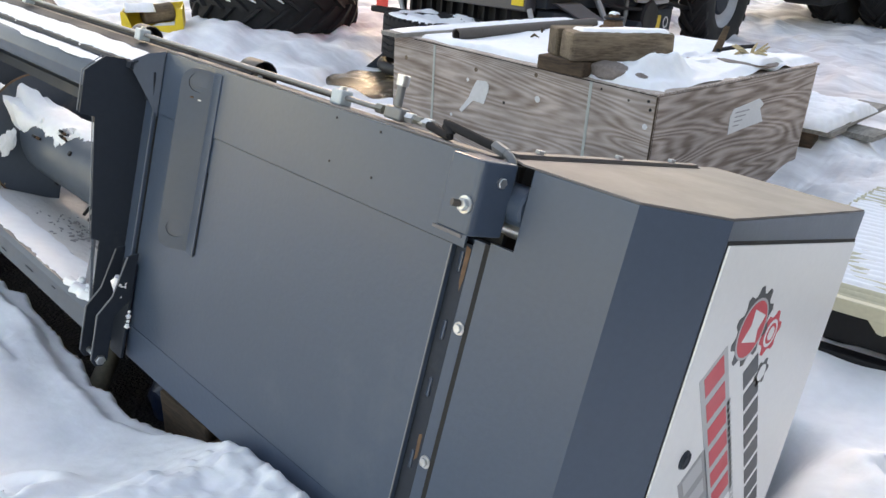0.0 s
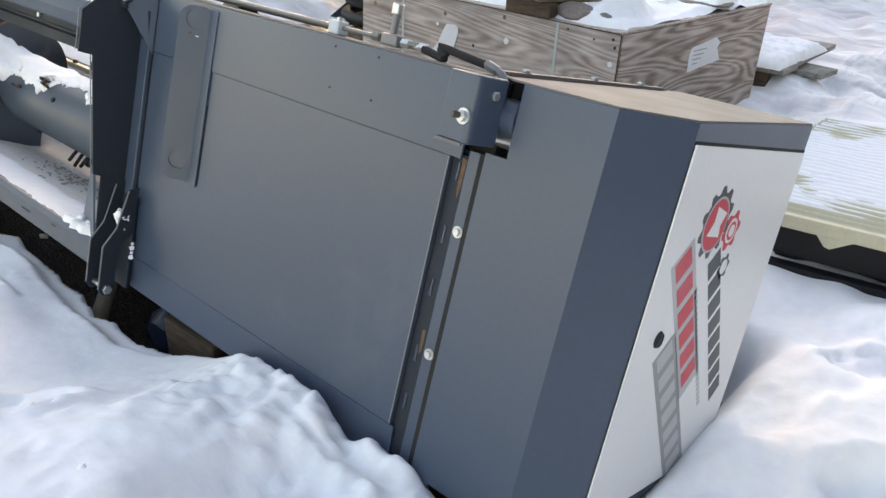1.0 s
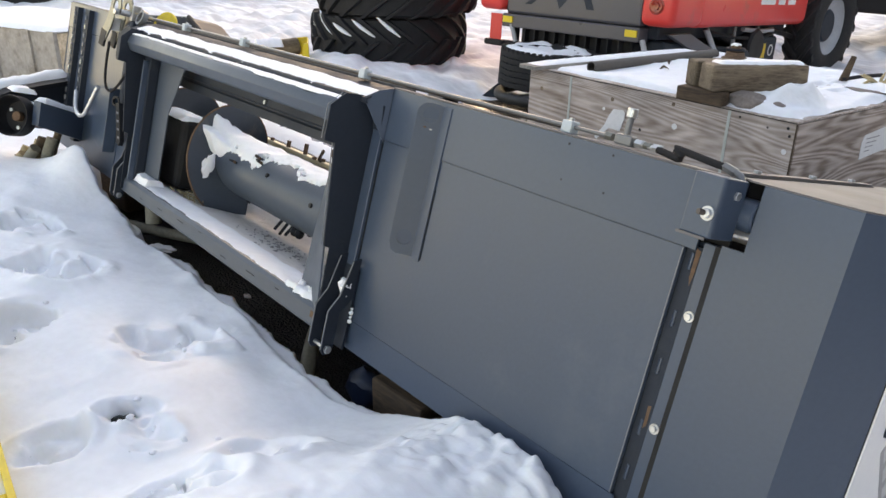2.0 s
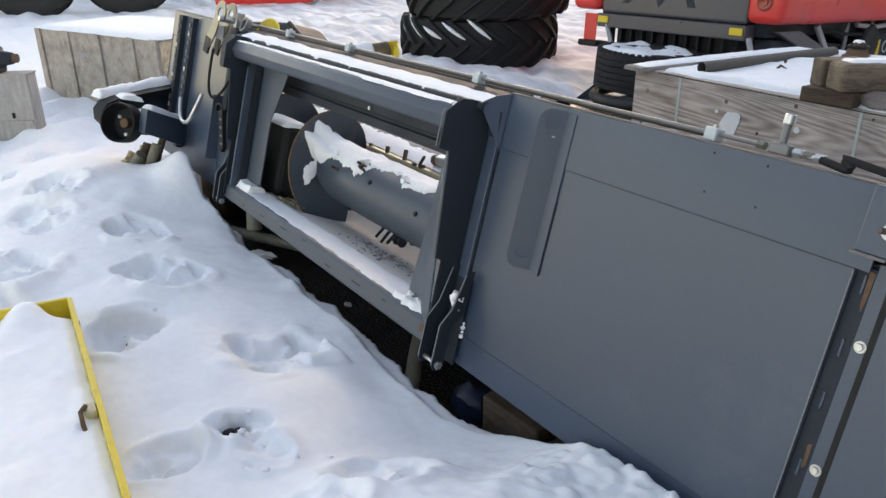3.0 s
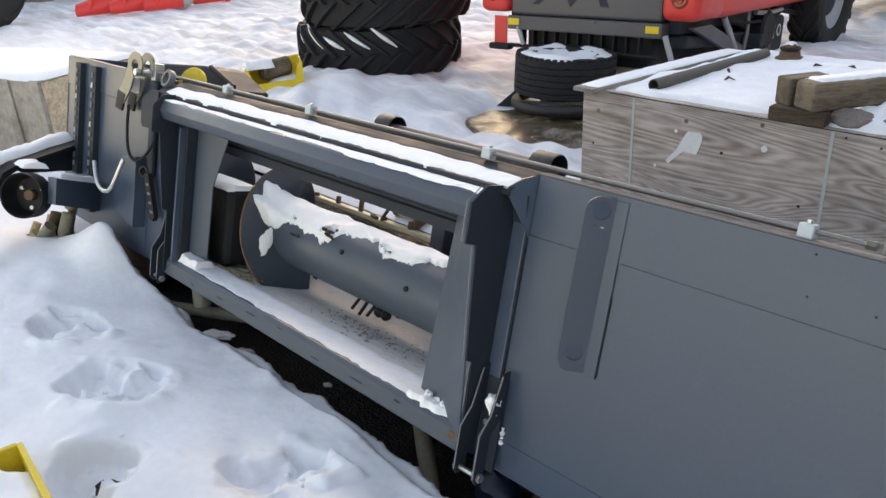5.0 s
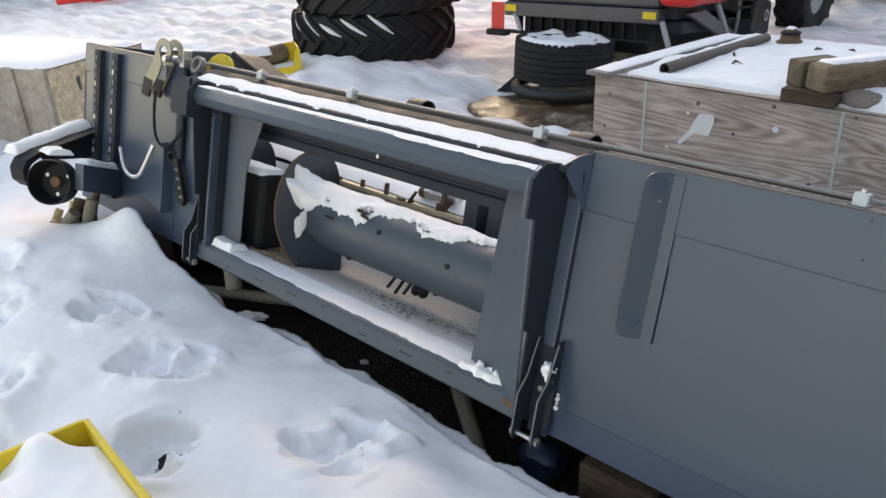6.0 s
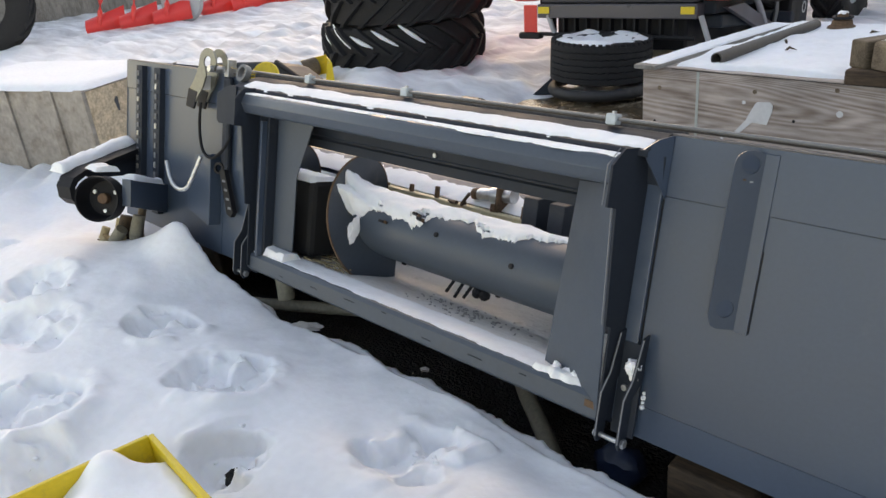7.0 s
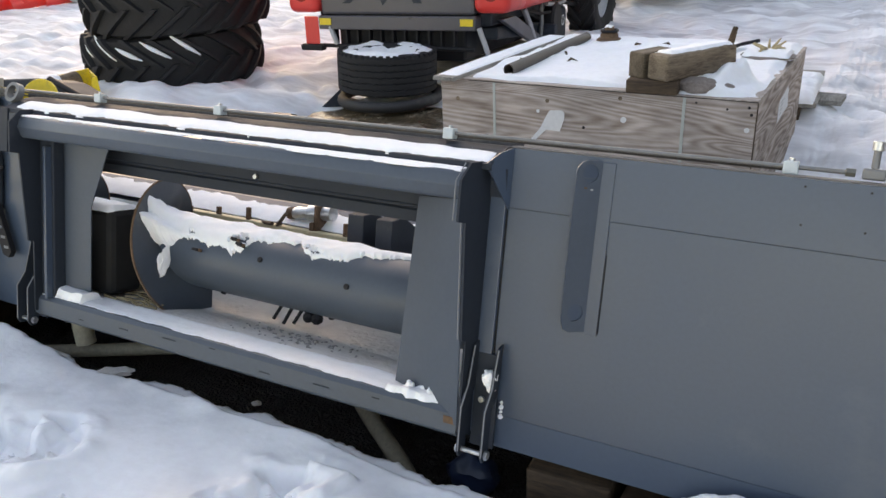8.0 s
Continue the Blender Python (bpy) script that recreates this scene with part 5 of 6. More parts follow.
log("lying_hose", "mossy grey hose lying on the dark soil under the sill", [(-2.35, 0.45, -0.17), (-2.02, 0.16, -0.15), (-1.80, -0.01, -0.125), (-1.64, -0.13, -0.13), (-1.54, -0.22, -0.17)], 0.036, M["moss"])
log("lying_pole", "mossy wooden pole lying under the header", [(-3.86, -0.29, -0.06), (-3.40, -0.065, -0.062), (-2.80, 0.23, -0.06)], 0.032, M["moss"])
log("support_leg", "short mossy wooden foot under the header", [(-3.38, -0.10, 0.17), (-3.36, -0.12, 0.02)], 0.045, M["moss"])
for x, y, z, rx, ry, rz in ((-3.15, -0.165, -0.055, 0.085, 0.035, 0.016), (-3.02, -0.10, -0.13, 0.05, 0.02, 0.012), (-2.50, 0.02, -0.16, 0.022, 0.012, 0.012)):
    ic = thing("ice_lump", "flat grey lump of ice lying on the dark soil", "ice", pose(x, y, z, 0, 0, 25))
    bm = bmesh.new()
    bmesh.ops.create_icosphere(bm, subdivisions=3, radius=1.0)
    for vtx in bm.verts:
        p = vtx.co * (1 + 0.45 * noise.noise(vtx.co * 1.9 + Vector((x, y, 0))) + 0.2 * noise.noise(vtx.co * 5))
        vtx.co = Vector((p.x * rx, p.y * ry, p.z * rz))
    part("ice_body", bm, M["snow_dirty"], ic, "", True)
bag = thing("plastic_bag", "crumpled dark blue plastic bag in the hollow", "bag", pose(-1.46, 0.05, -0.27))
bm = bmesh.new()
bmesh.ops.create_icosphere(bm, subdivisions=3, radius=0.10)
for vtx in bm.verts:
    vtx.co = Vector((vtx.co.x, vtx.co.y * 0.8, vtx.co.z * 0.9 + 0.06)) + noise.noise_vector(vtx.co * 18) * 0.025
part("bag_skin", bm, M["blue"], bag, "", True)

# rags and hoses beside the far wing
random.seed(8)
for k, (x, y, h, r, mt) in enumerate(((-4.60, -0.46, 0.20, 0.036, "moss"), (-4.66, -0.52, 0.15, 0.030, "straw"), (-4.56, -0.38, 0.24, 0.040, "timber_dark"), (-4.55, -0.44, 0.16, 0.026, "straw"), (-4.64, -0.40, 0.22, 0.030, "straw"), (-4.48, -0.36, 0.26, 0.034, "moss"), (-4.72, -0.56, 0.10, 0.022, "moss"), (-4.50, -0.30, 0.28, 0.024, "timber"), (-4.70, -0.47, 0.17, 0.024, "straw"), (-4.76, -0.50, 0.12, 0.018, "straw"), (-4.60, -0.54, 0.13, 0.028, "timber"))):
    log("corn_stalk", "broken dry stalk of wood and husk in the snow", [(x, y, 0.02), (x + random.uniform(-0.05, 0.05), y - 0.04, h * 0.6), (x + random.uniform(-0.08, 0.08), y + 0.04, h + 0.06)], r, M[mt])
log("hose_end", "dark hose end poking out of the snow", [(-4.95, -0.75, 0.06), (-4.9, -0.76, 0.13), (-4.82, -0.74, 0.14), (-4.78, -0.73, 0.10)], 0.012, M["hose"])

# ---- the yellow implement frame half buried in snow ----
yf = thing("yellow_implement", "yellow steel implement frame half buried in snow", "farm implement", pose(-2.51, -1.237, 0.155))
arm = Matrix.Rotation(radians(-4.6), 4, "Z")
part("side_plate", box(0.0, 1.50, -0.012, 0.008, -0.15, 0.090, 0.003, m=arm), M["yellow"], yf)
part("side_flange", box(0.012, 1.49, -0.075, -0.012, -0.060, -0.052, 0.002, m=arm), M["yellow"], yf)
part("end_plate", box(-0.010, 0.010, -0.95, -0.010, -0.15, 0.090, 0.004, m=Matrix.Rotation(radians(-8.0), 4, "Z")), M["yellow"], yf)
part("end_plate", box(1.43, 1.50, -0.16, -0.012, -0.15, 0.070, 0.004, m=arm), M["yellow"], yf)
clip = part("frame_clip", box(0.86, 0.93, -0.055, -0.012, 0.02, 0.086, 0.012, m=arm), M["deck"], yf)
part("clip_hook", pipe([(0.89, -0.115, 0.094), (0.91, -0.135, 0.088), (0.96, -0.140, 0.070), (0.975, -0.138, 0.05)], 0.008, 8), M["rust"], clip)
part("frame_hole", cyl(0.012, 0.0, 0.004, 12, m=arm @ toward((0.18, 0.008, 0.045), (0, 1, 0))), M["gap"], yf)
fill = thing("frame_snow", "smooth snow filling the yellow frame", "snow", pose(-2.51, -1.237, 0.125), kind="stuff")
def fill_height(x, y):
    left, right = x - 0.14 * y, -0.080 * x - y
    spill = step(-0.06, -0.14, y + 0.3 * np.minimum(left, 0)) * step(-0.34, -0.18, y - 0.3 * np.minimum(left, 0))
    z = 0.088 + 0.02 * lattice(x * 3, y * 3, 41) + 0.010 * lattice(x * 11, y * 11, 42) + 0.005 * lattice(x * 24, y * 24, 43)
    z = z - 0.008 * step(0.05, 0.015, right) - 0.065 * step(0.15, 0.03, left + 0.02 * lattice(y * 9, x, 44)) * (1 - spill)
    z = z + 0.055 * np.exp(-(((x - 0.03) / 0.11) ** 2 + ((y + 0.165) / 0.09) ** 2))
    return z + 0.6 * np.minimum(left, 0) - 0.3 * step(0.012, -0.03, left) * (1 - spill) - 0.3 * step(0.008, -0.01, right)


sheet("snow_fill", np.linspace(-0.12, 1.46, 140), np.linspace(-1.0, 0.0, 110), fill_height, M["snow"], fill)

# ---- the plywood crate ----
def board_box(t, w, d, h, th, front, side, top):
    part("front_panel", box(0, w, 0, th, 0, h, 0.003), front, t)
    part("back_panel", box(0, w, d - th, d, 0, h, 0.003), front, t)
    part("side_panel", box(w - th + 0.004, w + 0.004, th, d - th, 0, h - 0.004, 0.003), side, t)
    part("side_panel", box(0, th, th, d - th, 0, h, 0.003), side, t)
    part("top_panel", box(-0.005, w + 0.005, -0.005, d + 0.005, h, h + 0.012, 0.002), top, t)


CR = pose(-2.745, 2.285, -0.027, -1.2, 0, -2.7)
crate = thing("plywood_crate", "large weathered plywood crate with a snowy top, strapped with pale bands", "crate", CR)
CW, CD, CH = 1.909, 1.687, 0.779
board_box(crate, CW, CD, CH, 0.02, M["ply"], M["ply_side"], M["ply"])
part("corner_joint", box(CW + 0.0005, CW + 0.006, 0.0, 0.006, 0, CH - 0.002), M["timber_dark"], crate)
for sx in (0.370, 1.526):
    part("strap", box(sx, sx + 0.016, -0.003, 0.0, 0.0, CH + 0.012), M["strap"], crate, "pale plastic strapping band")
random.seed(3)
for nx_, nz_, nr_, mt in ((0.672, 0.628, 0.011, "paper"), (1.201, 0.623, 0.018, "paper"), (0.964, 0.555, 0.009, "gap"), (0.732, 0.694, 0.013, "timber"), (1.176, 0.745, 0.012, "timber"), (1.761, 0.733, 0.006, "gap"), (1.87, 0.75, 0.008, "gap"), (1.885, 0.713, 0.008, "gap"), (1.87, 0.63, 0.014, "paper"), (1.598, 0.755, 0.006, "gap"), (0.12, 0.66, 0.014, "timber"), (0.09, 0.45, 0.008, "gap"), (0.55, 0.40, 0.010, "paper"), (1.42, 0.36, 0.009, "gap")):
    part("knot_plug", cyl(nr_, 0, 0.0015, 12, m=toward((nx_, 0.0, nz_), (0, -1, 0))), M[mt], crate)
part("paper_tag", prism([(0.738, 0.622), (0.752, 0.640), (0.825, 0.646), (0.843, 0.630), (0.843, 0.597), (0.816, 0.516), (0.730, 0.520), (0.640, 0.432), (0.622, 0.445), (0.692, 0.530), (0.715, 0.579)], -0.006, -0.003, "y"), M["paper"], crate, "torn wet paper label")
tag2 = part("paper_tag", prism([(0.744, 0.631), (0.862, 0.642), (1.014, 0.658), (1.076, 0.622), (1.044, 0.597), (1.105, 0.518), (0.90, 0.508), (0.732, 0.494), (0.723, 0.591)], CW + 0.0045, CW + 0.0065, "x"), M["paper"], crate, "torn white paper label")
for k in range(4):
    part("print_bar", box(CW + 0.0065, CW + 0.007, 0.77, 0.77 + 0.15 - 0.03 * k, 0.605 - 0.024 * k, 0.611 - 0.024 * k), M["decal_grey"], tag2)
part("lid_edge", box(0.2, CW + 0.004, -0.0065, -0.005, CH + 0.001, CH + 0.005), M["gap"], crate)


def on_crate(x, y, z=0.0, rz=0.0):
    return CR @ pose(x, y, CH + 0.012 + z, 0, 0, rz)


cs = thing("crate_snow", "thick snow cover on the crate top", "snow", on_crate(0, 0), kind="stuff")
sheet("snow_cover", np.linspace(0.175, CW - 0.015, 150), np.linspace(0.012, CD - 0.02, 130),
      lambda x, y: np.maximum(-0.01, 0.028 + 0.03 * lattice(x * 4, y * 4, 51) + 0.015 * lattice(x * 11, y * 11, 52) - 0.05 * step(0.05, 0.0, x - 0.175) - 0.05 * step(0.06, 0.0, y + 0.05 * lattice(x * 6, y, 53)) - 0.03 * step(0.08, 0.0, CW - x + 0.06 * lattice(y * 7, x, 54))
                 - 0.035 * step(0.12, 0.24, lattice(x * 5.5, y * 5.5, 56) + 0.3 * lattice(x * 16, y * 16, 57)) * step(1.25, 1.5, x) * step(0.35, 0.7, y)
                 + (0.065 + 0.09 * lattice(x * 7, y * 7, 55) + 0.05 * lattice(x * 17, y * 17, 58)) * step(1.25, 0.55, np.hypot((x - 1.645) / 0.17, (y - 0.36) / 0.28) + 0.5 * lattice(x * 6, y * 6, 59))), M["snow_cap"], cs)
tb = thing("timber_beam", "old brown squared timber with snow on top, lying on the crate", "timber", on_crate(1.390, -0.05, 0.075, 64))
bm = box(0.0, 0.56, -0.075, 0.075, 0, 0.14, 0.018)
for vtx in bm.verts:
    vtx.co += noise.noise_vector(vtx.co * 9) * 0.008
part("beam", bm, M["timber"], tb)
snow_strip("beam_snow", 0.05, 0.54, -0.06, 0.07, 0.138, 0.018, tb, 61, nx=30)
t2 = thing("timber_offcut", "dark wet timber offcut under the squared beam", "timber", on_crate(1.218, -0.01, 0.0, 5))
part("beam", box(0.0, 0.28, -0.05, 0.10, 0, 0.075, 0.01), M["timber_dark"], t2)
t3 = thing("timber_beam", "dark end of a second squared timber beside the snowy one", "timber", on_crate(1.260, 0.005, 0.072, 64))
part("beam", box(0.0, 0.24, -0.045, 0.065, 0, 0.14, 0.012), M["timber_mid"], t3)
def stone(x, y, a, b, c, rz, seed, label):
    st = thing("stone", label, "stone", on_crate(x, y, 0.0, rz), group="stones on the crate")
    bm = bmesh.new()
    bmesh.ops.create_icosphere(bm, subdivisions=4, radius=1.0)
    for vtx in bm.verts:
        n = noise.noise_vector(vtx.co * 1.5 + Vector((seed, 0, 0))) * 0.22 + noise.noise_vector(vtx.co * 5 + Vector((seed, 3, 0))) * 0.06
        p = vtx.co + n
        vtx.co = Vector((p.x * a, p.y * b, max(-0.01, p.z * c + c * 0.7)))
    part("stone_body", bm, M["stone"], st, "", True)


stone(1.580, 0.09, 0.12, 0.075, 0.048, 8, 1.0, "brown rounded stone half covered with snow on the crate")
stone(1.725, 0.12, 0.05, 0.035, 0.032, 70, 4.0, "small grey-brown stone in the crate's snow heap")
stone(1.655, 0.34, 0.09, 0.05, 0.050, 10, 7.0, "grey stone showing through the snow heap on the crate")
lb = thing("loose_board", "grey board lying along the crate edge, dusted with snow", "board", on_crate(0.010, -0.115, 0.0, -1.5))
part("board", box(0.0, 0.15, 0.0, 1.70, 0.0, 0.025, 0.003), M["plank"], lb)
snow_strip("board_snow", 0.004, 0.146, 0.06, 1.69, 0.025, 0.012, lb, 62, nx=14, ny=60, wob=0.02)
pp = thing("steel_pipe", "dark rusty steel pipe lying on the snowy crate", "pipe", on_crate(0.412, 0.135, 0.040, 0))
part("pipe_wall", lathe([(0.030, 0.0), (0.036, 0.0), (0.036, 1.32), (0.030, 1.32), (0.030, 0.0)], 20, m=toward((0, 0, 0), (0.0, 1, 0.0))), M["pipe_dark"], pp, "", True)
bl = thing("rusty_cap", "rusty bell-shaped steel cap standing on the crate", "metal part", on_crate(0.60, 1.42, 0.02, 0) @ Matrix.Diagonal((1.05, 1.05, 0.72, 1.0)))
part("cap_body", lathe([(0.0, 0.15), (0.03, 0.15), (0.035, 0.10), (0.06, 0.085), (0.065, 0.045), (0.085, 0.03), (0.09, 0.0), (0.0, 0.0)], 26), M["rust"], bl, "", True)
part("cap_rim", lathe([(0.045, 0.10), (0.062, 0.10), (0.066, 0.115), (0.058, 0.125), (0.045, 0.12)], 22), M["black"], bl, "", True)
snow_strip("cap_snow", -0.025, 0.025, -0.025, 0.025, 0.148, 0.02, bl, 63, nx=12)
dk = thing("round_lid", "snowy round lid with dry straw on the crate", "lid", on_crate(1.76, 1.10, 0.03, 0))
part("lid_disc", lathe([(0, 0.02), (0.15, 0.018), (0.165, 0.008), (0.16, 0.0), (0, 0.0)], 30), M["stone"], dk, "", True)
snow_strip("lid_snow", -0.14, 0.14, -0.13, 0.13, 0.018, 0.03, dk, 64, nx=20)
random.seed(12)
for k in range(9):
    a = random.uniform(0, 6.28)
    part("straw_blade", pipe([(0.0, 0.03, 0.02), (0.05 * math.cos(a), 0.05 * math.sin(a), 0.06), (0.10 * math.cos(a), 0.10 * math.sin(a), 0.05 + random.uniform(-0.03, 0.06))], [0.014, 0.010, 0.004], 6), M["straw"], dk)
sk = thing("steel_bracket", "dark bent steel bracket standing on the crate", "metal part", on_crate(1.47, 1.22, 0.03, 30))
part("bracket_arm", prism([(0, 0), (0.05, 0), (0.075, 0.15), (0.045, 0.155)], 0, 0.02, "y", bev=0.003), M["timber_dark"], sk)
part("bracket_foot", pipe([(0.02, 0.0, 0.01), (0.12, 0.05, 0.03), (0.24, 0.05, 0.05)], 0.012, 8), M["black"], sk)
for k, (x, y) in enumerate(((0.62, 0.55), (0.85, 1.2), (0.35, 0.42), (0.55, 0.75), (1.1, 1.3))):
    d = thing("leaf_scrap", "small dark scrap lying in the crate's snow", "scrap", on_crate(x, y, 0.02, 40 * k))
    part("scrap", pipe([(0, 0, 0), (0.03, 0.01, 0.03), (0.08, 0.0, 0.02)], [0.004, 0.009, 0.002], 6), M["timber_dark"], d)

# ---- tyres ----
def lug_mesh(R, W, side, n):
    """One slanted tread bar of a tractor tyre, bent round the tread."""
    bm = bmesh.new()
    rings = []
    for k in range(7):
        u = k / 6
        w = side * (W * 0.5 * u - W * 0.02)
        an = -2.3 * math.pi / n * 1.15 * u ** 1.1
        r0 = R * (0.93 - 0.05 * u ** 4)
        r1 = R * (1.0 - 0.045 * u ** 4)
        th = 0.030 + 0.012 * u
        rings.append([bm.verts.new(((r) * math.cos(an + s * th / R), (r) * math.sin(an + s * th / R), w)) for r, s in ((r0, -1.25), (r1, -0.8), (r1, 0.8), (r0, 1.25))])
    for a, b in zip(rings, rings[1:]):
        for k in range(4):
            bm.faces.new((a[k], a[(k + 1) % 4], b[(k + 1) % 4], b[k]))
    bm.faces.new(rings[0]), bm.faces.new(rings[-1][::-1])
    return bm


def tractor_tyre(name, label, m, R=1.0, W=0.60, n=20, rim=None, group=""):
    t = thing(name, label, "tyre", m, group)
    w = W / 2
    part("carcass", lathe([(R * 0.52, -w * 0.72), (R * 0.55, -w * 0.85), (R * 0.72, -w * 1.0), (R * 0.86, -w * 0.97), (R * 0.93, -w * 0.85), (R * 0.945, 0), (R * 0.93, w * 0.85), (R * 0.86, w * 0.97), (R * 0.72, w * 1.0), (R * 0.55, w * 0.85), (R * 0.52, w * 0.72), (R * 0.58, w * 0.6), (R * 0.80, w * 0.7), (R * 0.86, 0), (R * 0.80, -w * 0.7), (R * 0.58, -w * 0.6), (R * 0.52, -w * 0.72)], 64), M["rubber"], t, "", True)
    for side in (1, -1):
        first = None
        for k in range(n):
            rot = Matrix.Rotation(2 * math.pi * (k + (0.5 if side > 0 else 0)) / n, 4, "Z")
            if first is None:
                first = part("lug", lug_mesh(R, W, side, n), M["rubber"], t, "", False, rot)
            else:
                share("lug", first, t, rot)
    if rim:
        part("rim", lathe([(0.06, 0.02), (R * 0.30, 0.02), (R * 0.40, -w * 0.4), (R * 0.50, -w * 0.5), (R * 0.53, -w * 0.75), (R * 0.53, w * 0.75), (R * 0.50, w * 0.5), (R * 0.42, w * 0.3), (R * 0.30, 0.06), (0.06, 0.06), (0.06, 0.02)], 40), rim, t, "pale steel rim", True)
        part("hub", cyl(R * 0.30, -0.02, 0.09, 24), M["grey_dark"], t, "dark hub", True)
    return t


TX, TY = -7.45, 4.55
tractor_tyre("tractor_tyre", "big black tractor tyre lying flat with snow caught in its lugs", pose(TX, TY, 0.31, 0, 0, 10), group="stacked tyres")
tractor_tyre("tractor_tyre", "big black tractor tyre lying on another one", pose(TX + 0.12, TY + 0.05, 0.905, 1.5, 0, 33), R=1.02, group="stacked tyres")
tractor_tyre("tractor_tyre", "big black tractor tyre on top of the stack", pose(TX + 0.05, TY, 1.51, 0, 0, 21), group="stacked tyres")
# snow lodged between the lugs
random.seed(4)
tsn = thing("tyre_snow", "packed snow between the lugs of the lowest tyre", "snow", pose(TX, TY, 0.31, 0, 0, 10), kind="stuff")
for k in range(6):
    an = radians(-128 + 18 * (k % 6))
    rr = 0.955
    pts = []
    for j in range(6):
        u = j / 5
        aa = an - 0.32 * u
        pts.append((rr * math.cos(aa) * (1.0 - 0.03 * u ** 3), rr * math.sin(aa) * (1 - 0.03 * u ** 3), 0.07 + (0.13 + 0.06 * (k % 3)) * u))
    part("snow_wedge", pipe(pts, [0.006, 0.018, 0.020 + 0.006 * (k % 2), 0.024, 0.017, 0.006], 8), M["snow_cap"], tsn, "", True)


def truck_tyre(m, label, R=0.53, W=0.43):
    t = thing("truck_tyre", label, "tyre", m)
    w = W / 2
    prof = [(R * 0.55, -w * 0.8), (R * 0.60, -w * 0.95), (R * 0.82, -w * 1.0), (R * 0.95, -w * 0.92)]
    n = 6
    for k in range(n):
        a, b = -w * 0.88 + 1.76 * w * k / n, -w * 0.88 + 1.76 * w * (k + 1) / n
        prof += [(R * 0.978, a), (R, a + 0.006), (R, b - 0.008), (R * 0.978, b - 0.002)]
    prof += [(R * 0.95, w * 0.92), (R * 0.82, w), (R * 0.60, w * 0.95), (R * 0.55, w * 0.8), (R * 0.62, w * 0.6), (R * 0.85, w * 0.7), (R * 0.88, 0), (R * 0.85, -w * 0.7), (R * 0.62, -w * 0.6), (R * 0.55, -w * 0.8)]
    bm = lathe(prof, 160)
    for v in bm.verts:
        if math.hypot(v.co.x, v.co.y) > R * 0.97:
            v.co.z += 0.0045 * (1 if math.sin(40 * math.atan2(v.co.y, v.co.x)) > 0 else -1)
    part("carcass", bm, M["rubber"], t)
    first = None
    for k in range(44):
        rot = Matrix.Rotation(2 * math.pi * k / 44, 4, "Z")
        if first is None:
            first = part("shoulder_block", box(R * 0.90, R * 0.992, -0.021, 0.021, w * 0.76, w * 1.0, 0.006), M["rubber"], t, "", False, rot)
        else:
            share("shoulder_block", first, t, rot)
    return t


KX, KY = -4.36, 4.21
truck_tyre(pose(KX, KY, 0.325, -3, 2, 0) @ Matrix.Diagonal((0.88, 0.88, 0.88, 1.0)), "black truck tyre lying flat beside the red baler")
ks = thing("tyre_snow", "snow filling and topping the truck tyre", "snow", pose(KX, KY, 0.325, -3, 2, 0) @ Matrix.Diagonal((0.88, 0.88, 0.88, 1.0)), kind="stuff")
bm = lathe([(0.0, 0.15), (0.20, 0.17), (0.32, 0.225), (0.40, 0.240), (0.445, 0.228), (0.48, 0.210), (0.500, 0.196), (0.503, 0.178), (0.48, 0.172)], 96)
for vtx in bm.verts:
    vtx.co.z += 0.040 * noise.noise(Vector((vtx.co.x * 4, vtx.co.y * 4, 3))) + 0.018 * noise.noise(Vector((vtx.co.x * 13, vtx.co.y * 13, 5))) - 0.015
part("snow_ring", bm, M["snow_cap"], ks, "", True)
rg = thing("inner_tube", "dark rubber ring lying under the truck tyre", "rubber ring", pose(KX + 0.05, KY - 0.05, 0.09))
part("ring", lathe([(0.46 + 0.05 * math.cos(a), 0.05 * math.sin(a)) for a in np.linspace(0, 2 * math.pi, 13)], 48), M["cup"], rg, "", True)
ice = thing("brown_ice", "brown frozen puddle beside the truck tyre", "ice", pose(-3.98, 3.60, -0.02))
sheet("ice_sheet", np.linspace(-1.1, 1.1, 60), np.linspace(-0.65, 0.7, 40), lambda x, y: 0.02 + 0.05 * lattice(x * 5, y * 5, 71) + 0.02 * lattice(x * 14, y * 14, 72) - 0.3 * step(0.85, 1.0, np.hypot(x / 1.1, y / 0.65)), M["brown"], ice)
pl = thing("steel_plate", "dark triangular steel plate leaning on the truck tyre", "plate", pose(-4.93, 3.88, 0.0, 0, 0, 25))
part("plate", prism([(0.0, 0.0), (0.22, 0.0), (0.20, 0.17)], -0.012, 0.012, "y", bev=0.003), M["grey_dark"], pl)

# ---- yellow box with a log ----
yb = thing("yellow_box", "open yellow steel box with snow and a log piece inside", "box", pose(-7.36, 2.58, -0.02, 0, 0, 59))
for a in ((0, 0.62, 0, 0.012), (0, 0.62, 0.44, 0.452)):
    part("box_wall", prism([(0, 0), (0.62, 0), (0.62, 0.36), (0.57, 0.36), (0.53, 0.19), (0.10, 0.17), (0.05, 0.32), (0, 0.32)] if a[2] == 0 else [(0, 0), (0.62, 0), (0.61, 0.38), (0, 0.32)], a[2], a[3], "y"), M["yellow"], yb)
part("box_end", box(0, 0.012, 0.012, 0.44, 0, 0.32), M["yellow"], yb)
part("box_end", box(0.608, 0.62, 0.012, 0.44, 0, 0.36), M["yellow"], yb)
part("box_floor", box(0.012, 0.608, 0.012, 0.44, 0, 0.012), M["yellow"], yb)
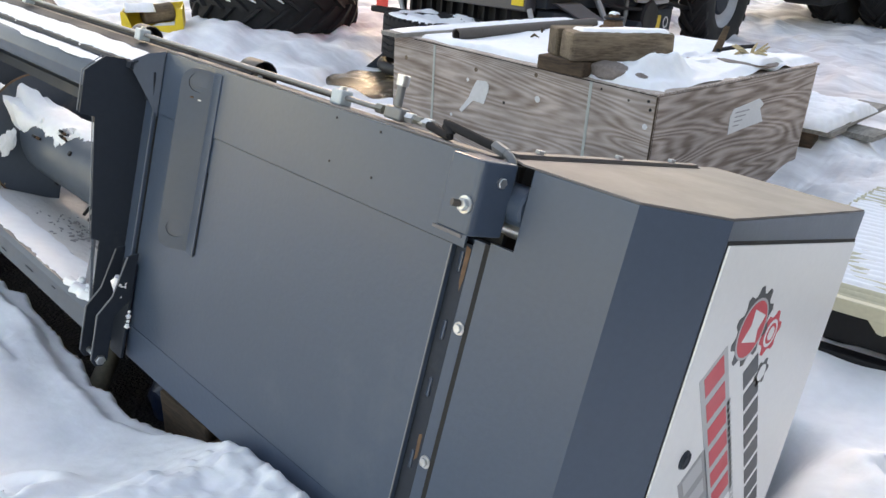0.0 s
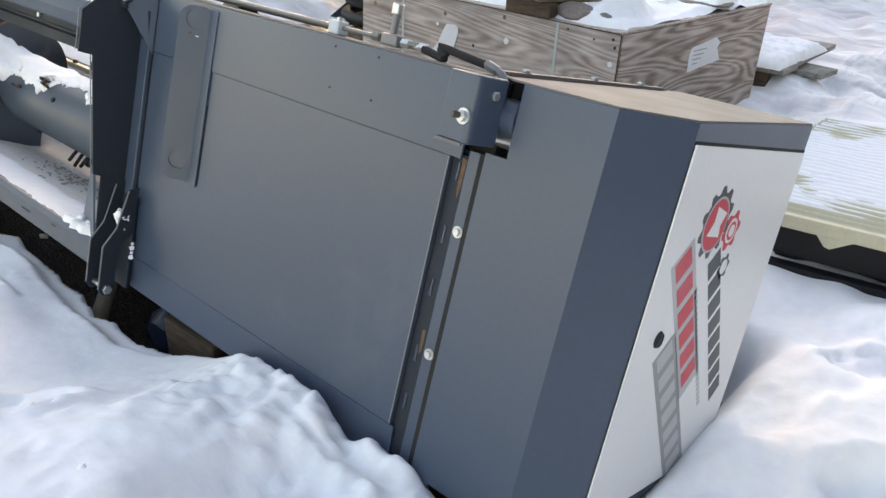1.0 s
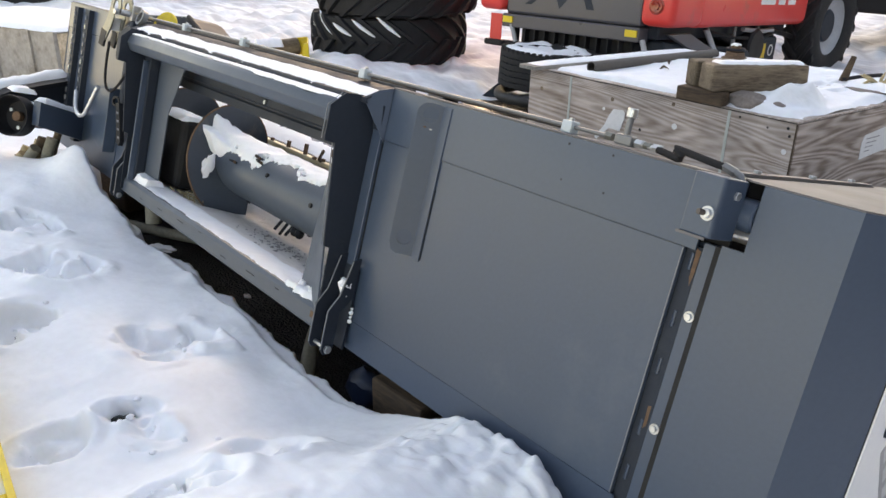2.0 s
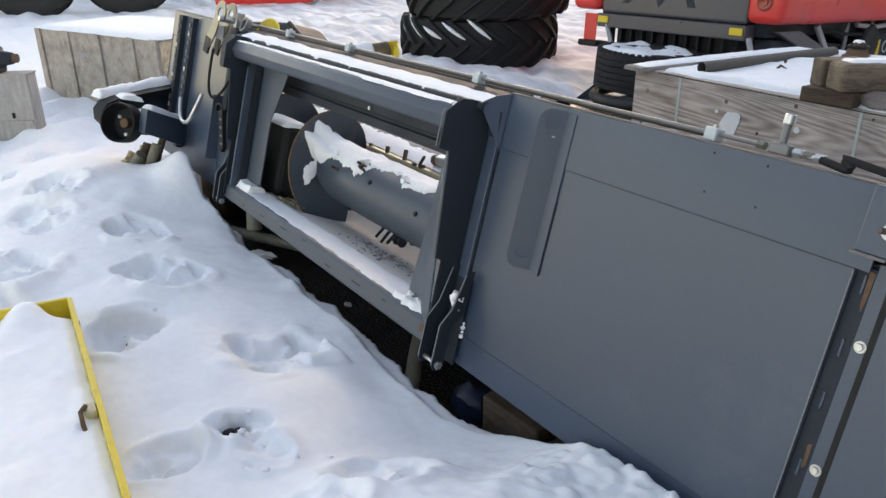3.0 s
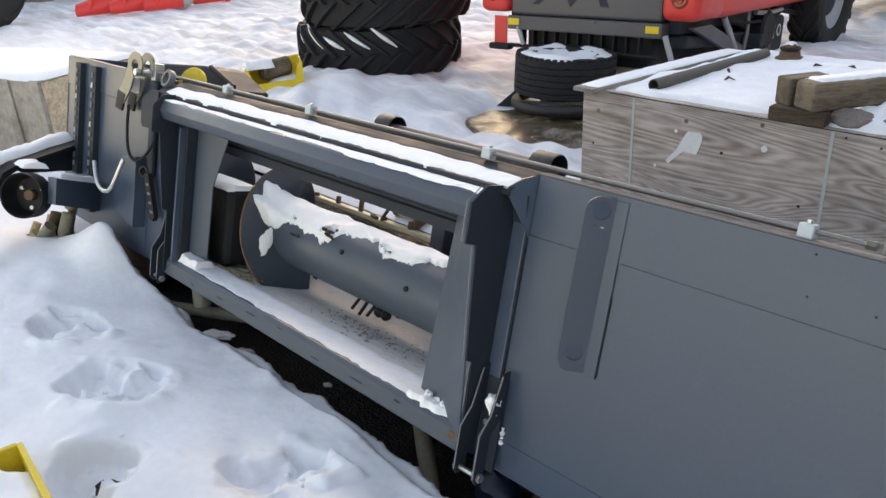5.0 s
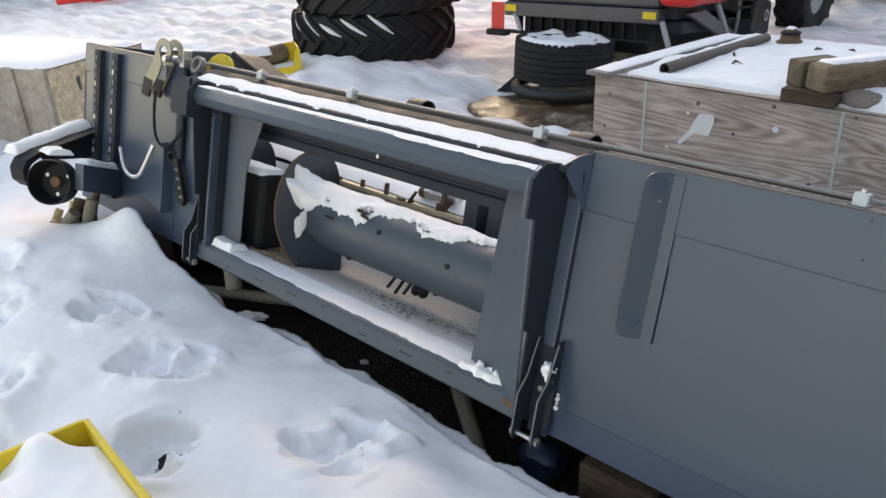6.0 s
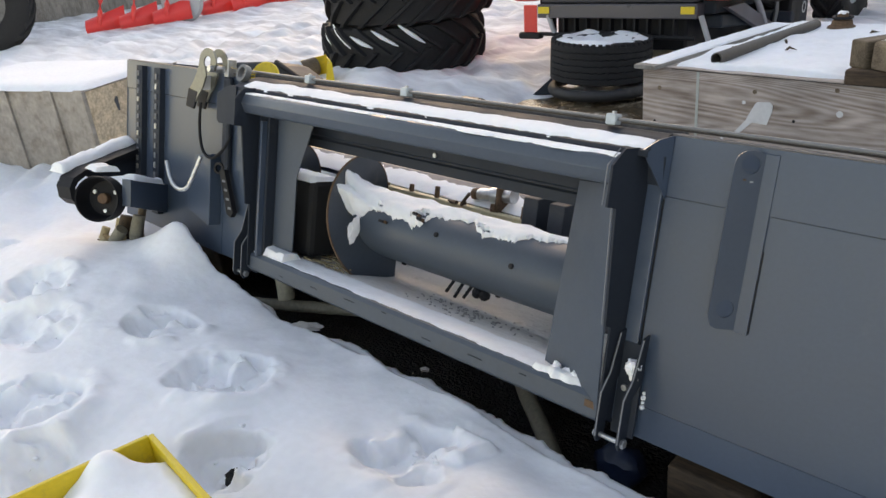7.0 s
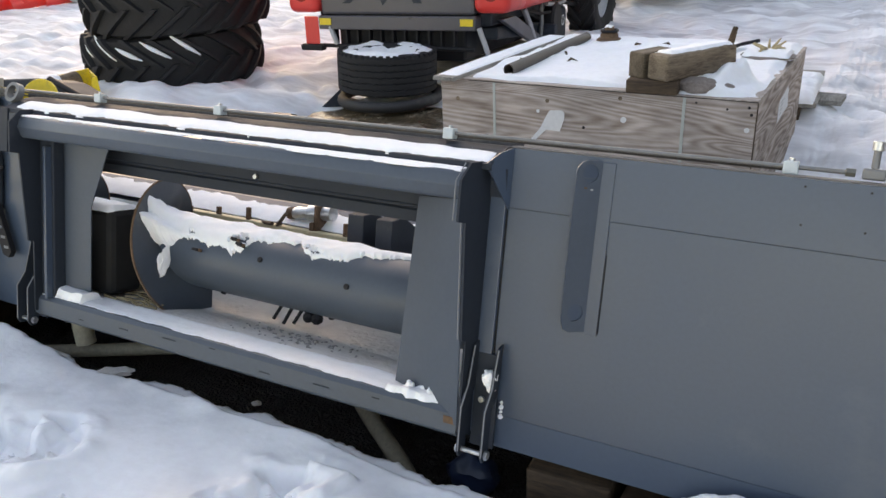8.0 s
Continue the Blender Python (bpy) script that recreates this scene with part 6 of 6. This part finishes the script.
lg = thing("log", "short brown log lying in the yellow box", "log", pose(-7.44, 2.62, 0.0, 0, 0, 68) @ pose(0.22, 0.22, 0.22))
part("log_body", cyl(0.10, 0, 0.34, 16, m=toward((0, 0, 0), (1, 0.2, 0.1))), M["timber"], lg, "", True)
snow_strip("log_snow", -0.18, 0.14, -0.16, 0.12, 0.06, 0.08, lg, 78, nx=16)

# ---- chipboard crates beyond the header ----
C2 = pose(-8.62, -0.36, 0.0, 0, 0, 20.5)
c2 = thing("chipboard_crate", "long weathered chipboard crate with grey battens and deep snow on top", "crate", C2)
W2, D2, H2 = 2.05, 1.10, 0.69
board_box(c2, W2, D2, H2, 0.02, M["osb_grey"], M["osb_lit"], M["osb_grey"])
for bx in (0.0, 0.52, 1.05, 1.60, W2 - 0.095):
    part("batten", box(bx, bx + 0.095, -0.022, 0.0, 0, H2 + 0.015, 0.003), M["osb_grey"], c2)
for k, (dy, pts) in enumerate(((0.30, [(0.0, 0.0), (0.02, 0.0), (0.025, 0.12), (0.0, 0.12), (-0.02, 0.09)]), (0.70, [(0, 0), (0.06, 0.0), (0.06, 0.12), (0, 0.12)]))):
    part("stencil_bar", prism([(dy + a, 0.46 + b) for a, b in pts], W2 + 0.0045, W2 + 0.006, "x"), M["decal_dark"], c2)
part("stencil_bar", box(0.62, 0.88, -0.002, 0.0, 0.47, 0.50), M["decal_grey"], c2)
s2 = thing("crate_snow", "deep smooth snow on the chipboard crate", "snow", C2 @ pose(0, 0, H2 + 0.01), kind="stuff")
sheet("snow_cover", np.linspace(-0.01, W2 + 0.01, 50), np.linspace(-0.02, D2, 36), lambda x, y: 0.045 * np.sqrt(np.clip(1 - np.abs(2 * x / W2 - 1) ** 14, 0, 1) * np.clip(1 - np.abs(2 * y / D2 - 1) ** 10, 0, 1)) + 0.01 * lattice(x * 3, y * 3, 81), M["snow_cap"], s2)
C3 = pose(-7.01, -2.07, 0.0, 0, 0, 56.5)
c3 = thing("plywood_box", "pale weathered plywood box with a dark gearbox on it", "crate", C3)
board_box(c3, 1.50, 0.16, 0.595, 0.02, M["osb_pale"], M["osb_pale"], M["osb_pale"])
part("lid_strip", box(0.0, 1.49, -0.014, 0.0, 0.20, 0.24, 0.003), M["osb_pale"], c3)
for k in range(6):
    part("nail", cyl(0.014, 0, 0.006, 8, m=toward((1.06 + 0.14 * (k % 3), 0, 0.27 + 0.02 * (k // 3)), (0, -1, 0))), M["gap"], c3)
gb = thing("gearbox", "dark cast gearbox shaft with a rusty end on the plywood box", "machine part", C3 @ pose(0.80, 0.08, 0.607))
part("gear_housing", lathe([(0, 0), (0.06, 0), (0.07, 0.25), (0.05, 0.30), (0.10, 0.36), (0.11, 0.52), (0.06, 0.56), (0.045, 0.64), (0, 0.64)], 20, m=toward((-0.05, 0, 0.11), (1, 0, 0))), M["grey_dark"], gb, "", True)
part("gear_flange", box(0.32, 0.50, -0.07, 0.07, 0.0, 0.20, 0.02), M["grey_dark"], gb)
part("shaft_end", cyl(0.035, 0.58, 0.68, 14, m=toward((-0.05, 0, 0.11), (1, 0, 0))), M["rust"], gb, "", True)

# ---- corrugated sheet on a black base, planks ----
P1 = pose(0.19, 1.76, 0.0, 0, 0, 10)
cg = thing("corrugated_sheet", "cream corrugated sheet under patchy snow, lying on a black base", "roofing sheet", P1 @ pose(0, 0, 0.31))
bm = bmesh.new()
LY = 1.42
prev = None
for k in range(241):
    v = k / 240
    y = LY * v
    z = 0.011 * math.sin(2 * math.pi * y / 0.048)
    row = [bm.verts.new((-0.02 - 0.10 * math.sin(math.pi * v), y, z)), bm.verts.new((2.2, y, z))]
    if prev:
        bm.faces.new((prev[0], prev[1], row[1], row[0]))
    prev = row
r = bmesh.ops.extrude_face_region(bm, geom=list(bm.faces))
bmesh.ops.translate(bm, vec=(0, 0, -0.004), verts=[v for v in r["geom"] if isinstance(v, bmesh.types.BMVert)])
part("sheet", bm, M["cream"], cg, "", True)
part("edge_board", box(-0.05, 2.2, -0.03, 0.0, -0.045, 0.01, 0.004), M["cream"], cg)
part("edge_bracket", prism([(0.16, -0.04), (0.30, -0.04), (0.22, -0.09), (0.20, -0.085)], -0.028, -0.02, "y"), M["cream"], cg)
sc = thing("sheet_snow", "thin patchy snow on the corrugated sheet", "snow", P1 @ pose(0, 0, 0.31), kind="stuff")
sheet("snow_cover", np.linspace(-0.10, 2.2, 130), np.linspace(0.02, 1.41, 290), lambda x, y: 0.0065 * np.sin(2 * math.pi * y / 0.048) + 0.0040 + 0.012 * lattice(x * 3, y * 5, 91) + 0.006 * lattice(x * 14, y * 14, 92) + 0.035 * step(0.7, 0.25, np.hypot((x - 0.75) / 1.1, (y - 0.85) / 0.75) + 0.4 * lattice(x * 3, y * 3, 93)) - 0.02 * step(0.16, 0.04, y) - 0.04 * (x < -0.02 - 0.09 * np.sin(math.pi * y / 1.42)), M["snow_cap"], sc)
bb = thing("black_base", "black plastic base frame under the corrugated sheet", "base", P1)
part("base_body", box(0.02, 2.2, 0.12, 1.3, 0.05, 0.26, 0.01), M["black"], bb)
part("base_rail", box(-0.02, 2.2, -0.01, 0.05, 0.03, 0.10, 0.008), M["black"], bb)
part("base_rail", box(-0.02, 2.2, 0.04, 0.07, 0.12, 0.27, 0.004), M["black"], bb)
P2 = pose(-0.66, 3.70, 0.0, 0, 0, -1)
pk = thing("plank_stack", "stack of weathered grey planks under a slab of snow", "planks", P2)
for k, (x0, y0, y1) in enumerate(((-0.22, 0.40, 0.66), (-0.46, 0.36, 1.30), (-0.70, 0.36, 1.25), (-0.94, 0.36, 1.2), (-1.18, 0.36, 1.3))):
    part("plank", box(x0, x0 + 0.22, y0, y1, 0.255, 0.292, 0.003), M["plank"], pk)
part("plank", box(-0.20, 0.0, 0.68, 1.50, 0.262, 0.298, 0.003, m=Matrix.Rotation(radians(1.5), 4, "Z")), M["plank"], pk)
part("plank", box(-0.14, 0.10, 0.72, 0.98, 0.205, 0.240, 0.003, m=Matrix.Rotation(radians(-4), 4, "Z")), M["plank"], pk)
part("bearer", box(-1.2, -0.10, 0.40, 0.48, 0.02, 0.255, 0.004), M["timber_dark"], pk)
part("bearer", box(-1.2, -0.04, 0.98, 1.06, 0.02, 0.205, 0.004), M["timber_dark"], pk)
snow_strip("plank_snow", -1.2, -0.02, 0.37, 1.25, 0.292, 0.085, pk, 95, nx=70, ny=40, wob=0.02)

# ---- the red baler ----
BL = pose(-5.418, 4.54, 0.0, -3.5, 0, 5.4)
ba = thing("red_baler", "red and dark grey round baler parked in the snow", "farm machinery", BL)
part("tail_door", box(0.10, 1.75, -0.04, 0.10, 0.75, 2.3, 0.03), M["baler_grey"], ba, "dark grey glossy tail door")
part("tail_sill", box(0.08, 1.77, -0.07, 0.10, 0.61, 0.745, 0.012), M["baler_grey"], ba)
for x0, x1 in ((-0.26, 0.095), (1.755, 2.11)):
    c = part("rear_corner", box(x0, x1, -0.10, 0.50, 0.77, 1.175, 0.08, seg=4), M["red"], ba, "rounded red rear corner", True)
    xm = (x0 + x1) / 2
    part("tail_lamp", lathe([(0.0, 0.022), (0.03, 0.024), (0.034, 0.012), (0.058, 0.014), (0.064, 0.006), (0.076, 0.004), (0.080, -0.01)], 28, m=toward((xm, -0.098, 0.955), (0, -1, 0))), M["lens"], c, "round red tail lamp", True)
    part("upper_corner", box(x0 + 0.03, x1 - 0.03, -0.06, 0.50, 1.20, 2.2, 0.06, seg=4), M["red"], ba, "", True)
for x0, x1 in ((-0.25, -0.05), (1.90, 2.10)):
    part("side_panel", box(x0, x1, 0.40, 3.05, 0.76, 1.175, 0.085, seg=4), M["red"], ba, "rounded red side panel", True)
    part("side_panel", box(x0 + 0.02, x1 - 0.02, 0.40, 3.0, 1.205, 2.2, 0.05, seg=3), M["red"], ba, "", True)
part("panel_gap", box(-0.18, 2.03, 0.05, 3.0, 1.10, 1.26), M["gap"], ba)
part("chamber", box(0.0, 1.88, 0.1, 3.0, 0.64, 2.15, 0.02), M["grey_dark"], ba)
for y0, y1 in ((1.72, 2.08), (2.16, 2.34), (2.42, 2.62)):
    part("model_bar", box(2.101, 2.103, y0, y1, 0.985, 1.035), M["paper"], ba)
part("door_mark", prism([(0.35, 0.86), (0.44, 0.86), (0.72, 1.20), (0.80, 0.95), (1.05, 1.22), (1.22, 0.86), (1.13, 0.86), (1.03, 1.08), (0.80, 0.84), (0.70, 1.06)], -0.042, -0.040, "y"), M["grey_dark"], ba)
for x in (0.10, 1.62):
    part("reflector", box(x, x + 0.13, -0.085, -0.07, 0.655, 0.72, 0.004), M["yellow"], ba, "yellow reflector")
part("warning_flap", box(-0.09, 0.07, -0.06, -0.05, 0.46, 0.735, 0.008), M["red"], ba, "red hanging flap")
part("flap_foot", box(-0.14, 0.12, -0.10, 0.0, 0.40, 0.465, 0.02), M["black"], ba)
part("warning_label", box(1.77, 1.85, -0.066, -0.062, 1.21, 1.36), M["yellow"], ba)
for k in range(11):
    part("rear_grille_bar", box(0.22 + 0.13 * k, 0.240 + 0.13 * k, -0.02, 0.05, 0.44, 0.62), M["black"], ba)
part("rear_rail", pipe([(0.1, -0.04, 0.45), (1.75, -0.04, 0.44)], 0.02, 10), M["black"], ba, "", True)
part("underframe", box(0.2, 1.6, 0.12, 3.0, 0.30, 0.62, 0.03), M["black"], ba)
for x in (0.20, 1.80):
    part("rear_strut", pipe([(x, -0.05, 0.64), (x + 0.10, -0.02, 0.34)], 0.025, 10), M["rim"], ba, "", True)
part("side_strut", box(1.72, 1.90, 0.15, 1.7, 0.52, 0.64, 0.02, m=Matrix.Rotation(radians(-4), 4, "X")), M["grey_dark"], ba)
part("strut_arm", prism([(0.12, 0.70), (0.55, 0.70), (1.42, 0.42), (1.36, 0.30)], 1.92, 1.97, "x", bev=0.006), M["baler_grey"], ba)
for y0, z0, y1, z1, rr, mt in ((0.9, 0.74, 1.25, 0.40, 0.030, "rim"), (1.55, 0.76, 1.48, 0.34, 0.022, "tube"), (1.75, 0.72, 2.5, 0.70, 0.026, "rim"), (1.0, 0.70, 1.9, 0.62, 0.018, "hose"), (2.1, 0.76, 2.25, 0.30, 0.020, "tube")):
    part("linkage_rod", pipe([(1.94, y0, z0), (1.96, (y0 + y1) / 2, (z0 + z1) / 2 - 0.02), (1.95, y1, z1)], rr, 8), M[mt], ba, "", True)
part("net_roll", cyl(0.20, 0.0, 0.28, 24, m=toward((1.72, 2.05, 0.52), (1, 0, 0))), M["black"], ba, "", True)
part("gear_guard", box(1.62, 1.90, 2.35, 2.85, 0.22, 0.62, 0.05), M["grey_dark"], ba)
part("guard_label", box(1.901, 1.903, 2.40, 2.52, 0.38, 0.54), M["yellow"], ba)
part("guard_mark", lathe([(0.05, 0), (0.065, 0), (0.065, 0.004), (0.05, 0.004), (0.05, 0)], 20, m=toward((1.901, 2.66, 0.46), (1, 0, 0))), M["paper"], ba)
part("axle", cyl(0.07, -0.2, 2.1, 16, m=toward((0, 1.6, 0.45), (1, 0, 0))), M["grey_dark"], ba, "", True)
for k, (y0, z0, y1, z1) in enumerate(((1.2, 0.70, 2.3, 0.45), (1.5, 0.40, 2.7, 0.66), (2.2, 0.74, 3.2, 0.60))):
    part("linkage_rod", pipe([(1.80 + 0.05 * k, y0, z0), (1.82 + 0.05 * k, y1, z1)], 0.028, 8), M["black"], ba, "", True)
part("draw_bar", box(0.8, 1.0, 3.0, 4.9, 0.45, 0.62, 0.02), M["grey_dark"], ba)
tractor_tyre("machine_wheel", "treaded wheel with a pale grey rim beside the red baler", pose(-3.78, 8.55, 0.50, 0, 90, 3), R=0.66, W=0.38, n=18, rim=M["rim"])
tractor_tyre("machine_wheel", "black treaded wheel with a pale rim on the parked tractor", pose(-3.35, 11.6, 0.80, 0, 90, -4), R=0.82, W=0.46, n=18, rim=M["rim"])
tractor_tyre("machine_wheel", "black treaded wheel with a pale rim on the parked tractor", pose(-2.75, 11.9, 0.78, 0, 90, -4), R=0.80, W=0.46, n=18, rim=M["rim"])
tk = thing("parked_tractor", "dark underside of a parked tractor behind the baler", "tractor", pose(-4.6, 10.0, 0.0))
part("chassis", box(0.0, 1.5, 0.0, 3.4, 0.55, 1.1, 0.05), M["black"], tk)
part("axle_box", box(-0.3, 1.4, 1.4, 1.75, 0.62, 0.95, 0.05), M["grey_dark"], tk)
part("rear_hull", box(0.3, 3.2, 1.9, 3.3, 0.42, 1.9, 0.05), M["black"], tk)
part("tank", box(0.9, 1.5, 0.3, 1.2, 0.35, 0.8, 0.06), M["black"], tk)
part("bonnet", box(0.1, 1.3, 0.1, 3.3, 1.1, 1.9, 0.08), M["red"], tk)
rm = thing("red_machine", "low dark red implement beyond the wheels", "farm machinery", pose(-3.0, 13.4, 0.0))
part("hull", box(0.0, 3.2, 0.0, 0.9, 0.28, 1.0, 0.06), M["red"], rm)
part("lower_beam", box(0.0, 3.2, 0.1, 0.6, 0.08, 0.28, 0.03), M["black"], rm)

# ---- a dark wall added on the open side, never in view, to darken reflections ----
sw = thing("shed_wall", "unseen dark grey wall added to darken reflections and sky light", "wall", pose(6.0, -7.0, 0, 0, 0, 90), kind="structure")
part("wall_sheet", box(0, 22.0, 0.0, 0.15, -0.1, 5.0, 0.0), M["rail_dust"], sw)

# ---- ploughs and the standing tyre far off ----
tractor_tyre("tractor_tyre", "worn tractor tyre standing upright in the snow by the board wall", pose(-17.2, 2.65, 0.92, 90, 0, 62), R=1.0, W=0.55, n=20)
tractor_tyre("tractor_tyre", "worn tractor tyre standing upright in the snow by the board wall", pose(-17.9, 0.9, 0.92, 90, 0, 62), R=1.0, W=0.55, n=20)


def plough(m, label, spread):
    p = thing("plough", label, "plough", m)
    part("plough_beam", pipe([(0, 0, 0.85), (1.8, 0.0, 0.95)], 0.09, 8), M["red"], p)
    for k in range(3):
        x = 0.15 + 0.65 * k
        part("plough_leg", pipe([(x, 0, 0.9), (x + 0.05, -0.12, 0.75), (x - 0.05, -0.25, 0.35), (x - 0.12, -0.2, 0.15)], [0.07, 0.07, 0.055, 0.05], 8, rounds=1), M["red"], p)
        bm = bmesh.new()
        g = []
        for i in range(9):
            u = i / 8
            col = []
            for j in range(6):
                v = j / 5
                col.append(bm.verts.new((x - 0.35 + 0.75 * u, -0.30 + 0.28 * u * spread - 0.10 * math.sin(math.pi * v) + 0.1 * v, 0.08 + 0.42 * v * (0.55 + 0.45 * u))))
            g.append(col)
        for a, b in zip(g, g[1:]):
            for j in range(5):
                bm.faces.new((a[j], b[j], b[j + 1], a[j + 1]))
        r = bmesh.ops.extrude_face_region(bm, geom=list(bm.faces))
        bmesh.ops.translate(bm, vec=(0, 0.015, 0), verts=[v for v in r["geom"] if isinstance(v, bmesh.types.BMVert)])
        part("mouldboard", bm, M["red"], p, "curved red mouldboard", True)
    return p


pl0 = plough(pose(-16.7, 4.6, 0.0, 0, 0, 58), "red plough with curved shares standing in the snow", 1.0)
tagged(pl0, group="row of ploughs")
for k in range(1, 6):
    copy_thing(pl0, pose(-16.7 + 0.35 * k, 4.6 + 1.6 * k, 0.0, 0, 0, 58 + 6 * (k % 3)))
for k in range(2):
    w = thing("wrapped_wheel", "plough wheel wrapped in cloudy plastic film", "wheel", pose(-15.9 + 0.8 * k, 6.1 + 3.4 * k, 0.42, 90, 0, 60))
    part("wheel_body", lathe([(0.0, -0.1), (0.36, -0.12), (0.42, -0.06), (0.42, 0.06), (0.36, 0.12), (0.0, 0.1)], 28), M["rim"], w, "", True)
wl = thing("board_wall", "grey weathered board wall behind the ploughs", "wall", pose(-24.0, -3.0, 0, 0, 0, 72), kind="structure")
for k in range(60):
    part("board", box(0.22 * k, 0.22 * k + 0.222, 0.0 + 0.01 * (k % 2), 0.03 + 0.01 * (k % 2), 0.0, 2.6 + 0.03 * (k % 3), 0.004), M["wall_wood"], wl)
